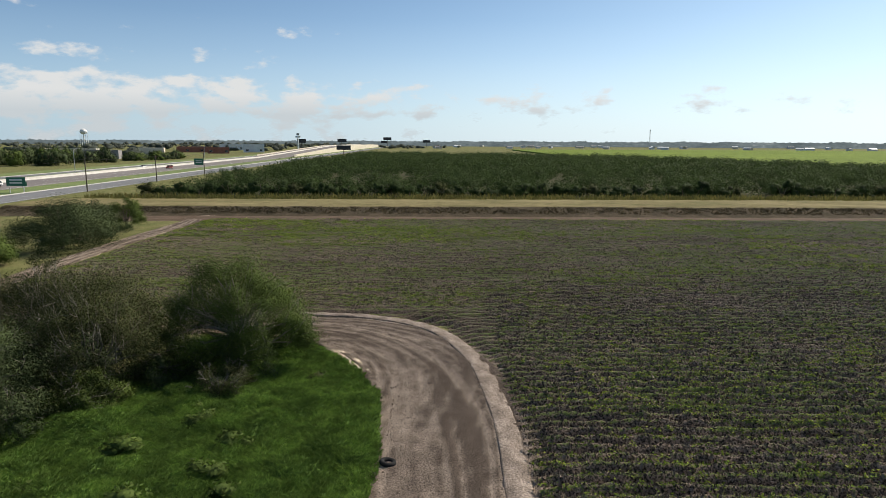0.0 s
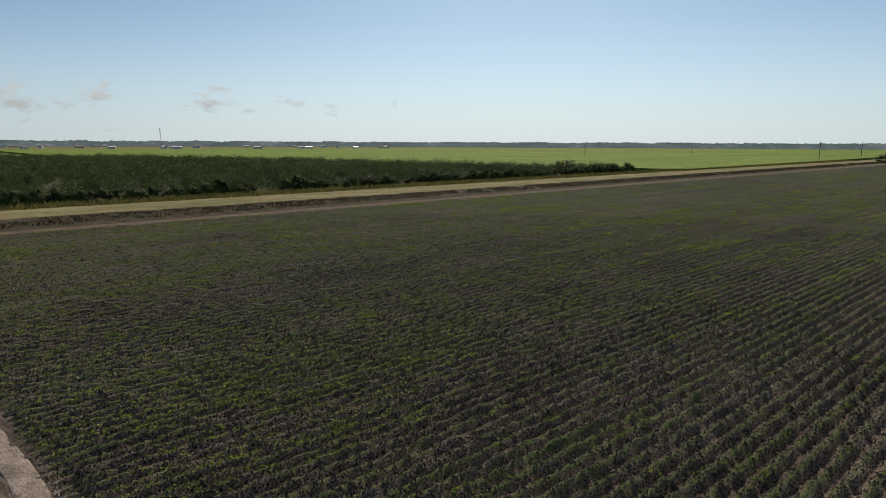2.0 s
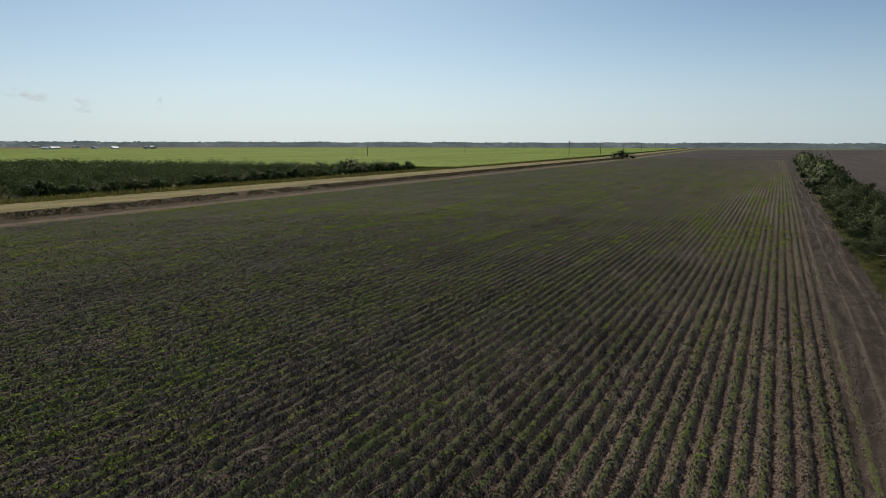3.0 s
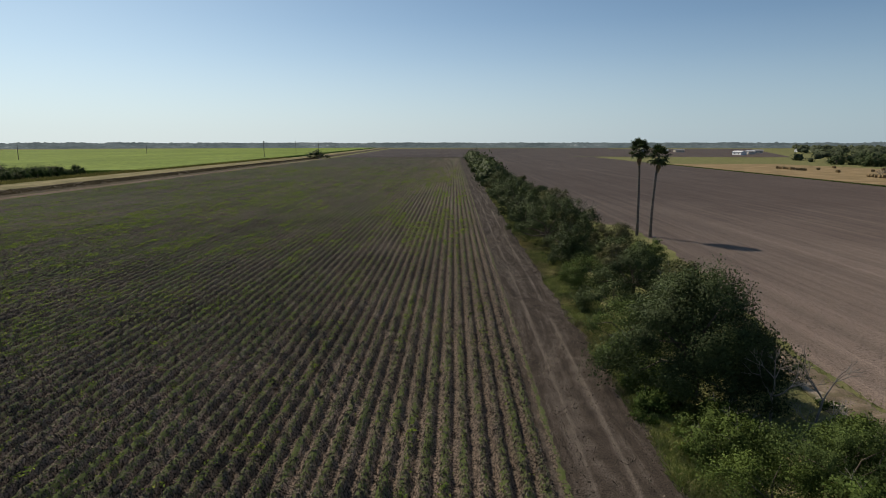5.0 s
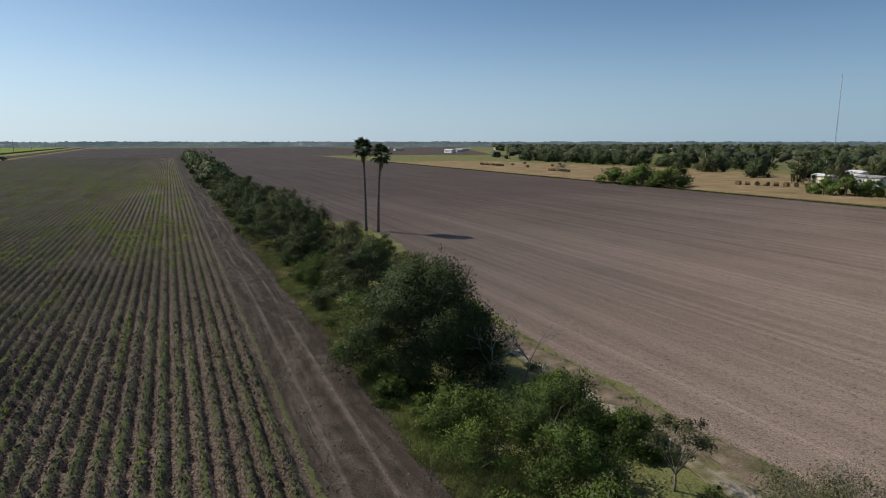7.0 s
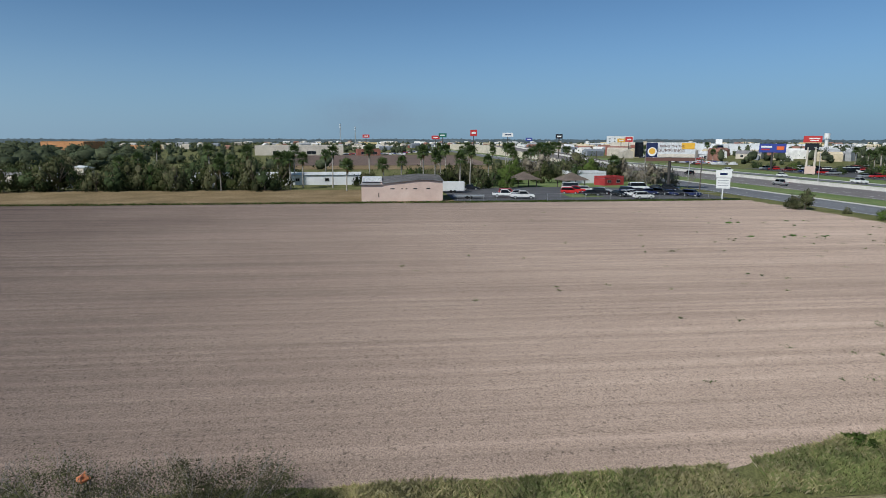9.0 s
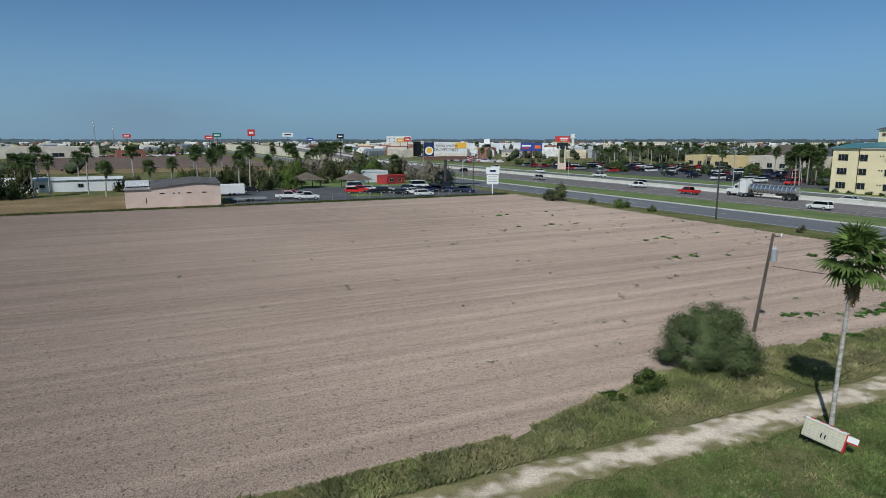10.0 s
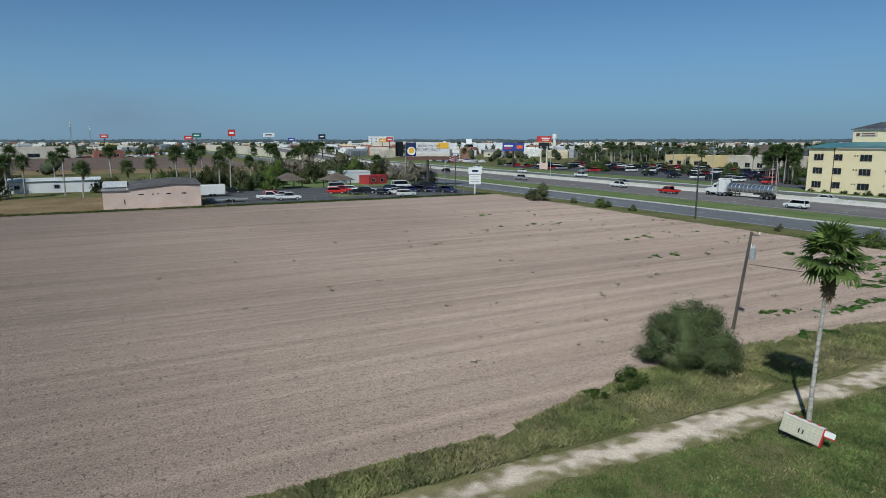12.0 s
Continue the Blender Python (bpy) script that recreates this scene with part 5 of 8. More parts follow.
dark_steel = paint("dark_steel", (0.05, 0.045, 0.04), 0.6)
rust_steel = paint("rust_brown_steel", (0.13, 0.06, 0.045), 0.7)
pink_stucco = surface("pink_stucco", [(0, (0.55, 0.41, 0.35)), (0.6, (0.64, 0.49, 0.42)), (1, (0.68, 0.54, 0.47))], 3.0, 0.06, 0.9, 0.1, fine_amount=0.12)
cream_stucco = surface("cream_stucco", [(0, (0.80, 0.68, 0.43)), (1, (0.86, 0.75, 0.49))], 4.0, 0.1, 0.9, 0.15)
yellow_stucco = surface("yellow_stucco", [(0, (0.60, 0.48, 0.25)), (1, (0.70, 0.57, 0.31))], 4.0, 0.1, 0.9, 0.15)
white_siding = surface("white_siding", [(0, (0.56, 0.58, 0.60)), (1, (0.72, 0.73, 0.74))], 4.0, 0.15, 0.7, 0.1, fine_amount=0.1)
beige_wall = surface("beige_wall", [(0, (0.56, 0.50, 0.42)), (1, (0.68, 0.62, 0.53))], 5.0, 0.2, 0.9, 0.1)
orange_brick = surface("orange_brick", [(0, (0.42, 0.20, 0.09)), (1, (0.55, 0.28, 0.13))], 4.0, 0.15, 0.9, 0.2)
red_brick = surface("red_brick", [(0, (0.26, 0.10, 0.075)), (1, (0.36, 0.15, 0.11))], 3.0, 0.15, 0.9, 0.2)
red_wall = surface("red_wall", [(0, (0.33, 0.035, 0.04)), (1, (0.45, 0.06, 0.06))], 3.0, 0.15, 0.8, 0.1)
teal_roof = surface("teal_metal_roof", [(0, (0.06, 0.17, 0.20)), (1, (0.09, 0.23, 0.26))], 3.0, 0.2, 0.5, 0.2, (1, 1, 1))
grey_roof = surface("grey_gravel_roof", [(0, (0.19, 0.185, 0.185)), (0.6, (0.27, 0.26, 0.26)), (1, (0.35, 0.335, 0.33))], 2.5, 0.2, 0.95, 0.3)
pale_roof = surface("pale_metal_roof", [(0, (0.55, 0.57, 0.58)), (1, (0.72, 0.73, 0.73))], 3.0, 0.3, 0.5, 0.1)
slate_roof = surface("dark_shingle_roof", [(0, (0.055, 0.06, 0.075)), (1, (0.10, 0.105, 0.12))], 2.0, 0.2, 0.9, 0.3)
brown_shingle = surface("brown_shingle", [(0, (0.11, 0.085, 0.07)), (1, (0.18, 0.145, 0.12))], 2.0, 0.2, 0.95, 0.4)
sign_green = paint("sign_green", (0.01, 0.13, 0.085), 0.5)
sign_blue = paint("sign_blue", (0.025, 0.05, 0.28), 0.5)
sign_red = paint("sign_red", (0.50, 0.03, 0.03), 0.5)
sign_yellow = paint("sign_yellow", (0.75, 0.42, 0.04), 0.5)
sign_cream = paint("sign_cream", (0.62, 0.58, 0.42), 0.6, 0.25)
orange_plastic = paint("orange_plastic", (0.75, 0.14, 0.03), 0.5)


def hy(x):
    """How far the highway drifts north at x."""
    return 0.024 * (x + 60.0)


def road_strip(name, y0, y1, x0, x1, z, material, label, category="road", thick=0.25, step=40.0):
    xs = np.arange(x0, x1 + 1, step)
    bm = bmesh.new()
    rows = []
    for x in xs:
        d = hy(x)
        zt = z(x) if callable(z) else z
        rows.append([bm.verts.new((x, y0 + d, zt - thick)), bm.verts.new((x, y0 + d, zt)), bm.verts.new((x, y1 + d, zt)), bm.verts.new((x, y1 + d, zt - thick))])
    for a, b in zip(rows, rows[1:]):
        for i in range(3):
            bm.faces.new((a[i], b[i], b[i + 1], a[i + 1]))
    bmesh.ops.recalc_face_normals(bm, faces=bm.faces)
    return tagged(part(name, bm, material), label, category, kind="structure")


def deck(x):
    """Height of the main lanes, which climb onto bridges far off at both ends."""
    w = np.interp(x, [-1400, -900, -600, -360, 520, 900, 1300, 1900], [0, 6.5, 7.0, 0, 0, 6.5, 6.5, 0])
    return 0.10 + float(w)


W0, E0 = -1400, 1900
road_strip("frontage_road", 93.0, 105.6, W0, E0, 0.06, asphalt, "grey asphalt frontage road with pale edges")
road_strip("kerb", 105.6, 106.3, W0, E0, 0.20, concrete, "pale concrete kerb along the frontage road", "kerb")
road_strip("median_grass", 106.3, 118.6, W0, E0, 0.03, mown_grass, "mown green grass between the roads", "grass")
road_strip("highway", 118.6, 138.2, W0, E0, deck, brown_asphalt, "wide brownish grey asphalt highway", "road", 0.4)
road_strip("highway", 139.1, 150.5, W0, E0, lambda x: deck(x) + 0.01, brown_asphalt, "opposite lanes of the asphalt highway", "road", 0.4)
road_strip("median_grass", 150.5, 153, W0, E0, 0.05, mown_grass, "mown green grass between the roads", "grass")
road_strip("frontage_road", 153, 159.6, W0, E0, 0.07, asphalt, "grey asphalt frontage road beyond the highway")
road_strip("kerb", 159.6, 160.5, W0, E0, 0.20, concrete, "pale concrete kerb beyond the highway", "kerb")
road_strip("roadside_grass", 160.5, 177, W0, E0, 0.04, mown_grass, "mown green roadside grass", "grass")
road_strip("roadside_grass", 86.5, 93.0, -140, E0, 0.02, land, "rough green roadside grass", "grass")

# concrete median barrier in cast lengths
bm = bmesh.new()
prof = [(-0.33, 0), (-0.33, 0.1), (-0.16, 0.38), (-0.09, 1.07), (0.09, 1.07), (0.16, 0.38), (0.33, 0.1), (0.33, 0)]
for x0, x1 in ((0, 9.94),):
    a = [bm.verts.new((x0, y, z)) for y, z in prof]
    b = [bm.verts.new((x1, y, z)) for y, z in prof]
    for i in range(len(prof) - 1):
        bm.faces.new((a[i], a[i + 1], b[i + 1], b[i]))
    bm.faces.new(a[::-1])
    bm.faces.new(b)
bmesh.ops.recalc_face_normals(bm, faces=bm.faces)
seg = mesh_of("barrier_length", bm)
seg.materials.append(concrete)
barrier = thing("median_barrier", "pale concrete median barrier in cast lengths", "barrier", kind="structure")
for k, x in enumerate(np.arange(-600, 1300, 10)):
    ob = part("barrier_length", seg, None, barrier)
    slope = math.degrees(math.atan2(deck(x + 10) - deck(x), 10))
    ob.matrix_basis = pose(x, 138.65 + hy(x), deck(x) - 0.02, 0, -slope, math.degrees(math.atan(0.024)))

# retaining walls of the bridges, in panels
for name_x0, x1, yw in ((-900, -380, 117.9), (560, 1500, 117.9), (560, 1500, 151.2)):
    wall = thing("retaining_wall", "cream concrete retaining wall of the highway bridge", "wall", kind="structure")
    for x in np.arange(name_x0, x1, 10.0):
        h = deck(x + 5) + 1.0
        part("wall_panel", box(x + 5, yw + hy(x), h / 2, 9.94, 0.5, h), cream_wall, wall)


# painted lines
def dashes(y, x0, x1, length, gap, width=0.14, z=None):
    vs, fs, n = [], [], 0
    for x in np.arange(x0, x1, length + gap):
        for k in (0,):
            yy0 = y + hy(x)
            zz0 = (deck(x) if z is None else z) + 0.006
            zz1 = (deck(x + length) if z is None else z) + 0.006
            y1 = y + hy(x + length)
            vs += [(x, yy0 - width / 2, zz0), (x + length, y1 - width / 2, zz1), (x + length, y1 + width / 2, zz1), (x, yy0 + width / 2, zz0)]
            fs.append((n, n + 1, n + 2, n + 3))
            n += 4
    return np.array(vs), np.array(fs)


lines = [dashes(y, -350, 520, 3.0, 9.0, 0.16) for y in (123.4, 127.1, 130.8)] + [dashes(y, -350, 520, 3.0, 9.0, 0.16) for y in (143.4, 147.0)]
lines += [dashes(y, -350, 520, 39.9, 0.1, 0.18) for y in (119.8, 136.9, 140.4, 149.6)]
lines += [dashes(99.3, -350, 520, 3.0, 9.0, 0.14, 0.06), dashes(93.7, -350, 520, 39.9, 0.1, 0.16, 0.06), dashes(105.1, -350, 520, 39.9, 0.1, 0.16, 0.06)]
stuff("lane_lines", *join_arrays(lines), line_paint, "white painted lane lines", "road marking")

# ---------- vehicles ----------
MESHES = {}


def shared(key, build, smooth=False):
    """One mesh a kind, built once."""
    if key not in MESHES:
        MESHES[key] = mesh_of(key[0], build(), smooth)
    return MESHES[key]


def side_prism(outline, width, bevel=0.06):
    """A side outline of (x, z), drawn across the width."""
    bm = bmesh.new()
    a = [bm.verts.new((x, -width / 2, z)) for x, z in outline]
    b = [bm.verts.new((x, width / 2, z)) for x, z in outline]
    n = len(a)
    bm.faces.new(a)
    bm.faces.new(b[::-1])
    for i in range(n):
        bm.faces.new((a[i], a[(i + 1) % n], b[(i + 1) % n], b[i]))
    bmesh.ops.recalc_face_normals(bm, faces=bm.faces)
    if bevel:
        bmesh.ops.bevel(bm, geom=list(bm.edges), offset=bevel, segments=2, affect="EDGES", clamp_overlap=True)
    return bm


def frustum(x0, x1, w0, z0, t0, t1, w1, z1):
    bm = bmesh.new()
    lo = [bm.verts.new(p) for p in ((x0, -w0 / 2, z0), (x1, -w0 / 2, z0), (x1, w0 / 2, z0), (x0, w0 / 2, z0))]
    hi = [bm.verts.new(p) for p in ((t0, -w1 / 2, z1), (t1, -w1 / 2, z1), (t1, w1 / 2, z1), (t0, w1 / 2, z1))]
    bm.faces.new(lo[::-1])
    bm.faces.new(hi)
    for i in range(4):
        bm.faces.new((lo[i], lo[(i + 1) % 4], hi[(i + 1) % 4], hi[i]))
    return bm


def facet(*corners):
    bm = bmesh.new()
    bm.faces.new([bm.verts.new(p) for p in corners])
    bmesh.ops.solidify(bm, geom=bm.faces[:], thickness=0.012)
    return bm


# length, width, lower outline, glasshouse, wheelbase ends, wheel radius
CARS = {
    "sedan": dict(l=4.8, w=1.82, o=[(-2.4, 0.35), (-2.36, 0.85), (-1.5, 0.98), (0.9, 0.96), (2.1, 0.78), (2.4, 0.6), (2.38, 0.3)], g=(-1.75, 1.25, 1.66, 0.94, -1.0, 0.45, 1.25, 1.42), wx=(-1.4, 1.42), r=0.33),
    "suv": dict(l=4.75, w=1.9, o=[(-2.37, 0.4), (-2.36, 1.05), (-2.2, 1.12), (1.0, 1.1), (2.15, 0.98), (2.37, 0.75), (2.35, 0.38)], g=(-2.28, 1.25, 1.76, 1.08, -1.95, 0.55, 1.4, 1.68), wx=(-1.4, 1.45), r=0.37),
    "pickup": dict(l=5.8, w=1.98, o=[(-2.9, 0.55), (-2.9, 1.18), (-0.75, 1.18), (1.35, 1.16), (2.7, 1.06), (2.9, 0.85), (2.88, 0.5)], g=(-0.95, 1.6, 1.84, 1.14, -0.75, 0.85, 1.5, 1.86), wx=(-1.75, 1.95), r=0.4),
    "van": dict(l=5.6, w=2.0, o=[(-2.8, 0.45), (-2.8, 1.2), (1.5, 1.2), (2.5, 1.1), (2.8, 0.8), (2.78, 0.42)], g=(-2.72, 2.1, 1.9, 1.16, -2.55, 1.35, 1.7, 2.1), wx=(-1.75, 1.75), r=0.37),
}


def make_car(kind, colour, colour_name, x, y, turn, label="", z=0.0, group=""):
    c = CARS[kind]
    name = {"sedan": "car", "suv": "sport_utility_car", "pickup": "pickup_truck", "van": "van"}[kind]
    text = {"sedan": "sedan", "suv": "sport utility car", "pickup": "pickup truck", "van": "passenger van"}[kind]
    t = thing(name, label or f"{colour_name} {text} standing on asphalt", "van" if kind == "van" else "pickup truck" if kind == "pickup" else "car", (x, y, z), turn, group)
    part("body", shared(("body", kind), lambda: side_prism(c["o"], c["w"], 0.07)), colour, t)
    g = c["g"]
    lo = [(g[0], -g[2] / 2, g[3]), (g[1], -g[2] / 2, g[3]), (g[1], g[2] / 2, g[3]), (g[0], g[2] / 2, g[3])]
    hi = [(g[4], -g[6] / 2, g[7]), (g[5], -g[6] / 2, g[7]), (g[5], g[6] / 2, g[7]), (g[4], g[6] / 2, g[7])]
    for i, nm in enumerate(("side_window", "windscreen", "side_window", "rear_window")):
        part(nm, shared((nm, kind, i), lambda: facet(lo[i], lo[(i + 1) % 4], hi[(i + 1) % 4], hi[i])), glass_dark, t, "dark tinted glass")
    part("roof", shared(("roof", kind), lambda: add_box(bmesh.new(), (g[4] + g[5]) / 2, 0, g[7] + 0.02, g[5] - g[4] + 0.08, g[6] + 0.06, 0.08, 0, 0.03)), colour, t)
    if "car park" not in group:
        for i in range(4):
            part("pillar", shared(("pillar", kind, i), lambda: rod(lo[i], hi[i], 0.05, 0.05, 4)), colour, t)
    if kind == "pickup":
        part("bed", shared(("bed", kind), lambda: box(-1.87, 0, 1.185, 1.75, 1.6, 0.03)), black_paint, t, "dark open truck bed")
    for wx in c["wx"]:
        for s in (-1, 1):
            tyre = part("tyre", shared(("tyre", kind), lambda: rod((0, -0.11, 0), (0, 0.11, 0), c["r"], c["r"], 14)), rubber, t)
            tyre.matrix_basis = pose(wx, s * (c["w"] / 2 - 0.1), c["r"])
            rim = part("rim", shared(("rim", kind), lambda: rod((0, -0.125, 0), (0, 0.125, 0), c["r"] * 0.62, c["r"] * 0.62, 10)), silver_paint, tyre)
    for s in (-1, 1):
        zf = c["o"][-2][1] + 0.02
        part("headlight", shared(("headlight", kind, s), lambda: box(c["l"] / 2 - 0.05, s * (c["w"] / 2 - 0.28), zf, 0.12, 0.36, 0.14)), lamp_clear, t)
        part("tail_light", shared(("tail_light", kind, s), lambda: box(-c["l"] / 2 + 0.04, s * (c["w"] / 2 - 0.2), c["o"][1][1] - 0.16, 0.12, 0.24, 0.24)), lamp_red, t)
    return t


PAINTS = [(white_paint, "white"), (black_paint, "black"), (silver_paint, "silver"), (grey_paint, "grey"), (red_paint, "red"), (navy_paint, "dark blue"), (dark_red_paint, "dark red"), (tan_paint, "tan")]

# the used-car lot by the pink building
sheet("car_lot", [(-141.5, 16.5), (-141.5, 84), (-172, 84), (-181, 60), (-181, 16.5)], 0.05, lot_asphalt, "dark asphalt car lot", "car lot")
sheet("car_lot_lawn", [(-181, 14), (-181, 60), (-172, 84), (-176, 90), (-230, 90), (-230, 10)], 0.045, mown_grass, "mown grass behind the car lot", "grass")
sheet("lot_strip", [(-158, 46), (-158, 54.5), (-148, 54.5), (-148, 46)], 0.07, mown_grass, "grass island in the car lot", "grass")
W, B, S, G, R, N, D, T = PAINTS
for kind, p, x, y, a in [("pickup", W, -149.6, 29.6, 80), ("pickup", W, -145.5, 33.2, 84), ("suv", R, -154.5, 31.5, 80), ("sedan", S, -153.5, 34.0, 78), ("sedan", B, -172.5, 24.6, 85),
                         ("van", W, -170.5, 53.0, 80), ("suv", R, -157.5, 48.5, 70), ("pickup", R, -160.0, 50.5, 75), ("sedan", B, -152.5, 52.5, 80), ("suv", B, -155.5, 56.0, 75), ("suv", W, -162.0, 54.0, 75), ("sedan", G, -161.0, 58.5, 60),
                         ("van", W, -168.5, 71.5, 85), ("suv", W, -142.9, 62.0, 92), ("sedan", B, -150.0, 58.5, 30), ("sedan", W, -151.0, 60.8, 30), ("sedan", G, -152.0, 63.0, 30), ("suv", N, -158.5, 64.5, 35), ("sedan", B, -157.0, 67.0, 35),
                         ("sedan", N, -155.0, 69.2, 35), ("suv", B, -153.2, 71.2, 35), ("sedan", N, -151.5, 73.0, 35), ("sedan", B, -149.8, 74.8, 35), ("suv", N, -148.0, 76.6, 35), ("suv", B, -165.5, 79.5, 50), ("sedan", B, -168, 76.5, 50)]:
    make_car(kind, p[0], p[1], x, y, a, z=0.05, group="cars on the lot")

# wire fence along the car lot
fence = thing("wire_fence", "thin galvanised wire fence along the car lot", "fence", (-140.6, 0, 0))
post_mesh = mesh_of("post", rod((0, 0, -0.3), (0, 0, 1.7), 0.03, 0.03, 6))
post_mesh.materials.append(grey_paint)
for y in np.arange(17, 83, 3.0):
    part("post", post_mesh, None, fence).matrix_basis = pose(0, y, 0)
for z in (0.5, 1.1, 1.66):
    part("rail" if z > 1.5 else "wire", rod((0, 17, z), (0, 80, z), 0.016 if z > 1.5 else 0.006, None, 5), grey_paint, fence)

# highway traffic
for kind, p, x, y, a in [("pickup", R, -118.0, 127.0, 181.4), ("suv", W, -80.5, 122.2, 181.4), ("pickup", W, -140.0, 130.8, 181.4), ("pickup", S, -182.0, 125.6, 181.4), ("suv", B, -240.0, 127, 181.4), ("sedan", W, -86.5, 142.0, 1.4),
                         ("sedan", B, -150.0, 141.6, 1.4), ("pickup", W, -187.0, 156.0, 1.4), ("sedan", W, -225.0, 156.0, 1.4), ("pickup", W, -262, 156.2, 1.4), ("suv", B, -282, 131, 181.4),
                         ("suv", W, 186, 128.0, 181.4), ("suv", S, 195, 145.0, 1.4), ("sedan", W, 322, 145.0, 1.4), ("suv", D, 312, 127.5, 181.4), ("sedan", W, 520, 145.0, 1.4)]:
    make_car(kind, p[0], p[1], x, y + hy(x), a, f"{p[1]} {'pickup truck' if kind == 'pickup' else 'car'} on the highway", z=deck(x) + 0.01 if y < 150 else 0.08, group="cars on the highway")


# tanker truck
def make_tanker(x, y, turn):
    t = thing("tanker_truck", "white tractor with a polished metal tank trailer", "truck", (x, y, deck(x) + 0.01), turn)
    part("hood", side_prism([(7.4, 0.7), (7.4, 1.9), (9.2, 1.75), (9.5, 1.5), (9.5, 0.6)], 2.1, 0.12), white_paint, t)
    part("cab", side_prism([(5.6, 0.7), (5.6, 3.0), (7.0, 3.0), (7.5, 2.0), (7.6, 0.7)], 2.4, 0.1), white_paint, t)
    part("sleeper", side_prism([(3.9, 0.8), (3.9, 3.9), (5.3, 3.9), (6.6, 3.05), (5.7, 0.8)], 2.4, 0.12), white_paint, t)
    part("windscreen", frustum(7.05, 7.56, 2.2, 2.02, 6.75, 7.04, 2.1, 2.95), glass_dark, t)
    for s in (-1, 1):
        part("side_window", box(6.5, s * 1.21, 2.4, 0.8, 0.04, 0.6), glass_dark, t)
        part("fuel_tank", rod((4.3, s * 1.0, 0.75), (5.8, s * 1.0, 0.75), 0.33, 0.33, 12), chrome, t)
        part("exhaust_stack", rod((5.5, s * 1.3, 1.0), (5.5, s * 1.3, 3.8), 0.07, 0.07, 8), chrome, t)
        part("mud_guard", box(8.6, s * 1.0, 1.08, 1.3, 0.4, 0.08), white_paint, t)
    part("chassis", box(4.3, 0, 0.75, 8.2, 0.9, 0.28), dark_steel, t)
    bm = rod((-9.0, 0, 2.25), (3.3, 0, 2.25), 1.02, 1.02, 24)
    tank = part("tank", bm, chrome, t, "polished ribbed metal tank")
    for k in range(12):
        u = -8.8 + k * 1.08
        part("rib", rod((u - 0.05, 0, 2.25), (u + 0.05, 0, 2.25), 1.07, 1.07, 24), galvanised, tank)
    part("walkway", box(-2.8, 0, 3.3, 9, 0.5, 0.06), galvanised, t)
    part("subframe", box(-6.3, 0, 1.08, 5.2, 1.0, 0.3), dark_steel, t)
    part("landing_leg", box(0.9, 0.7, 0.75, 0.14, 0.14, 1.1), dark_steel, t)
    part("landing_leg", box(0.9, -0.7, 0.75, 0.14, 0.14, 1.1), dark_steel, t)
    for wx in (8.6, 4.9, 3.6, -6.4, -7.8):
        for s in (-1, 1):
            ty = part("tyre", shared(("tyre", "truck"), lambda: rod((0, -0.28, 0), (0, 0.28, 0), 0.52, 0.52, 16)), rubber, t)
            ty.matrix_basis = pose(wx, s * 0.98, 0.52)
            part("rim", shared(("rim", "truck"), lambda: rod((0, -0.29, 0), (0, 0.29, 0), 0.3, 0.3, 12)), chrome, ty)


make_tanker(-102.5, 134.2 + hy(-102.5), 181.4)


# ---------- buildings ----------
def window_part(parent, along, z, w, h, face_y, frame=white_paint, pane=glass_dark, bars=1, turn=0, cx=0, cy=0):
    """A window on a wall whose face lies at face_y before the parent's turn; the frame carries pane and sill."""
    m = pose(cx, cy, 0, 0, 0, turn)
    bm = bmesh.new()
    us = [-w / 2 - 0.045, -w / 2 + 0.045] + [q for k in range(bars) for q in (-w / 2 + w * (k + 1) / (bars + 1) - 0.03, -w / 2 + w * (k + 1) / (bars + 1) + 0.03)] + [w / 2 - 0.045, w / 2 + 0.045]
    ws = (-h / 2 - 0.045, -h / 2 + 0.045, h / 2 - 0.045, h / 2 + 0.045)
    vs = [[bm.verts.new((along + u, face_y - 0.1, z + q)) for q in ws] for u in us]
    for i in range(len(us) - 1):
        for j in range(3):
            if i % 2 == 0 or j != 1:
                bm.faces.new((vs[i][j], vs[i + 1][j], vs[i + 1][j + 1], vs[i][j + 1]))
    bmesh.ops.solidify(bm, geom=bm.faces[:], thickness=-0.11)
    fr = part("window", bm, frame, parent)
    fr.matrix_basis = m
    part("pane", box(along, face_y - 0.012, z, w - 0.08, 0.03, h - 0.08), pane, fr)
    return fr


def hip_roof(w, d, z, rise, over=0.5):
    bm = bmesh.new()
    a, b = w / 2 + over, d / 2 + over
    k = min(a, b)
    lo = [bm.verts.new(p) for p in ((-a, -b, z), (a, -b, z), (a, b, z), (-a, b, z))]
    ridge = [bm.verts.new((-(a - k) - 0.01, 0 if a >= b else -(b - k), z + rise)), bm.verts.new(((a - k) + 0.01, 0 if a >= b else (b - k), z + rise))]
    if a >= b:
        for q in ((lo[0], lo[1], ridge[1], ridge[0]), (lo[1], lo[2], ridge[1]), (lo[2], lo[3], ridge[0], ridge[1]), (lo[3], lo[0], ridge[0])):
            bm.faces.new(q)
    else:
        for q in ((lo[0], lo[1], ridge[0]), (lo[1], lo[2], ridge[1], ridge[0]), (lo[2], lo[3], ridge[1]), (lo[3], lo[0], ridge[0], ridge[1])):
            bm.faces.new(q)
    bm.faces.new(lo[::-1])
    bmesh.ops.recalc_face_normals(bm, faces=bm.faces)
    return bm


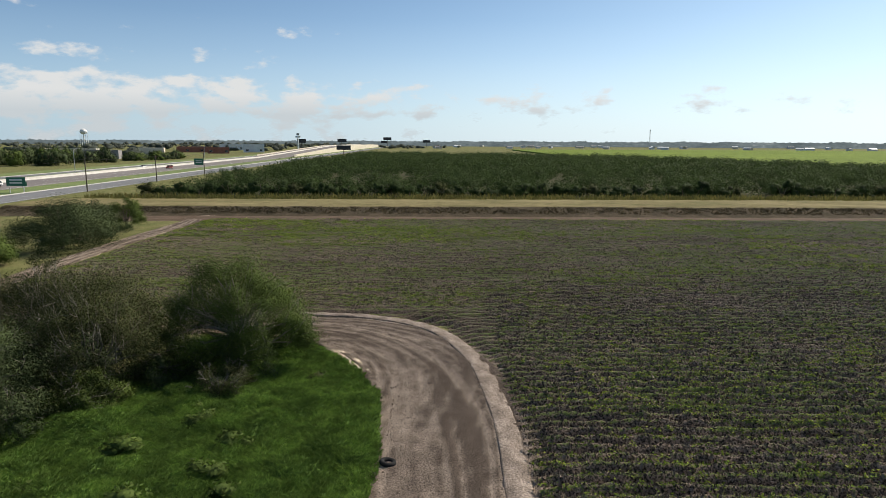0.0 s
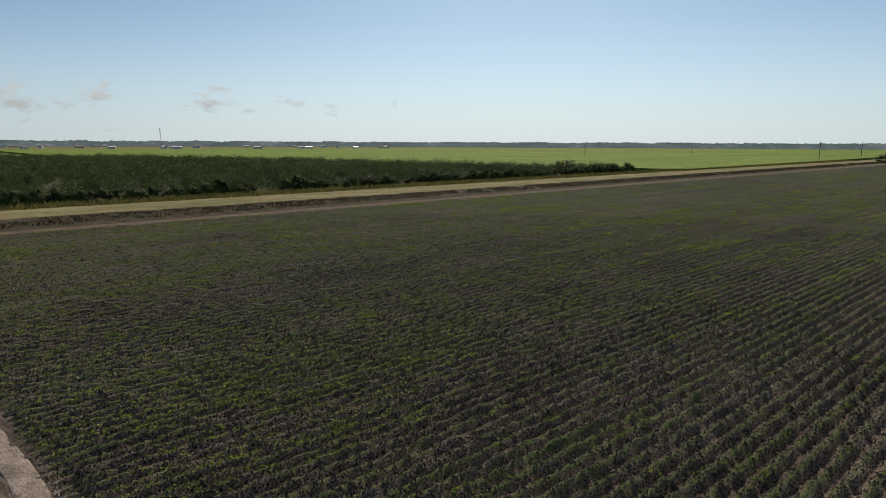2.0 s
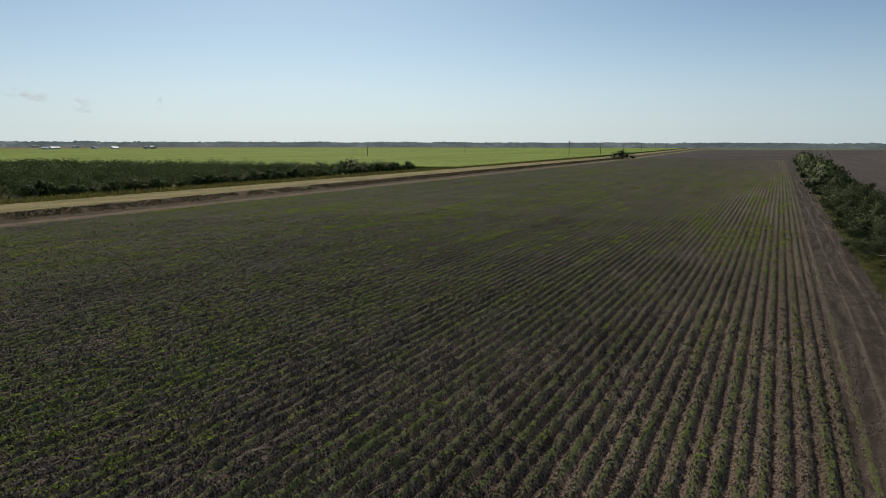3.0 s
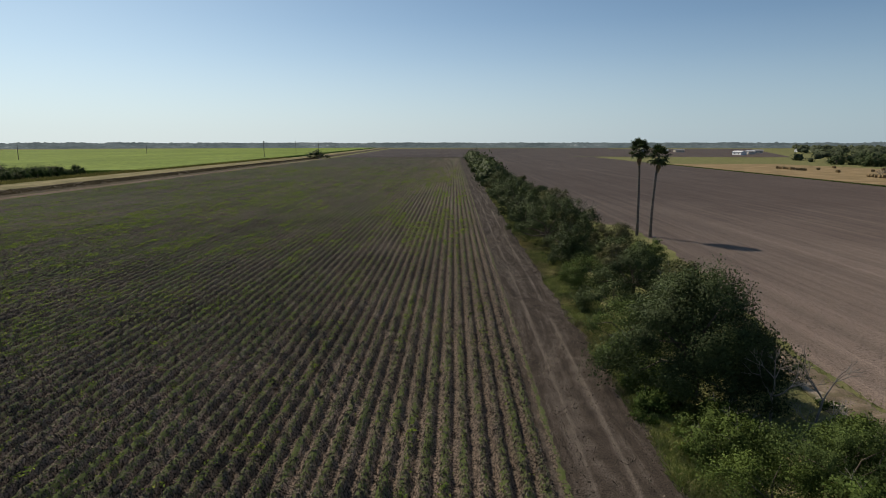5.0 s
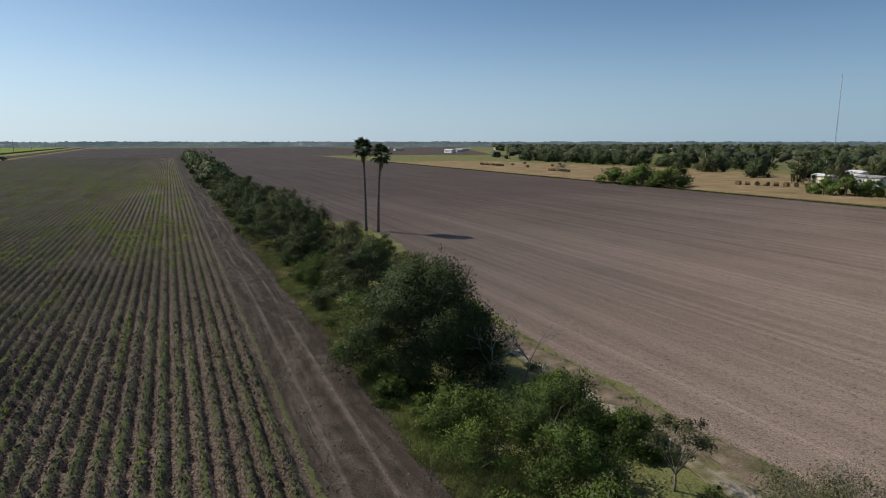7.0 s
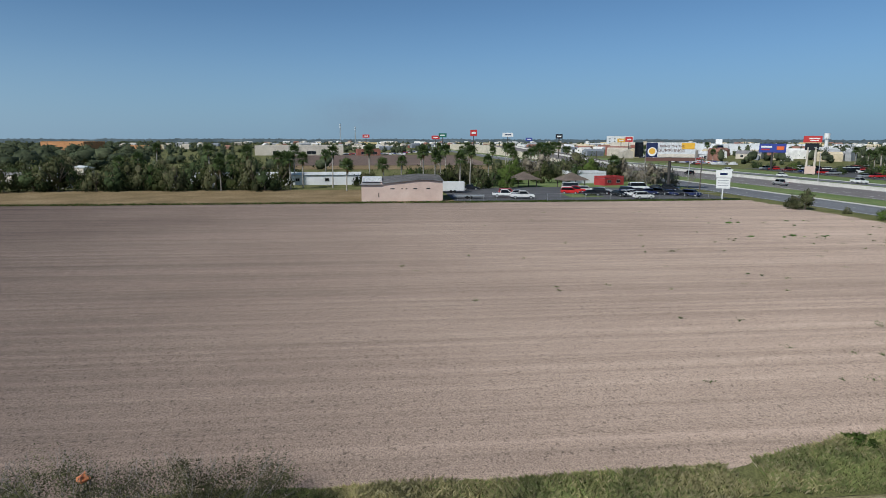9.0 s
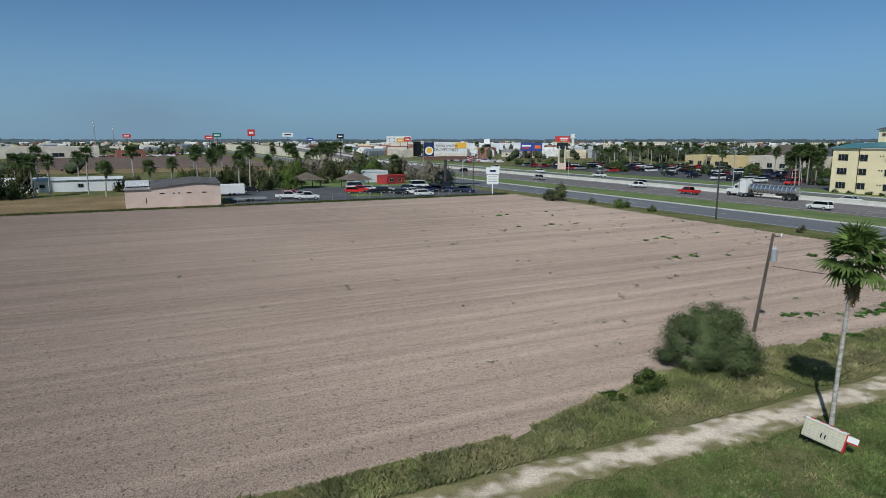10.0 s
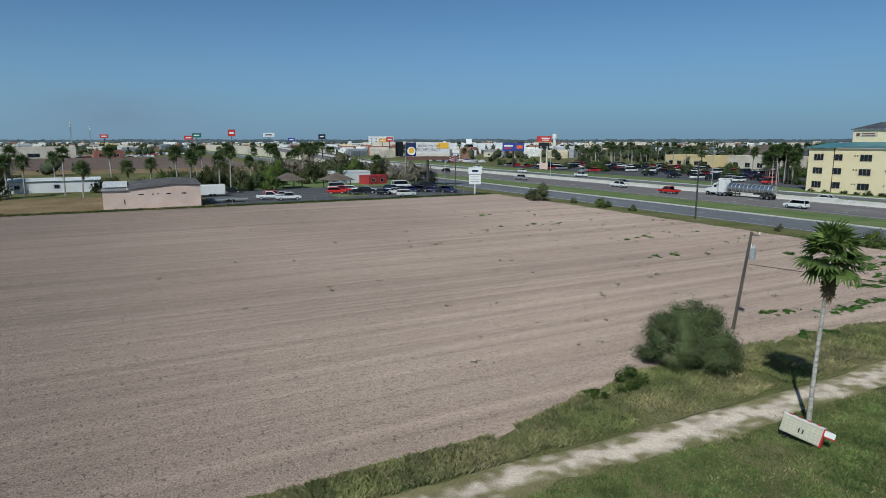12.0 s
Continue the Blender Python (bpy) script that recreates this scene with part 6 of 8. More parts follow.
def gable_roof(w, d, z, rise, over=0.4):
    """Ridge along x."""
    a, b = w / 2 + over, d / 2 + over
    bm = bmesh.new()
    p = [bm.verts.new(q) for q in ((-a, -b, z), (a, -b, z), (a, b, z), (-a, b, z), (-a, 0, z + rise), (a, 0, z + rise))]
    for q in ((0, 1, 5, 4), (2, 3, 4, 5), (0, 4, 3), (1, 2, 5), (3, 2, 1, 0)):
        bm.faces.new([p[i] for i in q])
    bmesh.ops.recalc_face_normals(bm, faces=bm.faces)
    return bm


def building(name, label, category, x, y, w, d, h, turn, wall, roof, kind="flat", rise=2.0, windows=(), group="", parapet=0.5, frame=white_paint):
    """A plain block with walls, roof and windows on its front (-y) face before turning."""
    t = thing(name, label, category, (x, y, 0), turn, group)
    part("wall", box(0, 0, h / 2 - 0.1, w, d, h + 0.2), wall, t)
    if kind == "flat":
        part("roof", box(0, 0, h + 0.06, w - 0.6, d - 0.6, 0.12), roof, t)
        for nm, q in (("parapet", (0, -d / 2 + 0.15, w, 0.3)), ("parapet", (0, d / 2 - 0.15, w, 0.3)), ("parapet", (-w / 2 + 0.15, 0, 0.3, d - 0.6)), ("parapet", (w / 2 - 0.15, 0, 0.3, d - 0.6))):
            part(nm, box(q[0], q[1], h + 0.1 + parapet / 2, q[2], q[3], parapet), wall, t)
    else:
        part("roof", hip_roof(w, d, h + 0.1, rise) if kind == "hip" else gable_roof(w, d, h + 0.1, rise), roof, t)
    for u, z, ww, hh in windows:
        window_part(t, u, z, ww, hh, -d / 2, frame)
    return t


# pink block building beside the field
t = thing("pink_building", "long low pink stucco building with a shallow grey roof", "building", (-147.5, 4.5, 0))
bm = bmesh.new()
pts = [(-9.2, 0), (9.3, 0), (9.3, 4.5), (4.5, 4.9), (-4.6, 4.0), (-4.6, 3.9), (-9.2, 3.7)]
lo = [bm.verts.new((5.4, y, z - (0.1 if z == 0 else 0))) for y, z in pts]
hi = [bm.verts.new((-7.5, y, z - (0.1 if z == 0 else 0))) for y, z in pts]
bm.faces.new(lo)
bm.faces.new(hi[::-1])
for i in range(len(pts)):
    bm.faces.new((lo[i], hi[i], hi[(i + 1) % len(pts)], lo[(i + 1) % len(pts)]))
bmesh.ops.recalc_face_normals(bm, faces=bm.faces)
part("wall", bm, pink_stucco, t)
bm = bmesh.new()
q = [bm.verts.new(p) for p in ((5.75, -4.6, 4.06), (5.75, 4.5, 4.98), (5.75, 9.6, 4.58), (-7.8, 9.6, 5.3), (-7.8, 4.5, 5.6), (-7.8, -4.6, 4.9))]
bm.faces.new((q[0], q[1], q[4], q[5]))
bm.faces.new((q[1], q[2], q[3], q[4]))
bmesh.ops.solidify(bm, geom=bm.faces[:], thickness=0.12)
part("roof", bm, grey_roof, t)
part("annex_roof", box(-1, -7.0, 3.82, 13.4, 4.9, 0.14), grey_roof, t)
part("skylight_roof", box(-3.4, -6.9, 4.6, 6.5, 4.6, 0.9), pale_roof, t, "pale metal raised roof")
for yy0, ww in ((-2.2, 1.0), (0.0, 0.35), (1.0, 0.35), (3.0, 0.9), (6.0, 0.9)):
    part("slot_window", box(5.41, yy0, 2.9, 0.06, ww, 0.22), glass_dark, t)
part("door", box(5.41, -5.3, 1.5, 0.06, 0.2, 1.0), dark_steel, t)

# medical building
t = thing("clinic_building", "three-storey cream stucco clinic with teal hip roofs", "building", (-96.0, 176.5, 0), 1.4)
part("wall", box(9.0, 0, 5.9, 40, 18, 12.0), cream_stucco, t)
part("corner_wall", box(-9.0, -0.6, 5.85, 6.4, 18.2, 11.9), cream_stucco, t)
bm = hip_roof(40, 18, 12.0, 1.8, 0.7)
bmesh.ops.translate(bm, verts=bm.verts, vec=(9.0, 0, 0))
part("roof", bm, teal_roof, t)
bm = hip_roof(6.4, 18.2, 11.8, 1.3, 0.7)
bmesh.ops.translate(bm, verts=bm.verts, vec=(-9.0, -0.6, 0))
part("corner_roof", bm, teal_roof, t)
part("eaves_trim", box(9.0, 0, 11.85, 41.0, 19.0, 0.35), white_paint, t)
tower = part("tower", box(0.8, 2.0, 13.9, 12, 9, 5.2), cream_stucco, t)
bm = hip_roof(12, 9, 16.6, 1.9, 0.6)
bmesh.ops.translate(bm, verts=bm.verts, vec=(0.8, 2.0, 0))
part("tower_roof", bm, slate_roof, tower)
part("tower_trim", box(0.8, 2.0, 16.55, 12.9, 9.9, 0.25), white_paint, tower)
sign = part("wall_sign", box(-1.8, -2.53, 15.2, 5.4, 0.06, 1.2), beige_wall, t)
part("sign_mark", box(-3.9, -2.58, 15.2, 0.8, 0.05, 0.8), rust_steel, sign)
for k in (0.25, -0.3):
    part("sign_bar", box(-1.3, -2.58, 15.2 + k, 3.2, 0.05, 0.24), rust_steel, sign)
for z in (2.0, 5.7, 9.3):
    for u in (-5.0, 2.2, 9.8, 17.4, 25.0):
        window_part(t, u, z, 2.9, 1.7, -9.0, beige_wall, bars=2)
    window_part(t, -9.4, z, 2.6, 1.7, -9.7, beige_wall, bars=2)
    for u in (-0.6, 0.1, 7.0, 7.7):
        part("vent_window", box(u, -9.02, z + 0.5, 0.3, 0.08, 0.35), dark_steel, t)
part("downpipe", box(-5.9, -9.1, 5.9, 0.35, 0.25, 11.6), dark_steel, t)

# long low white storage building and trailers
building("storage_building", "long low white metal storage building", "building", -200.5, -32, 50, 8, 3.0, 90, white_siding, pale_roof, "gable", 0.7, [(u, 1.6, 1.2, 0.9) for u in (-14, -4, 6, 15)])
building("mobile_home", "white mobile home among trees", "building", -190, -56, 12, 4, 2.8, 80, white_siding, pale_roof, "gable", 0.6, [(-3, 1.6, 1.2, 0.9), (3, 1.6, 1.2, 0.9)])
building("mobile_home", "white mobile home among trees", "building", -192, -96, 12, 4, 2.8, 70, white_siding, pale_roof, "gable", 0.6, [(-3, 1.6, 1.2, 0.9), (3, 1.6, 1.2, 0.9)])
for k, (x, y, a) in enumerate([(-200, -140, 60), (-206, -128, 70), (-212, -116, 75), (-236, -152, 60), (-243, -140, 65), (-250, -128, 70), (-262, -118, 40)]):
    building("mobile_home", "pale mobile home beside the pasture", "building", x, y, 11, 4, 2.7, a, white_siding if k % 2 else beige_wall, grey_roof if k % 3 else pale_roof, "gable", 0.7, [(-3, 1.6, 1.2, 0.9), (3, 1.6, 1.2, 0.9)], "mobile homes")
t = thing("cargo_trailer", "white enclosed cargo trailer on the car lot", "trailer", (-164.5, 18.6, 0.05), 90)
part("body", box(0, 0, 1.7, 6.2, 2.4, 2.4, 0, 0.08), white_paint, t)
for wx in (-0.5, 0.5):
    for s in (-1, 1):
        ty = part("tyre", shared(("tyre", "suv"), lambda: bmesh.new()), rubber, t)
        ty.matrix_basis = pose(wx, s * 1.1, 0.37)
part("drawbar", box(3.6, 0, 0.5, 1.4, 0.12, 0.12), dark_steel, t)
t = thing("flat_trailer", "low grey flatbed trailer on the car lot", "trailer", (-147.5, 20.5, 0.05), 92)
part("deck", box(0, 0, 0.62, 7.5, 2.1, 0.14), galvanised, t)
for s in (-1, 1):
    part("side_rail", box(0, s * 1.02, 0.9, 7.5, 0.05, 0.06), galvanised, t)
    for wx in (-0.45, 0.45):
        ty = part("tyre", MESHES[("tyre", "suv")], rubber, t)
        ty.matrix_basis = pose(wx, s * 1.12, 0.37)

# open huts and the red office of the car lot
for x, y in ((-183, 42), (-178, 55)):
    t = thing("open_hut", "open hut with a dark thatched hip roof", "hut", (x, y, 0), 10, "open huts")
    part("roof", hip_roof(6.5, 6.5, 2.4, 2.2, 0.8), brown_shingle, t)
    for a in (-1, 1):
        for b in (-1, 1):
            part("post", box(a * 2.9, b * 2.9, 1.2, 0.22, 0.22, 2.6), pole_wood, t)
building("lot_office", "low red office with a pale flat roof", "building", -189, 70.5, 7.5, 5, 2.2, 110, red_wall, pale_roof, "flat", windows=[(-2, 1.3, 1.4, 0.9), (1.5, 1.3, 1.4, 0.9)])
building("shop", "low white shop with a grey roof", "building", -200, 66, 12, 8, 3.2, 95, white_siding, grey_roof, "flat", windows=[(-3, 1.6, 2, 1.2), (3, 1.6, 2, 1.2)])

# big stores beyond the brown field
t = building("store_building", "wide beige big-box store", "building", -590, -75, 76, 55, 7.5, 97, beige_wall, pale_roof, "flat", parapet=0.8, windows=[(-20, 2.2, 6, 3), (10, 2.2, 8, 3)])
building("store_building", "low dark red store front", "building", -560, -12, 20, 18, 5, 97, red_brick, grey_roof, "flat", windows=[(-5, 2, 4, 2.2), (5, 2, 4, 2.2)])
t = building("school_building", "long orange brick building with flat roofs", "building", -745, -345, 58, 30, 10.5, 70, orange_brick, beige_wall, "flat", windows=[(u, 4, 3, 3) for u in (-22, -12, -2, 8, 18)])
building("school_building", "low orange brick wing", "building", -735, -265, 30, 20, 6.5, 70, orange_brick, beige_wall, "flat", windows=[(-8, 3, 3, 2), (4, 3, 3, 2)])

# shops and houses of the town
r = np.random.default_rng(200)
TOWN = [(beige_wall, grey_roof, "beige"), (white_siding, pale_roof, "white"), (red_brick, grey_roof, "red brick"), (yellow_stucco, pale_roof, "yellow stucco"), (white_siding, slate_roof, "white")]
placed = 0
for i in range(400):
    if placed >= 95:
        break
    a = radians(r.uniform(-100, 2))          # heading west of north
    dist = r.uniform(430, 1500)
    x, y = math.sin(a) * dist, math.cos(a) * dist
    if 60 < y < 205 or y < -60 or (-565 < x < -330 and y < 75) or (x > -330 and y < 260):
        continue
    placed += 1
    w, rf, nm = TOWN[i % 5]
    big = dist > 500 and r.random() < 0.4
    bw, bd, bh = (r.uniform(25, 60), r.uniform(18, 35), r.uniform(6, 10)) if big else (r.uniform(11, 18), r.uniform(9, 13), r.uniform(3, 4.5))
    building("store_building" if big else "house", f"{nm} {'store with a flat roof' if big else 'house'} far off in the town", "building" if big else "house", x, y, bw, bd, bh, math.degrees(a) * -1 + 0 + r.uniform(-25, 25), w, rf,
             "flat" if big else "gable", 2.2, [(-bw * 0.25, 1.8, 2, 1.5), (bw * 0.2, 1.8, 2, 1.5)], "town buildings")
building("hotel", "tall white hotel block", "building", -1010, 392, 42, 20, 19, 70, white_siding, pale_roof, "flat", windows=[(u, z, 2.2, 1.6) for u in (-16, -8, 0, 8, 16) for z in (3, 7, 11, 15)])
t = building("shopping_mall", "white shopping mall with a gabled entrance", "building", -575, 330, 130, 40, 9.5, 62, white_siding, pale_roof, "flat", windows=[(u, 2.2, 7, 3) for u in (-50, -30, 30, 50)])
bm = gable_roof(5, 16, 9.5, 5.0, 0.3)
bmesh.ops.rotate(bm, verts=bm.verts, matrix=Matrix.Rotation(PI, 3, "Z"))
bmesh.ops.translate(bm, verts=bm.verts, vec=(-8, -20, 0))
part("entrance_gable", bm, white_paint, t)
part("entrance", box(-8, -20.5, 4.8, 16, 4, 9.6), white_siding, t)
part("entrance_sign", box(-8, -22.6, 6.5, 8, 0.2, 4), navy_paint, t)

# yellow shops across the highway and their car park
sheet("car_park", [(-292, 177), (-112, 173), (-118, 256), (-292, 262)], 0.05, lot_asphalt, "dark asphalt car park with rows of cars", "car park")
building("shop_row", "yellow stucco shop row", "building", -236, 272, 34, 16, 5.2, -4, yellow_stucco, pale_roof, "flat", windows=[(u, 1.8, 3, 2.2) for u in (-12, -6, 0, 6, 12)])
building("shop_row", "beige shop row with a red fascia", "building", -194, 276, 42, 18, 5.6, -4, beige_wall, pale_roof, "flat", windows=[(u, 1.8, 3, 2.2) for u in (-16, -9, -2, 5, 12)])
building("shop_row", "yellow stucco shop row behind palms", "building", -146, 268, 46, 18, 6.4, -4, yellow_stucco, pale_roof, "flat", windows=[(u, 1.8, 3, 2.2) for u in (-18, -10, -2, 6, 14)])
building("church_hall", "red brick hall with steep dark shingle roofs", "building", -215, 300, 24, 18, 5.0, -25, red_brick, brown_shingle, "gable", 6.0, [(-6, 3, 2, 3), (6, 3, 2, 3)])
building("church_hall", "red brick hall with steep dark shingle roofs", "building", -186, 302, 22, 18, 5.0, 20, red_brick, slate_roof, "gable", 5.0, [(-6, 3, 2, 3), (6, 3, 2, 3)])
k = 0
for row, (y0, x0, x1) in enumerate([(181, -286, -128), (197, -280, -124), (203, -280, -130), (219, -270, -130), (226, -285, -126), (244, -280, -128)]):
    for x in np.arange(x0, x1, 5.6):
        k += 1
        if r.random() < 0.42:
            continue
        kind = ("sedan", "suv", "pickup", "sedan", "suv", "van")[int(r.integers(0, 6)) if r.random() < 0.9 else 5]
        p = PAINTS[int(r.choice([0, 0, 0, 1, 1, 2, 3, 4, 5, 6]))]
        make_car(kind, p[0], p[1], x + r.uniform(-0.4, 0.4), y0 + r.uniform(-0.4, 0.4), 90 if row % 2 else 270, f"{p[1]} {kind if kind != 'suv' else 'sport utility car'} parked in the car park", 0.05, "cars in the car park")

# ---------- poles, lamps, signs ----------
def utility_pole(x, y, h, lean=(0, 0), turn=0, label="dark weathered wooden utility pole", cross=True, r0=0.16, steel=None):
    t = thing("utility_pole", label, "utility pole", (x, y, 0), turn, "utility poles")
    top = (lean[0], lean[1], h)
    part("pole", rod((0, 0, -0.3), top, r0, r0 * 0.7, 10), steel or pole_wood, t)
    if cross:
        part("crossarm", box(lean[0], lean[1], h - 0.5, 2.0, 0.1, 0.12), pole_wood, t)
        for u in (-0.85, -0.3, 0.85):
            part("insulator", rod((lean[0] + u, lean[1], h - 0.44), (lean[0] + u, lean[1], h - 0.24), 0.05, 0.03, 6), grey_paint, t)
    return t


for x, y, h in ((-78, 89.9, 10.3), (-161.5, 85.8, 9.6), (170, 97.2, 9.2), (214, 98.2, 9.0), (262, 100, 9.0), (-240, 84, 9.5)):
    utility_pole(x, y, h, label="dark steel pole beside the road" if x == -78 else "dark weathered wooden utility pole", cross=False, r0=0.17, steel=dark_steel if x == -78 else None)
for y in (-560, -700, -850, -1010, -1180, -1360, -1540):
    utility_pole(150 + levee_shift(y) + 16, y, 15.5, label="tall wooden power pole along the cane field", r0=0.28)
for y, x in ((-470, 330), (-700, 345)):
    utility_pole(x, y, 13, label="tall wooden power pole in the cane field", r0=0.25)


def cable(name, a, b, sag, label, rad=0.02):
    a, b = np.array(a, float), np.array(b, float)
    pts = [a + (b - a) * t - np.array([0, 0, sag * 4 * t * (1 - t)]) for t in np.linspace(0, 1, 13)]
    t = (b - a) / np.linalg.norm(b - a)
    u = np.cross(t, (0, 0, 1))
    u /= np.linalg.norm(u)
    w = np.cross(t, u)
    ring = [rad * (math.cos(k) * u + math.sin(k) * w) for k in np.arange(5) * 2 * PI / 4]
    v, f = grid_arrays(*(np.array([[p[i] + o[i] for o in ring] for p in pts]) for i in range(3)))
    return tagged(part(name, raw_mesh(name, v, f), rubber), label, "cable")


cable("overhead_cable", (170, 97.2, 8.9), (214, 98.2, 8.7), 0.5, "thin dark overhead cable", 0.03)
cable("overhead_cable", (214, 98.2, 8.7), (262, 100, 8.7), 0.5, "thin dark overhead cable", 0.03)
cable("overhead_cable", (170, 97.2, 8.9), (110, 95.5, 8.7), 0.6, "thin dark overhead cable", 0.03)

# leaning pole with a transformer by the bush
t = utility_pole(-30.12, 39.46, 7.4, (0.5, 0.55), 0, "leaning weathered wooden utility pole with a transformer", False, 0.135)
can = part("transformer", rod((0.55, 0.72, 5.35), (0.55, 0.72, 6.2), 0.24, 0.24, 14), grey_paint, t, "pale grey transformer can")
part("lid", rod((0.55, 0.72, 6.2), (0.55, 0.72, 6.28), 0.26, 0.18, 14), grey_paint, can)
for u in (-0.1, 0.1):
    part("bushing", rod((0.55 + u, 0.72, 6.26), (0.55 + u, 0.72, 6.5), 0.04, 0.02, 6), white_paint, can)
part("bracket", box(0.47, 0.55, 5.8, 0.3, 0.2, 0.08), galvanised, t)
part("top_arm", box(0.7, 0.65, 7.2, 0.7, 0.08, 0.08, 30), pole_wood, t)
part("pin_insulator", rod((0.95, 0.8, 7.22), (0.95, 0.8, 7.45), 0.06, 0.04, 6), white_paint, t)
cable("service_cable", (-29.6, 40.15, 5.0), (-2, 57, 5.4), 0.6, "thin dark service cable from the leaning pole", 0.018)


def street_lamp(x, y, h, turn=90, double=False, z=0.0):
    t = thing("street_lamp", "tall galvanised highway lamp" + (" with two arms" if double else ""), "street lamp", (x, y, z), turn, "highway lamps")
    part("pole", rod((0, 0, -0.3), (0, 0, h), 0.13, 0.08, 10), galvanised, t)
    for s in ((-1, 1) if double else (1,)):
        part("arm", rod((0, 0, h - 0.4), (s * 2.4, 0, h + 0.5), 0.06, 0.04, 6), galvanised, t)
        part("lamp_head", box(s * 2.7, 0, h + 0.48, 0.9, 0.32, 0.16, 0, 0.04), grey_paint, t)


street_lamp(-183, 138.7 + hy(-183), 11, 0, True, 0.1)
street_lamp(-114.7, 138.7 + hy(-114), 10.4, 0, True, 0.1)
street_lamp(-262, 138.7 + hy(-262), 11, 0, True, 0.1)
street_lamp(271, 151.5 + hy(271), 10, 0)
street_lamp(-206, 108.5 + hy(-206), 10, 90)
street_lamp(430, 151.5 + hy(430), 10, 0)


def text_mesh(words, size):
    c = bpy.data.curves.new("lettering", "FONT")
    c.body, c.size, c.extrude, c.align_x, c.align_y, c.resolution_u = words, size, 0.01, "CENTER", "CENTER", 2
    ob = bpy.data.objects.new("lettering", c)
    me = bpy.data.meshes.new_from_object(ob)
    bpy.data.objects.remove(ob)
    return me


def billboard(x, y, turn, bottom, w, h, label, face, extra=(), post=dark_steel, r0=0.45, apron=True, back=True):
    """A one-post billboard that faces -y before its turn."""
    t = thing("billboard", label, "billboard", (x, y, 0), turn)
    part("post", rod((0, 0.4, -0.3), (0, 0.4, bottom + 0.4), r0, r0 * 0.9, 12), post, t)
    part("truss", box(0, 0.4, bottom + 0.2, w * 0.95, 0.35, 0.5), post, t)
    panel = part("panel", box(0, -0.1, bottom + h / 2, w, 0.3, h, 0, 0.03), face, t)
    if back:
        part("back_panel", box(0, 0.9, bottom + h / 2, w, 0.2, h), black_paint, t)
    if apron:
        part("apron", box(0, -0.2, bottom - 0.55, w, 0.35, 0.95), rust_steel, t)
    for name, u, z, bw, bh, m in extra:
        part(name, box(u, -0.27, bottom + z, bw, 0.05, bh), m, panel)
    return t, panel


t, panel = billboard(-171.3, 81.5, 64, 9.0, 13.2, 4.2, "lit-up food billboard on a dark post", pale_roof,
                     [("dark_field", -5.0, 2.1, 3.1, 4.1, navy_paint), ("orange_shape", 4.6, 3.2, 3.4, 1.7, sign_yellow), ("brown_strip", 1.6, 0.5, 9.8, 0.9, beige_wall)])
for words, z, s in (("BRING ON THE", 3.1, 0.95), ("DUMPLINGS", 1.9, 1.35)):
    ob = part("lettering", text_mesh(words, s), rust_steel, panel)
    ob.matrix_basis = pose(0.4 if z > 3 else 0.2, -0.30, 9.0 + z, 90, 0, 0)
bm = rod((-4.9, -0.28, 10.6), (-4.9, -0.36, 10.6), 1.25, 1.25, 20)
bowl = part("bowl", bm, white_paint, panel, "white bowl picture")
part("food", rod((-4.9, -0.36, 10.75), (-4.9, -0.40, 10.75), 0.85, 0.85, 16), sign_yellow, bowl)
part("side_panel", box(-8.6, 1.2, 11.1, 3.4, 0.3, 4.2, 55), black_paint, t)
billboard(-272, 178, 57, 8.2, 11.0, 4.0, "blue roadside billboard on a dark post", sign_blue, [("bar", -2.5, 2.6, 4.5, 0.8, white_paint), ("bar", -2.8, 1.4, 3.6, 0.6, sign_red), ("bar", 3.2, 2.0, 3.0, 1.6, orange_plastic)], apron=False)
billboard(581, 92, 95, 6.0, 13, 4.0, "dark roadside billboard seen from behind", black_paint, apron=False)
billboard(1330, 118, 90, 16, 17, 6.0, "distant dark billboard on a tall post", black_paint, apron=False)
for x, y, b, w in ((1180, 190, 12, 16), (1290, 205, 12, 14), (1500, 40, 11, 18), (1700, 160, 9, 16), (1000, 225, 11, 14)):
    billboard(x, y, 90, b, w, 6, "distant dark billboard along the highway", black_paint, apron=False)

# pylon signs
t = thing("pylon_sign", "tall twin-post sign with red and black panels", "sign", (-240, 174, 0), 55)
for s in (-1, 1):
    part("post", rod((s * 1.4, 0, -0.2), (s * 1.4, 0, 11), 0.4, 0.4, 12), beige_wall, t)
top = part("upper_panel", box(0, 0, 14.2, 6.6, 0.8, 2.6, 0, 0.05), sign_red, t)
part("bar", box(0.6, -0.42, 14.5, 3.8, 0.06, 0.5), white_paint, top)
part("bar", box(0.6, -0.42, 13.7, 3.0, 0.06, 0.4), white_paint, top)
part("lower_panel", box(0, 0, 11.2, 5.0, 0.7, 2.8, 0, 0.05), black_paint, t)
part("base_panel", box(0, -0.3, 1.8, 3.8, 0.9, 3.0), pink_stucco, t)
t = thing("lot_sign", "white two-panel car lot sign on a post", "sign", (-139, 79.5, 0), 60)
part("post", rod((0, 0, -0.2), (0, 0, 3.0), 0.16, 0.16, 8), white_paint, t)
up = part("upper_panel", box(0, 0, 6.1, 3.4, 0.35, 1.7, 0, 0.03), white_paint, t)
part("car_mark", box(0, -0.19, 6.1, 1.6, 0.04, 0.5), navy_paint, up)
dn = part("lower_panel", box(0, 0, 3.9, 3.0, 0.35, 2.4, 0, 0.03), white_paint, t)
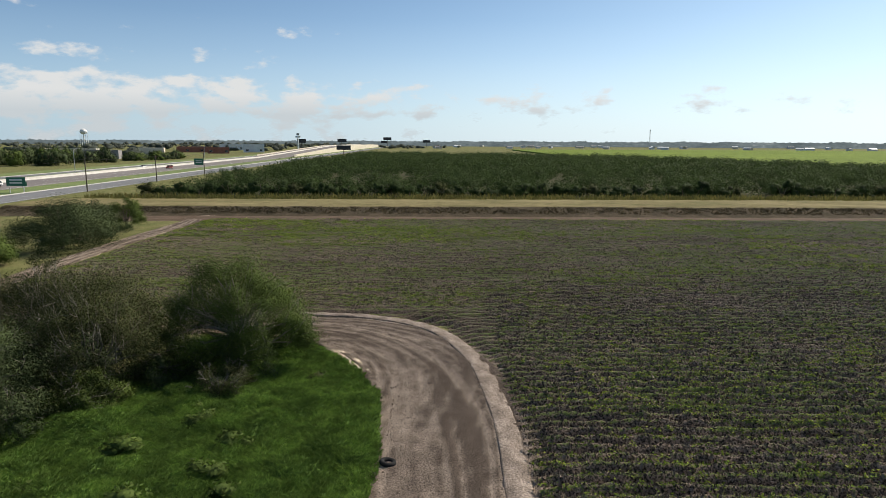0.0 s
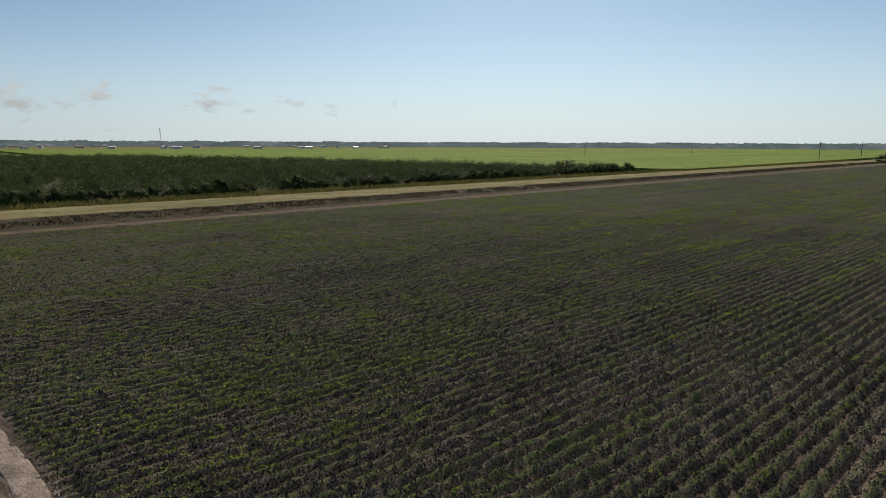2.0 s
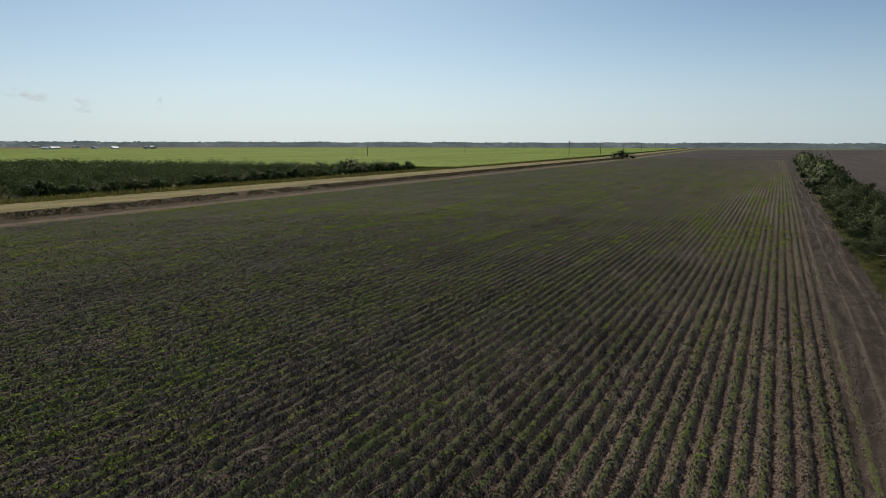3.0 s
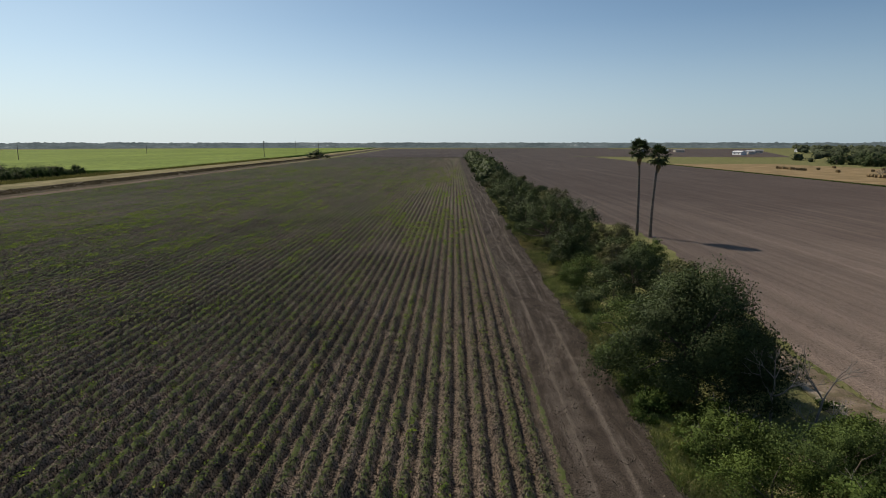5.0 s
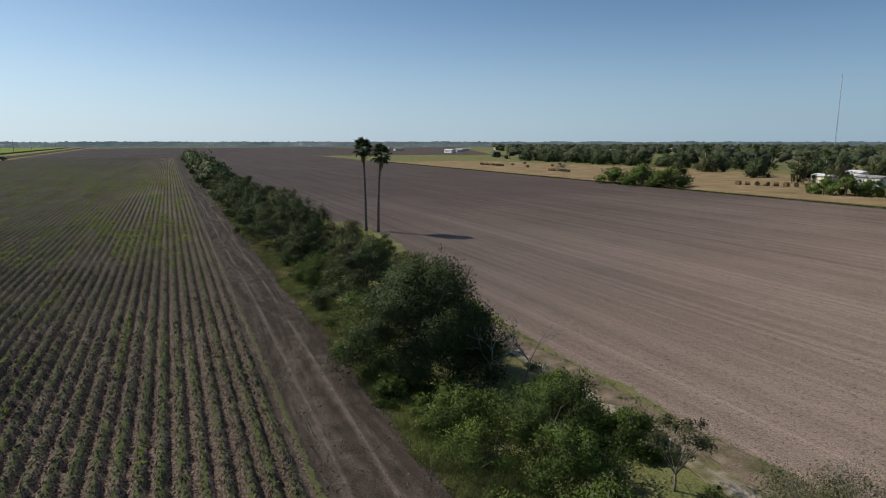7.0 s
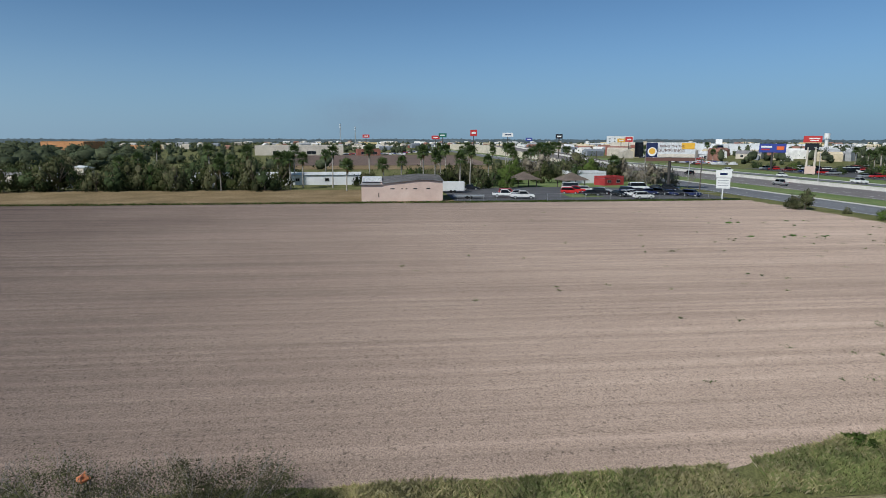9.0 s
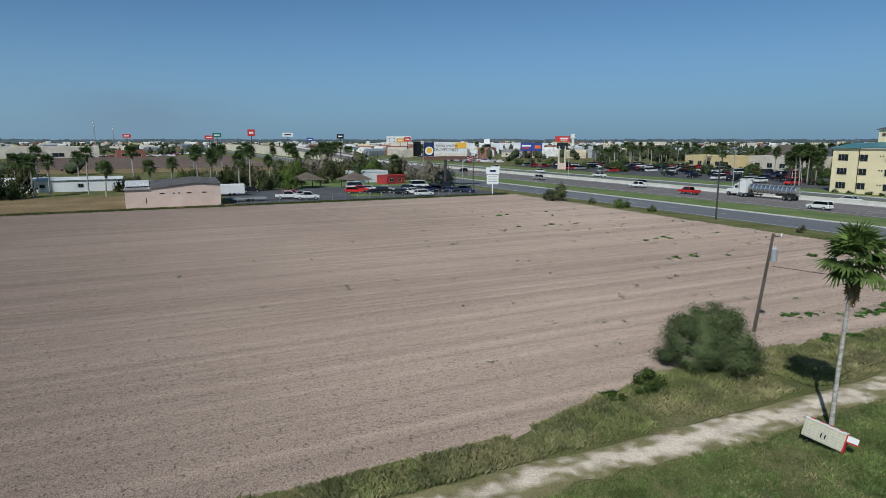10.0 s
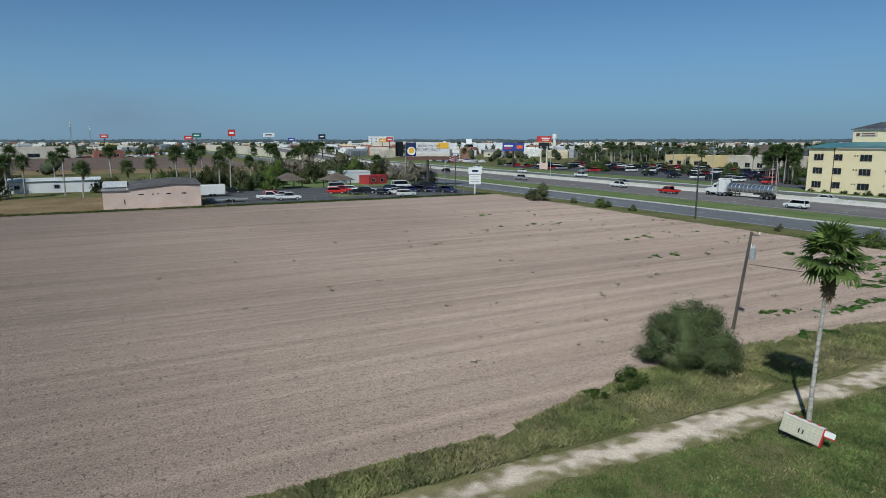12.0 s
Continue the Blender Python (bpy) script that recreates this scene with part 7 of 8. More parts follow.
for z in (4.6, 4.0, 3.4):
    part("bar", box(0, -0.19, z, 2.3, 0.04, 0.16), grey_paint, dn)


def tall_sign(x, y, h, w, ph, turn, face, label):
    t = thing("pole_sign", label, "sign", (x, y, 0), turn)
    part("post", rod((0, 0, -0.2), (0, 0, h - ph), 0.4, 0.35, 10), dark_steel, t)
    p = part("panel", box(0, 0, h - ph / 2, w, 0.7, ph, 0, 0.05), face, t)
    part("mark", box(0, -0.38, h - ph / 2, w * 0.6, 0.06, ph * 0.3), white_paint if face != white_paint else navy_paint, p)


for x, y, h, w, ph, f, l in [(-600, 88, 23, 6.5, 6, sign_red, "tall red store sign on a dark post"), (-584, 118, 20, 10, 3.5, white_paint, "tall white store sign on a post"), (-412, 118, 17.5, 4.6, 3, black_paint, "tall dark sign on a post"),
                             (-640, 62, 20, 8, 4, sign_green, "green store sign on a post"), (-700, 60, 18, 9, 4, sign_red, "red store sign on a post"), (-520, 210, 16, 6, 4, sign_red, "red store sign on a post"), (-640, 250, 15, 8, 4, sign_yellow, "yellow restaurant sign on a post"),
                             (-760, 180, 16, 8, 4, sign_blue, "blue store sign on a post"), (-830, -20, 20, 9, 4, sign_red, "red store sign on a post")]:
    tall_sign(x, y, h, w, ph, 80, f, l)

# green road signs
for x, y, w, h, top in ((165.6, 113.5, 5.0, 2.3, 4.2), (318, 124, 4.6, 3.2, 5.0)):
    t = thing("road_sign", "large green highway guide sign on two posts", "road sign", (x, y, 0), -88)
    p = part("panel", box(0, 0, top - h / 2, w, 0.08, h, 0, 0.02), sign_green, t)
    for k in (0.45, -0.35):
        part("bar", box(0, -0.05, top - h / 2 + k, w * 0.65, 0.03, 0.32), white_paint, p)
    for s in (-1, 1):
        part("post", box(s * w * 0.36, 0.1, top / 2 - 0.1, 0.12, 0.12, top), galvanised, t)
t = thing("road_sign", "small green road sign on a post", "road sign", (168, 107.6 + hy(168), 0), -88)
part("panel", box(0, 0, 2.3, 1.6, 0.05, 1.3), sign_green, t)
part("post", box(0, 0.06, 1.2, 0.08, 0.08, 2.6), galvanised, t)

# portable letter-board sign fallen by the palm
t = thing("portable_sign", "old tilted portable letter-board sign with red trim", "sign", (-16.7, 27.05, -0.05), 13)
board = part("board", box(0, 0, 0.60, 1.75, 0.24, 0.85, 0, 0.03), sign_cream, t)
board.matrix_basis = pose(0, 0, 0.12, -16, 7, 0)
for k in range(6):
    part("track", box(0, -0.127, 0.25 + k * 0.14, 1.68, 0.016, 0.014), grey_paint, board)
for k in range(9):
    part("panel_seam", box(-0.76 + k * 0.19, -0.124, 0.60, 0.012, 0.012, 0.8), grey_paint, board)
for u in (-0.07, 0.10):
    part("letter", box(u, -0.135, 0.52, 0.05, 0.012, 0.22), black_paint, board)
part("top_rail", box(0, 0, 1.05, 1.80, 0.28, 0.05), white_paint, board)
for u in (-0.6, -0.2, 0.2, 0.6):
    part("red_cap", box(u, 0, 1.09, 0.16, 0.22, 0.04), sign_red, board)
part("end_panel", box(0.91, 0, 0.60, 0.06, 0.30, 0.9), sign_red, board)
part("arrow", prism([(0.94, -0.16), (1.35, 0.0), (0.94, 0.16)], 0.75, 1.0), white_paint, board)
part("arrow_trim", prism([(0.98, -0.2), (1.42, 0.0), (0.98, 0.2)], 0.69, 0.74), sign_red, board)
for u in (-0.6, 0.6):
    part("support_leg", box(u, 0.25, 0.14, 0.08, 0.5, 0.08), dark_steel, t)

# masts, towers
def lattice_mast(x, y, h, label, w=1.2, levels=12):
    t = thing("radio_mast", label, "mast", (x, y, 0))
    legs = [(w * math.cos(a), w * math.sin(a)) for a in (0.3, 2.4, 4.5)]
    for a, b in legs:
        part("leg", rod((a, b, -0.2), (a * 0.35, b * 0.35, h), w * 0.16, w * 0.12, 5), galvanised, t)
    bm = bmesh.new()
    for k in range(levels):
        f0, f1 = k / levels, (k + 1) / levels
        for i in range(3):
            p, q = legs[i], legs[(i + 1) % 3]
            s0, s1 = 1 - 0.65 * f0, 1 - 0.65 * f1
            add_rod(bm, (p[0] * s0, p[1] * s0, h * f0), (q[0] * s1, q[1] * s1, h * f1), w * 0.07, w * 0.07, 4)
    part("bracing", bm, galvanised, t)
    for k in (0.93, 0.82):
        part("antenna", rod((0, 0, h * k - 1.2), (0, 0, h * k + 1.2), w * 0.8, w * 0.8, 8), white_paint, t)


lattice_mast(-1283, -82, 46, "white cell mast with antennas", 1.6)
lattice_mast(-1275, -52, 40, "white cell mast with antennas", 1.4)
lattice_mast(1561, -510, 45, "grey cell mast with antennas", 1.6)
lattice_mast(-1180, -812, 140, "very tall thin radio mast", 1.2, 30)
t = thing("water_tower", "white water tower on legs", "water tower", (1138, 648, 0))
bm = bmesh.new()
bmesh.ops.create_uvsphere(bm, u_segments=20, v_segments=12, radius=6.2, matrix=Matrix.Translation((0, 0, 29)) @ Matrix.Diagonal((1, 1, 0.8, 1)))
part("tank", bm, white_paint, t, smooth=True)
part("riser", rod((0, 0, -0.3), (0, 0, 25), 1.0, 1.0, 10), white_paint, t)
for k in range(6):
    a = k * PI / 3
    part("leg", rod((7 * math.cos(a), 7 * math.sin(a), -0.3), (5.6 * math.cos(a), 5.6 * math.sin(a), 27), 0.35, 0.3, 8), white_paint, t)
t = thing("store_pylon", "tall white store pylon sign", "sign", (855, 197, 0), 90)
part("post", rod((0, 0, -0.2), (0, 0, 19), 1.0, 0.9, 10), white_paint, t)
part("panel", box(0, 0, 19.5, 7, 1.0, 2.5), white_paint, t)
part("upper_panel", box(0, 0, 22.8, 3.6, 1.0, 2.8), grey_paint, t)
t = thing("white_tank", "white cylindrical water tower", "water tower", (-560, 420, 0))
part("column", rod((0, 0, -0.3), (0, 0, 15), 1.6, 1.6, 12), white_paint, t)
part("tank", rod((0, 0, 15), (0, 0, 20), 2.6, 2.6, 16), white_paint, t)

# far buildings to the east and south-east
building("farm_building", "low white farm building beyond the highway", "building", 288, 212, 11, 8, 4.0, -60, white_siding, pale_roof, "flat", windows=[(u, 2, 1.6, 1.6) for u in (-3.5, 0, 3.5)])
for x, y, w, h, c, rf in [(560, 330, 40, 6, beige_wall, grey_roof), (640, 300, 30, 6, beige_wall, pale_roof), (480, 260, 24, 6, grey_roof, grey_roof), (760, 300, 40, 6, red_brick, pale_roof), (780, 235, 24, 9, white_siding, pale_roof), (700, 250, 22, 6, red_brick, grey_roof), (1000, 330, 50, 8, white_siding, pale_roof)]:
    building("warehouse", "low warehouse far off beyond the highway", "building", x, y, w, 20, h, -70, c, rf, "flat", windows=[(-8, 2.5, 3, 2), (8, 2.5, 3, 2)], group="far warehouses")

# ---------- trees of the middle distance ----------
r = np.random.default_rng(300)
mid_shapes = bush_shapes(4, 1300, 0.055, 18, 310, 0.0, 0.28, 0.45, 0.5)
mid_mesh = [raw_mesh("crown", q[0], q[1], normals=q[2]) for q in mid_shapes]
trunk_mesh = []
for k in range(3):
    rr = np.random.default_rng(320 + k)
    segs = [((0, 0, -0.05), (0.02, 0.03, 0.3), 0.05, 0.035)] + [((0.02, 0.03, 0.28), (rr.normal() * 0.35, rr.normal() * 0.35, rr.uniform(0.5, 0.8)), 0.03, 0.01) for _ in range(7)]
    trunk_mesh.append(raw_mesh("trunk", *tubes(segs, 5), True))


def mid_tree(x, y, rad, h, leaf, label, name="tree", group="", category="tree"):
    t = thing(name, label, category, (x, y, -0.1), r.uniform(0, 360), group)
    k = int(r.integers(0, 4))
    rad = rad * 1.15
    for nm, me, m in (("crown", mid_mesh[k], leaf), ("trunk", trunk_mesh[k % 3], bark)):
        ob = part(nm, me, m, t)
        ob.matrix_basis = Matrix.Diagonal((rad, rad, h, 1))
    return t


for x, y, rad, h in ((-139, -172, 6.5, 6.5), (-140, -160, 7.0, 7.6), (-141, -149, 6.0, 6.4), (-146, -166, 6.5, 6.8), (-148, -154, 6, 6.2)):
    mid_tree(x, y, rad, h, mesquite_leaf, "broad green mesquite clump at the field edge", "mesquite_bush", "mesquite clump", "shrub")
for x, y, rad, h in ((-163, -114, 4.2, 5.4), (-162, -107, 4.6, 6.0), (-166, -104, 4.0, 5.4)):
    mid_tree(x, y, rad, h, mesquite_leaf, "round dark green bush at the pasture", "bush", "pasture bushes", "shrub")
for i, y in enumerate(np.arange(-100, -26, 3.4)):
    mid_tree(-178 + r.uniform(-3, 3), y, r.uniform(3.4, 5.0), r.uniform(6.5, 9.6), (thicket_leaf, olive_leaf, dark_leaf, thicket_leaf, olive_leaf, brush_leaf)[i % 6], ("green tree in the row behind the pasture", "grey-green tree in the row behind the pasture")[i % 2], "tree", "trees behind the pasture")
for i in range(44):
    x, y = -r.uniform(196, 320), r.uniform(-230, -40)
    if x > -215 and -62 < y < 5:
        continue
    mid_tree(x, y, r.uniform(3.5, 5.5), r.uniform(5.5, 8.5), (thicket_leaf, dark_leaf, olive_leaf)[i % 3], "green tree among the homes", "tree", "trees among the homes")
for i, k in enumerate(np.linspace(0, 1, 26)):
    mid_tree(-255 + 10 * math.sin(i * 1.7) - 10 * k, -415 + 190 * k, r.uniform(5, 7.5), r.uniform(7, 9.5), dark_leaf, "dark green oak beyond the pasture", "oak_tree", "oaks beyond the pasture")
for i, (x, y, h) in enumerate([(-188, 20, 7), (-193, 30, 6.5), (-185, 33, 5.5), (-196, 40, 7.5), (-200, 52, 7), (-205, 60, 8), (-196, 62, 6.5), (-212, 72, 8.5), (-204, 76, 7.5), (-193, 24, 6), (-222, 86, 7), (-215, 46, 8), (-230, 30, 8), (-225, 60, 7), (-240, 70, 7),
                               (-186, 8, 6), (-190, -3, 5), (-181, 3, 4.5), (-205, 12, 6), (-178, 36, 5), (-178, 29, 4.5)]):
    mid_tree(x, y, h * 0.55, h, (thicket_leaf, olive_leaf, dark_leaf, mesquite_leaf)[i % 4], "green tree behind the car lot", "tree", "trees behind the car lot")
for i, (x, y, h) in enumerate([(-176, 83.5, 7.0), (-169, 86, 6.0), (-187, 88, 7), (-196, 90, 6.5), (-180, 79, 6), (-206, 84, 7), (-214, 92, 7), (-191, 80, 6.5)]):
    bare_tree("bare_tree", "leafless grey tree by the car lot", (x, y, -0.1), h, 340 + i, 4, 4, bend=0.8)
for x, y, rad, h, leaf, lab in [(-238, 76, 8.0, 10.0, olive_leaf, "broad olive green tree behind the car lot"), (-247, 65, 6.0, 9.0, grey_twig, "bare grey-brown winter tree behind the car lot"), (-252, 58, 5.0, 8.0, grey_twig, "bare grey-brown winter tree behind the car lot"),
                                (-206, 82, 5.0, 8.0, grey_twig, "bare grey-brown winter tree behind the car lot"), (-196, 86, 4.5, 7.5, grey_twig, "bare grey-brown winter tree behind the car lot"), (-181, 85, 4.0, 7.0, grey_twig, "bare grey-brown winter tree behind the car lot"),
                                (-226, 44, 5.0, 7.0, olive_leaf, "olive green tree behind the car lot"), (-206, 26, 5.0, 6.0, olive_leaf, "olive green tree behind the car lot"), (-200, 17, 4.5, 5.5, olive_leaf, "olive green tree behind the car lot"),
                                (-214, -46, 6.0, 9.0, dark_leaf, "dark green tree behind the storage building"), (-212, -56, 7.0, 10.0, dark_leaf, "dark green tree behind the storage building"), (-214, -31, 4.5, 7.0, dark_leaf, "dark green tree behind the storage building"), (-192, -6, 3.0, 4.5, thicket_leaf, "scrubby green tree beside the storage building")]:
    mid_tree(x, y, rad, h, leaf, lab, "tree", "trees behind the car lot")
for i, (x, y, rad, h) in enumerate([(-118.3, 85.6, 3.0, 4.4), (-101, 88.6, 1.7, 2.3), (-110.4, 88.6, 0.8, 1.6), (-92.5, 89, 0.8, 1.6), (-61.3, 89.2, 0.7, 1.4), (-46.5, 87.9, 1.7, 2.6), (-121.5, 85.2, 1.6, 3.0), (-40, 88, 1.2, 2.0)]):
    mid_tree(x, y, rad, h, mesquite_leaf if i % 2 else olive_leaf, "small green roadside bush", "bush", "roadside bushes", "shrub")
for i, x in enumerate((-106, -102.5, -97.5, -94, -91.5, -88, -84, -81)):
    mid_tree(x, 166.2 + 0.02 * (x + 96), r.uniform(0.8, 1.5), r.uniform(0.9, 1.4), brush_leaf, "clipped green shrub at the foot of the clinic", "bush", "clinic shrubs", "shrub")
mid_tree(119.8, -552, 10, 8.2, dark_leaf, "dark green bush at the end of the field", "bush", category="shrub")
mid_tree(185, -249, 5.5, 6.4, dark_leaf, "dark green bush at the edge of the brush", "bush", category="shrub")
mid_tree(193, -252, 4.5, 5.2, brush_leaf, "green bush at the edge of the brush", "bush", category="shrub")
for i in range(6):
    mid_tree(190 + i * 3.2, -300 - i * 3, 2.4, 2.6, olive_leaf, "low olive bush by the cane", "bush", "bushes by the cane", "shrub")
for i in range(34):
    mid_tree(350 + r.uniform(0, 90) - 20, 212 + r.uniform(0, 55), r.uniform(5, 8), r.uniform(8, 11), dark_leaf if i % 3 else mesquite_leaf, "dark green tree in the grove beyond the highway", "tree", "grove beyond the highway")
for i in range(22):
    mid_tree(420 + r.uniform(0, 90), 205 + r.uniform(0, 30), r.uniform(4, 6), r.uniform(5, 7.5), dark_leaf if i % 3 else mesquite_leaf, "green tree beyond the highway", "tree", "trees beyond the highway")
for i in range(60):
    x, y = r.uniform(-300, -110), r.uniform(176, 262)
    mid_tree(x, 188 + 18 * int(r.integers(0, 4)) + r.uniform(-1, 1), r.uniform(1.8, 3.2), r.uniform(3.0, 4.6), dark_leaf if i % 3 else mesquite_leaf, "small round tree in the car park", "tree", "car park trees")

# ---------- distant palms ----------
palm_kinds = []
for k, (h, s) in enumerate(((8.5, 401), (7.0, 402), (10.5, 403))):
    palm_kinds.append(make_palm("fan palm with a green crown in the distance", (0, 0, -50), h, s, 28, 1.45, 1.05, (0.3, 0.1), 0.2, 0.15, False, 6, palm_bark, far_palm_leaf, 0, "distant palms", 11))
spots = [(-186.4, -23.1), (-172.8, -9.7), (-185.6, -14.4), (-179.3, -25.7), (-178, 0.5), (-182, 12), (-190, 16), (-196, 6), (-206, -4), (-214, 20), (-176, -44), (-182, -38), (-188, -70), (-200, -80), (-196, -52), (-203, -30), (-215, -50), (-184, 26), (-176, 22), (-210, 36), (-236, 48), (-228, -20), (-240, -60), (-262, -90)]
spots += [(-262 - 9 * i + r.uniform(-3, 3), 62 + 3.2 * i + r.uniform(-4, 4)) for i in range(16)]
spots += [(-300 - 12 * i, 30 + r.uniform(-20, 60)) for i in range(8)]
spots += [(-150 + r.uniform(-22, 26), 250 + r.uniform(-12, 12)) for i in range(20)]
spots += [(r.uniform(-330, -120), r.uniform(246, 340)) for i in range(60)]
spots += [(-290 + r.uniform(-20, 70), -260 + r.uniform(-60, 120)) for i in range(8)]
spots += [(-133 + r.uniform(-5, 7), 188 + r.uniform(-8, 8)) for i in range(14)] + [(-174, 232), (-210, 243), (-229, 240), (-283, 256), (-273, 230)]
spots += [(-292 - 2.6 * i + r.uniform(-4, 4), 53 + 3.4 * i + r.uniform(-5, 5)) for i in range(14)] + [(-274, 17), (-205, 21), (-298, -6)]
spots += [(-206, 78), (-208, 90), (-330, 98), (-345, 190), (-380, 205)]
for i, (x, y) in enumerate(spots):
    copy_thing(palm_kinds[i % 3], pose(x, y, -0.1, 0, 0, i * 67))
for t in palm_kinds:
    t.location = spots[0][0] - 6 - 3 * palm_kinds.index(t), spots[0][1] - 8 + 2 * palm_kinds.index(t), -0.1

# ---------- far woods and town trees ----------
far_shapes = bush_shapes(5, 64, 0.14, 3, 350, 0.0, 0.48, 0.4, 0.75)


def polar(n, a0, a1, d0, d1, power=1.0):
    a = np.radians(r.uniform(a0, a1, n))
    d = d0 + (d1 - d0) * r.random(n) ** power
    return np.sin(a) * d, np.cos(a) * d


def woods(name, x, y, r0, r1, h0, h1, label, leaf=hazed_far_leaf):
    plant_stuff(name, far_shapes, x, y, r.uniform(r0, r1, len(x)), r.uniform(h0, h1, len(x)), leaf, label, r, -0.1)


x, y = polar(2600, -112, 2, 290, 2300, 0.8)
k = ~((y > 78) & (y < 262) & (x > -330)) & ~((y > 84) & (y < 178)) & ~((x > -580) & (x < -330) & (y > -95) & (y < 84)) & ~((np.hypot(x + 590, y + 75) < 60)) & ~((x > -330) & (y > 0) & (y < 265) & (x > -260))
woods("town_trees", x[k], y[k], 3, 6.5, 4.5, 8.0, "green trees all over the distant town", town_leaf)
x, y = polar(420, -64, -30, 300, 680, 1.0)
k = (y > 284) & ~((x > -260) & (x < -120) & (y < 318))
woods("town_trees", x[k], y[k], 3.0, 6.0, 6.0, 10.0, "green trees beyond the shops", town_leaf)
x, y = polar(900, -152, -108, 300, 1900, 0.9)
k = (x < -265)
woods("west_woods", x[k], y[k], 7, 13, 7, 10, "dark green woods beyond the pasture", town_leaf)
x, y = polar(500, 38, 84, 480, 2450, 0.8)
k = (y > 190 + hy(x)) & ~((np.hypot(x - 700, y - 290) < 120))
woods("east_woods", x[k], y[k], 7, 14, 6, 9.5, "woods beyond the highway, greyed by painted haze")
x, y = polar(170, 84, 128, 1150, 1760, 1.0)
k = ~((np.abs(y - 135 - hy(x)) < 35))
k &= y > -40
woods("far_woods", x[k], y[k], 5, 11, 4, 7, "distant tree line greyed by painted haze")

# the last tree line of the plain, all round, with haze painted into its glow
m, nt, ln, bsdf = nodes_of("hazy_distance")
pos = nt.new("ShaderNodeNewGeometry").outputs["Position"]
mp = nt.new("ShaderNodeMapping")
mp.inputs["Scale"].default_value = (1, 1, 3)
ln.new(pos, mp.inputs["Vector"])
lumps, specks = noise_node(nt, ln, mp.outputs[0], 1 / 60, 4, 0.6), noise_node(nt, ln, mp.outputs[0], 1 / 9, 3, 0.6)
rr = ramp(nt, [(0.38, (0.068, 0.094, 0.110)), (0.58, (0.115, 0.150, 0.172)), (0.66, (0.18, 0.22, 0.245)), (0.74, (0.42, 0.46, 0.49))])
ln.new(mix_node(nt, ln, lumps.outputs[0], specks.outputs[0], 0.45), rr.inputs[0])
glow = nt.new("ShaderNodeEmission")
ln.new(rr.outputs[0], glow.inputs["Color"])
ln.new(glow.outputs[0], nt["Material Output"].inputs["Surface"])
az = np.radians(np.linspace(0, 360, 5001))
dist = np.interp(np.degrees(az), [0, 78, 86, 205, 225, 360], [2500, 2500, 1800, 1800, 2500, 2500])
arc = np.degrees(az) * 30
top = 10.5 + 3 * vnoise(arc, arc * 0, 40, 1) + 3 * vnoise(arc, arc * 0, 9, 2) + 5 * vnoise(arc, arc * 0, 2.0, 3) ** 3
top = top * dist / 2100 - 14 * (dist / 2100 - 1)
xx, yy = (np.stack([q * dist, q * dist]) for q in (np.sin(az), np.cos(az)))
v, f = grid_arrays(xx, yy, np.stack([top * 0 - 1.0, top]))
tagged(part("distance_backdrop", raw_mesh("distance_backdrop", v, f), m), "glowing grey-green tree line with painted haze on the far horizon", "tree line", kind="structure")

# pale houses in the far tree line
for i in range(46):
    a = radians(r.uniform(88, 128) if i < 34 else r.uniform(195, 228))
    d = r.uniform(1250, 1740) if i < 34 else r.uniform(760, 1150)
    x, y = math.sin(a) * d, math.cos(a) * d
    building("house", "pale mobile home in the far tree line" if i < 34 else "house among trees far off", "house", x, y, r.uniform(9, 18), 7, 3.4, r.uniform(0, 180), white_siding if i % 3 else beige_wall, pale_roof if i % 2 else grey_roof, "gable", 1.6, [(-3, 1.8, 1.5, 1.2), (3, 1.8, 1.5, 1.2)], "far houses")

# the town's far roofs and walls
pieces = []
x, y = polar(620, -112, -2, 560, 2400, 0.9)
xs, ys = polar(260, -78, -50, 470, 1100, 1.0)
keep = ys > 190 + hy(xs)
xs, ys = xs[keep], ys[keep]
k = (~((y > 60) & (y < 205)) & (y > -120) & ~((x > -700) & (x < -300) & (y < 84))) | ((x < -900) & (y > -500))
for px, py in zip(np.r_[x[k], xs], np.r_[y[k], ys]):
    w, d, h = r.uniform(5, 22), r.uniform(4, 9), r.uniform(2.5, 6.5)
    a = r.uniform(0, PI)
    c, s = math.cos(a), math.sin(a)
    q = np.array([(u * w / 2, q * d / 2, z) for z in (-0.2, h) for u, q in ((-1, -1), (1, -1), (1, 1), (-1, 1))] + [(-w / 2, 0, h + d * 0.25), (w / 2, 0, h + d * 0.25)])
    q = np.stack([px + q[:, 0] * c - q[:, 1] * s, py + q[:, 0] * s + q[:, 1] * c, q[:, 2]], 1)
    pieces.append((q, [(0, 1, 5, 4), (1, 2, 6, 5), (2, 3, 7, 6), (3, 0, 4, 7), (4, 5, 9, 8), (6, 7, 8, 9), (5, 6, 9, 9), (7, 4, 8, 8)]))
vs, fs, n = [], [], 0
for q, fl in pieces:
    vs.append(q)
    fs += [tuple(dict.fromkeys(int(i) + n for i in t)) for t in fl]
    n += len(q)
me = bpy.data.meshes.new("distant_roofs")
me.from_pydata([tuple(p) for p in np.concatenate(vs).tolist()], [], fs)
tagged(part("distant_roofs", me, far_walls), "pale houses and stores scattered over the far town", "houses", kind="stuff")

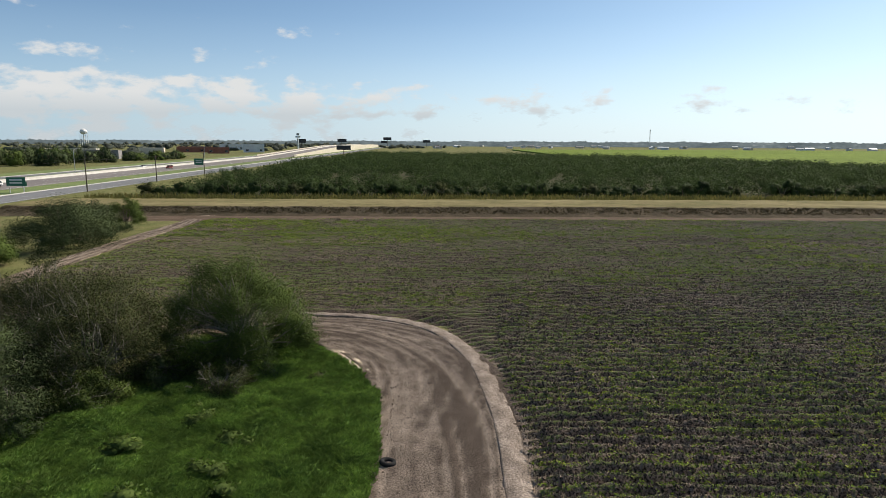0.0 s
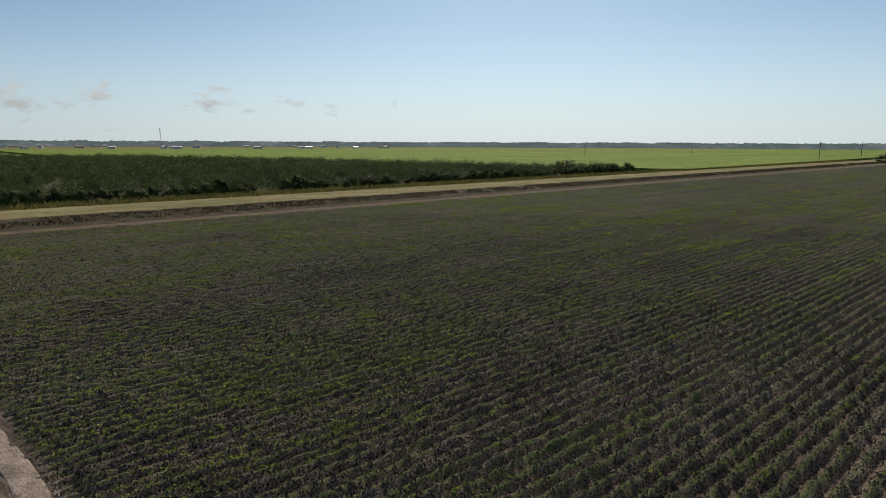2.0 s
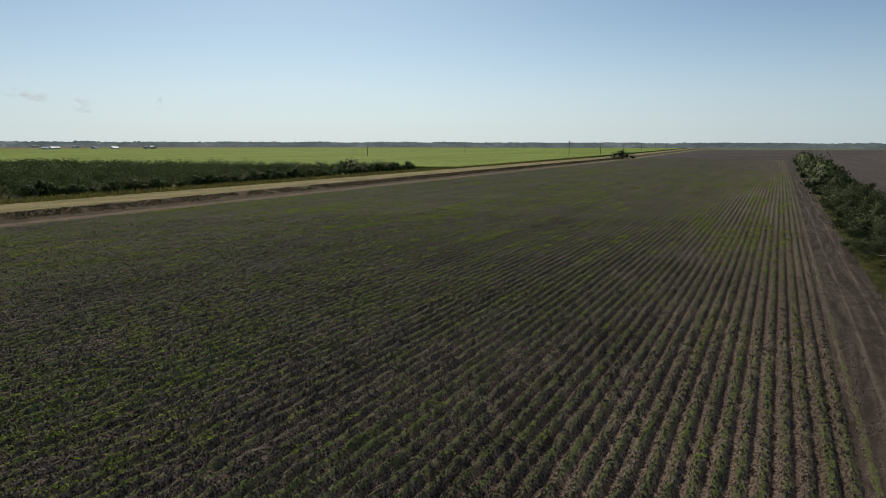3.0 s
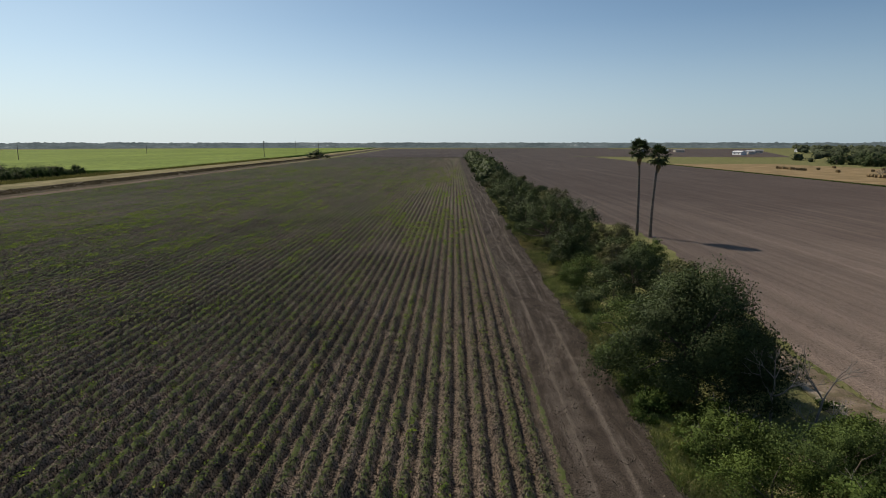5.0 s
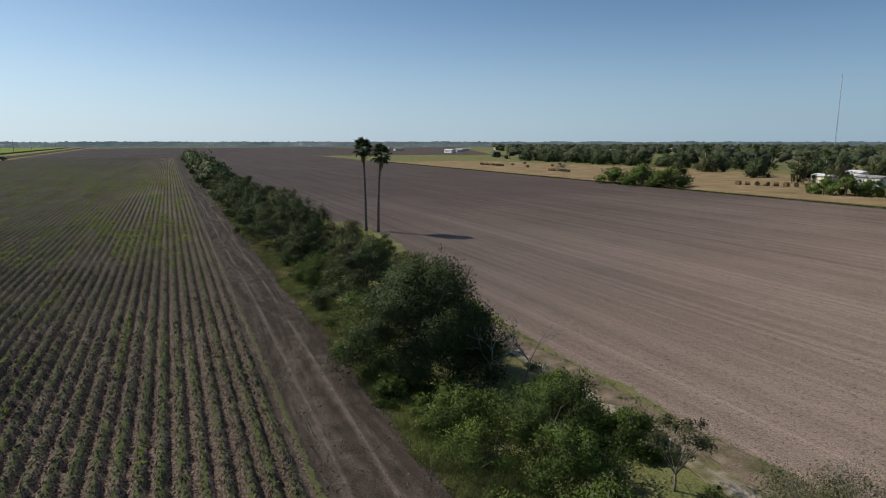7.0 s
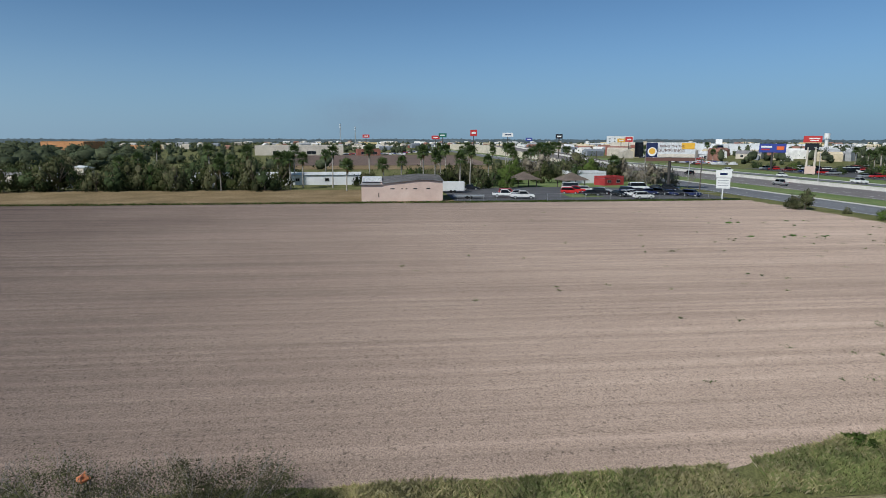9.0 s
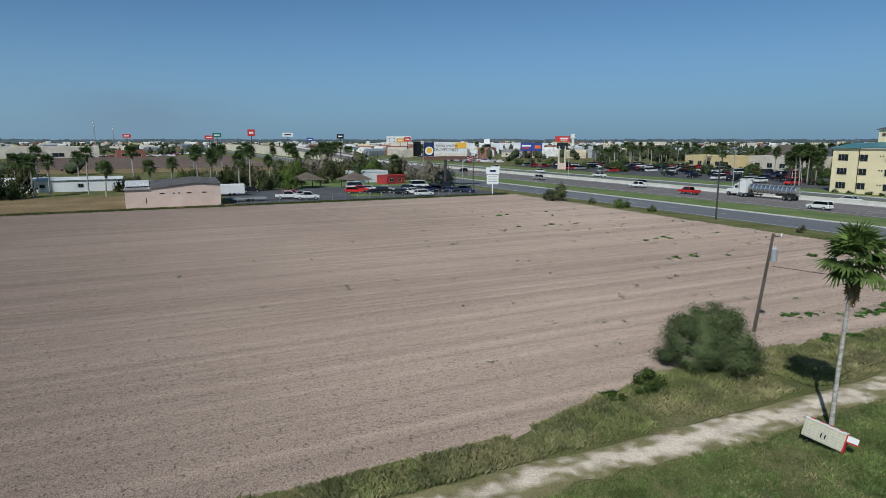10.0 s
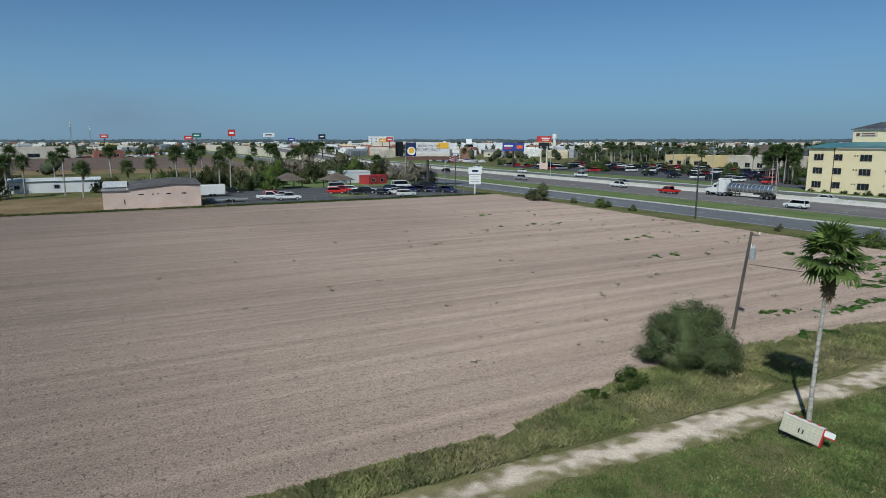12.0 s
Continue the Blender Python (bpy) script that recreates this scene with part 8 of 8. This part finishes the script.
# cars too far off to tell apart
pieces = []
for x0, x1, y0, y1, n in ((-600, -566, -58, 22, 150), (-470, -420, 196, 232, 90), (-380, -330, 178, 200, 50), (-700, -640, 20, 50, 60)):
    for px, py in zip(r.uniform(x0, x1, n), r.uniform(y0, y1, n)):
        a = radians(r.choice([5, 95]))
        c, sn = math.cos(a), math.sin(a)
        for l, w, z0, z1, u in ((4.6, 1.8, 0.3, 0.95, 0.0), (2.5, 1.6, 0.93, 1.5, -0.2)):
            q = np.array([(u + e * l / 2, g * w / 2, z) for z in (z0, z1) for e, g in ((-1, -1), (1, -1), (1, 1), (-1, 1))])
            q = np.stack([px + q[:, 0] * c - q[:, 1] * sn, py + q[:, 0] * sn + q[:, 1] * c, q[:, 2]], 1)
            pieces.append((q, [(0, 1, 5, 4), (1, 2, 6, 5), (2, 3, 7, 6), (3, 0, 4, 7), (4, 5, 6, 7)]))
stuff("far_parked_cars", *join_arrays(pieces), far_cars, "rows of parked cars far off before the stores", "cars")

# hay bales on the pasture
bale = rod((-0.75, 0, 0.7), (0.75, 0, 0.7), 0.75, 0.75, 14)
bale_mesh = mesh_of("hay_bale", bale)
bale_mesh.materials.append(golden_grass)
for x, y in [(-177 - 0.1 * k, -346 + 3.2 * k) for k in range(9)] + [(-172 + 0.1 * k, -262 + 2.4 * k) for k in range(8)] + [(-172 - 1.2 * k, -150 + 2.6 * k) for k in range(9)] + [(-190, -330), (-205, -310), (-182, -300), (-210, -350), (-198, -290), (-220, -325)]:
    tagged(part("hay_bale", bale_mesh, None), "round dry hay bale on the pasture", "hay bale", "hay bales").matrix_world = pose(x, y, -0.02, 0, 0, r.uniform(0, 180))

# old tyre by the track
bm = bmesh.new()
ring = []
for i in range(20):
    a = i * 2 * PI / 20
    ring.append([bm.verts.new(((0.28 + 0.11 * math.cos(b)) * math.cos(a), (0.28 + 0.11 * math.cos(b)) * math.sin(a), 0.12 + 0.11 * math.sin(b))) for b in np.arange(8) * PI / 4])
for i in range(20):
    for j in range(8):
        bm.faces.new((ring[i][j], ring[(i + 1) % 20][j], ring[(i + 1) % 20][(j + 1) % 8], ring[i][(j + 1) % 8]))
bmesh.ops.recalc_face_normals(bm, faces=bm.faces)
t = tagged(part("old_tyre", bm, rubber, smooth=True), "old black tyre lying by the dirt track", "tyre")
t.matrix_world = pose(25.3, 2.4, -0.02, 8, 5, 0)

# ---------- clouds far away ----------
m = bpy.data.materials.new("cloud")
m.use_nodes = True
nt, ln = m.node_tree.nodes, m.node_tree.links
nt.remove(nt["Principled BSDF"])
geo = nt.new("ShaderNodeNewGeometry")
sep = nt.new("ShaderNodeSeparateXYZ")
ln.new(geo.outputs["Position"], sep.inputs[0])
mp = nt.new("ShaderNodeMapping")
mp.inputs["Scale"].default_value = (1, 1, 2.3)
ln.new(geo.outputs["Position"], mp.inputs["Vector"])
puffs = noise_node(nt, ln, mp.outputs[0], 1 / 260, 7, 0.55)


def curve_of(socket, stops):
    q = nt.new("ShaderNodeMapRange")
    q.inputs["From Min"].default_value, q.inputs["From Max"].default_value = stops[0][0], stops[-1][0]
    ln.new(socket, q.inputs["Value"])
    rr = ramp(nt, [((p - stops[0][0]) / (stops[-1][0] - stops[0][0]), (w, w, w)) for p, w in stops])
    ln.new(q.outputs[0], rr.inputs[0])
    return rr.outputs[0]


def maths(op, a, b):
    q = nt.new("ShaderNodeMath")
    q.operation = op
    for s, w in zip(q.inputs, (a, b)):
        if isinstance(w, (int, float)):
            s.default_value = w
        else:
            ln.new(w, s)
    return q.outputs[0]


tall = curve_of(sep.outputs["Z"], [(0, 0.14), (165, 0.16), (215, 0.31), (330, 0.27), (430, 0.17), (500, 0.02), (620, 0.09), (720, 0.0)])
side = curve_of(sep.outputs["Y"], [(-2600, 0.0), (-1200, 0.02), (0, 0.10), (1200, 0.22), (3300, 0.25)])
dens = maths("ADD", maths("ADD", puffs.outputs[0], tall), side)
edge = nt.new("ShaderNodeMapRange")
edge.interpolation_type = "SMOOTHSTEP"
edge.inputs["From Min"].default_value, edge.inputs["From Max"].default_value = 0.84, 1.02
ln.new(dens, edge.inputs["Value"])
# cloud shading is painted by height into the glow: greyer bases, whiter tops
shade = nt.new("ShaderNodeMapRange")
shade.inputs["From Min"].default_value, shade.inputs["From Max"].default_value = 195, 330
ln.new(sep.outputs["Z"], shade.inputs["Value"])
glow = nt.new("ShaderNodeEmission")
tint = mix_node(nt, ln, (0.70, 0.82, 0.95), (0.92, 1.0, 1.10), shade.outputs[0])
ln.new(tint, glow.inputs["Color"])
glow.inputs["Strength"].default_value = 0.55
clear = nt.new("ShaderNodeBsdfTransparent")
mx = nt.new("ShaderNodeMixShader")
ln.new(maths("MULTIPLY", edge.outputs[0], 0.95), mx.inputs[0])
ln.new(clear.outputs[0], mx.inputs[1])
ln.new(glow.outputs[0], mx.inputs[2])
ln.new(mx.outputs[0], nt["Material Output"].inputs["Surface"])
aa, zz = np.meshgrid(np.radians(np.linspace(30, 128, 60)), np.linspace(-5, 850, 8), indexing="ij")
v, f = grid_arrays(np.sin(aa) * 4650, np.cos(aa) * 4650, zz)
tagged(part("cloud_backdrop", raw_mesh("cloud_backdrop", v, f, True), m), "low bank of white cumulus clouds far off", "clouds", kind="structure")

# a glowing see-through shell that paints haze over the horizon, brighter below the sun
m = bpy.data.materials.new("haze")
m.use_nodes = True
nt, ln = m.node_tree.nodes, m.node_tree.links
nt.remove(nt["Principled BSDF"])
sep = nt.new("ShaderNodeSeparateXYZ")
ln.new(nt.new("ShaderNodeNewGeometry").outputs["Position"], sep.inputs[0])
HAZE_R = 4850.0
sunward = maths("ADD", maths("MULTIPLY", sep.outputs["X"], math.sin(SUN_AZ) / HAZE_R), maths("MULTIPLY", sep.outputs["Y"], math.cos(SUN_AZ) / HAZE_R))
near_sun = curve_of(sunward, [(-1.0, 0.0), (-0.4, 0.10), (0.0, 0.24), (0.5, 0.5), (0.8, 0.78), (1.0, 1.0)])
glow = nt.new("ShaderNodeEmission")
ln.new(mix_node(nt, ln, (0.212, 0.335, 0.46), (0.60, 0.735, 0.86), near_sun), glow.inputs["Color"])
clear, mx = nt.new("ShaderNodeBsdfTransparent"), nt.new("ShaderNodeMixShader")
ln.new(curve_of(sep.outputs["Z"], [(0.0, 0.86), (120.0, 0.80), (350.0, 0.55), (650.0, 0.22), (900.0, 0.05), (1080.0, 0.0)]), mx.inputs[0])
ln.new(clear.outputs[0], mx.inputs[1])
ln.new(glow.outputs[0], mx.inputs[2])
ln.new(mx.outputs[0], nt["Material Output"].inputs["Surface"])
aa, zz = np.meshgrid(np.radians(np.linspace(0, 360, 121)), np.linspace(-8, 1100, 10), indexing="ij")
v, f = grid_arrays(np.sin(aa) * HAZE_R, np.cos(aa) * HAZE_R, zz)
tagged(part("haze_backdrop", raw_mesh("haze_backdrop", v, f, True), m), "glowing shell of painted haze over the far horizon", "haze", kind="structure")

# a thin drift of grey smoke low over the western horizon, on a glowing sheet
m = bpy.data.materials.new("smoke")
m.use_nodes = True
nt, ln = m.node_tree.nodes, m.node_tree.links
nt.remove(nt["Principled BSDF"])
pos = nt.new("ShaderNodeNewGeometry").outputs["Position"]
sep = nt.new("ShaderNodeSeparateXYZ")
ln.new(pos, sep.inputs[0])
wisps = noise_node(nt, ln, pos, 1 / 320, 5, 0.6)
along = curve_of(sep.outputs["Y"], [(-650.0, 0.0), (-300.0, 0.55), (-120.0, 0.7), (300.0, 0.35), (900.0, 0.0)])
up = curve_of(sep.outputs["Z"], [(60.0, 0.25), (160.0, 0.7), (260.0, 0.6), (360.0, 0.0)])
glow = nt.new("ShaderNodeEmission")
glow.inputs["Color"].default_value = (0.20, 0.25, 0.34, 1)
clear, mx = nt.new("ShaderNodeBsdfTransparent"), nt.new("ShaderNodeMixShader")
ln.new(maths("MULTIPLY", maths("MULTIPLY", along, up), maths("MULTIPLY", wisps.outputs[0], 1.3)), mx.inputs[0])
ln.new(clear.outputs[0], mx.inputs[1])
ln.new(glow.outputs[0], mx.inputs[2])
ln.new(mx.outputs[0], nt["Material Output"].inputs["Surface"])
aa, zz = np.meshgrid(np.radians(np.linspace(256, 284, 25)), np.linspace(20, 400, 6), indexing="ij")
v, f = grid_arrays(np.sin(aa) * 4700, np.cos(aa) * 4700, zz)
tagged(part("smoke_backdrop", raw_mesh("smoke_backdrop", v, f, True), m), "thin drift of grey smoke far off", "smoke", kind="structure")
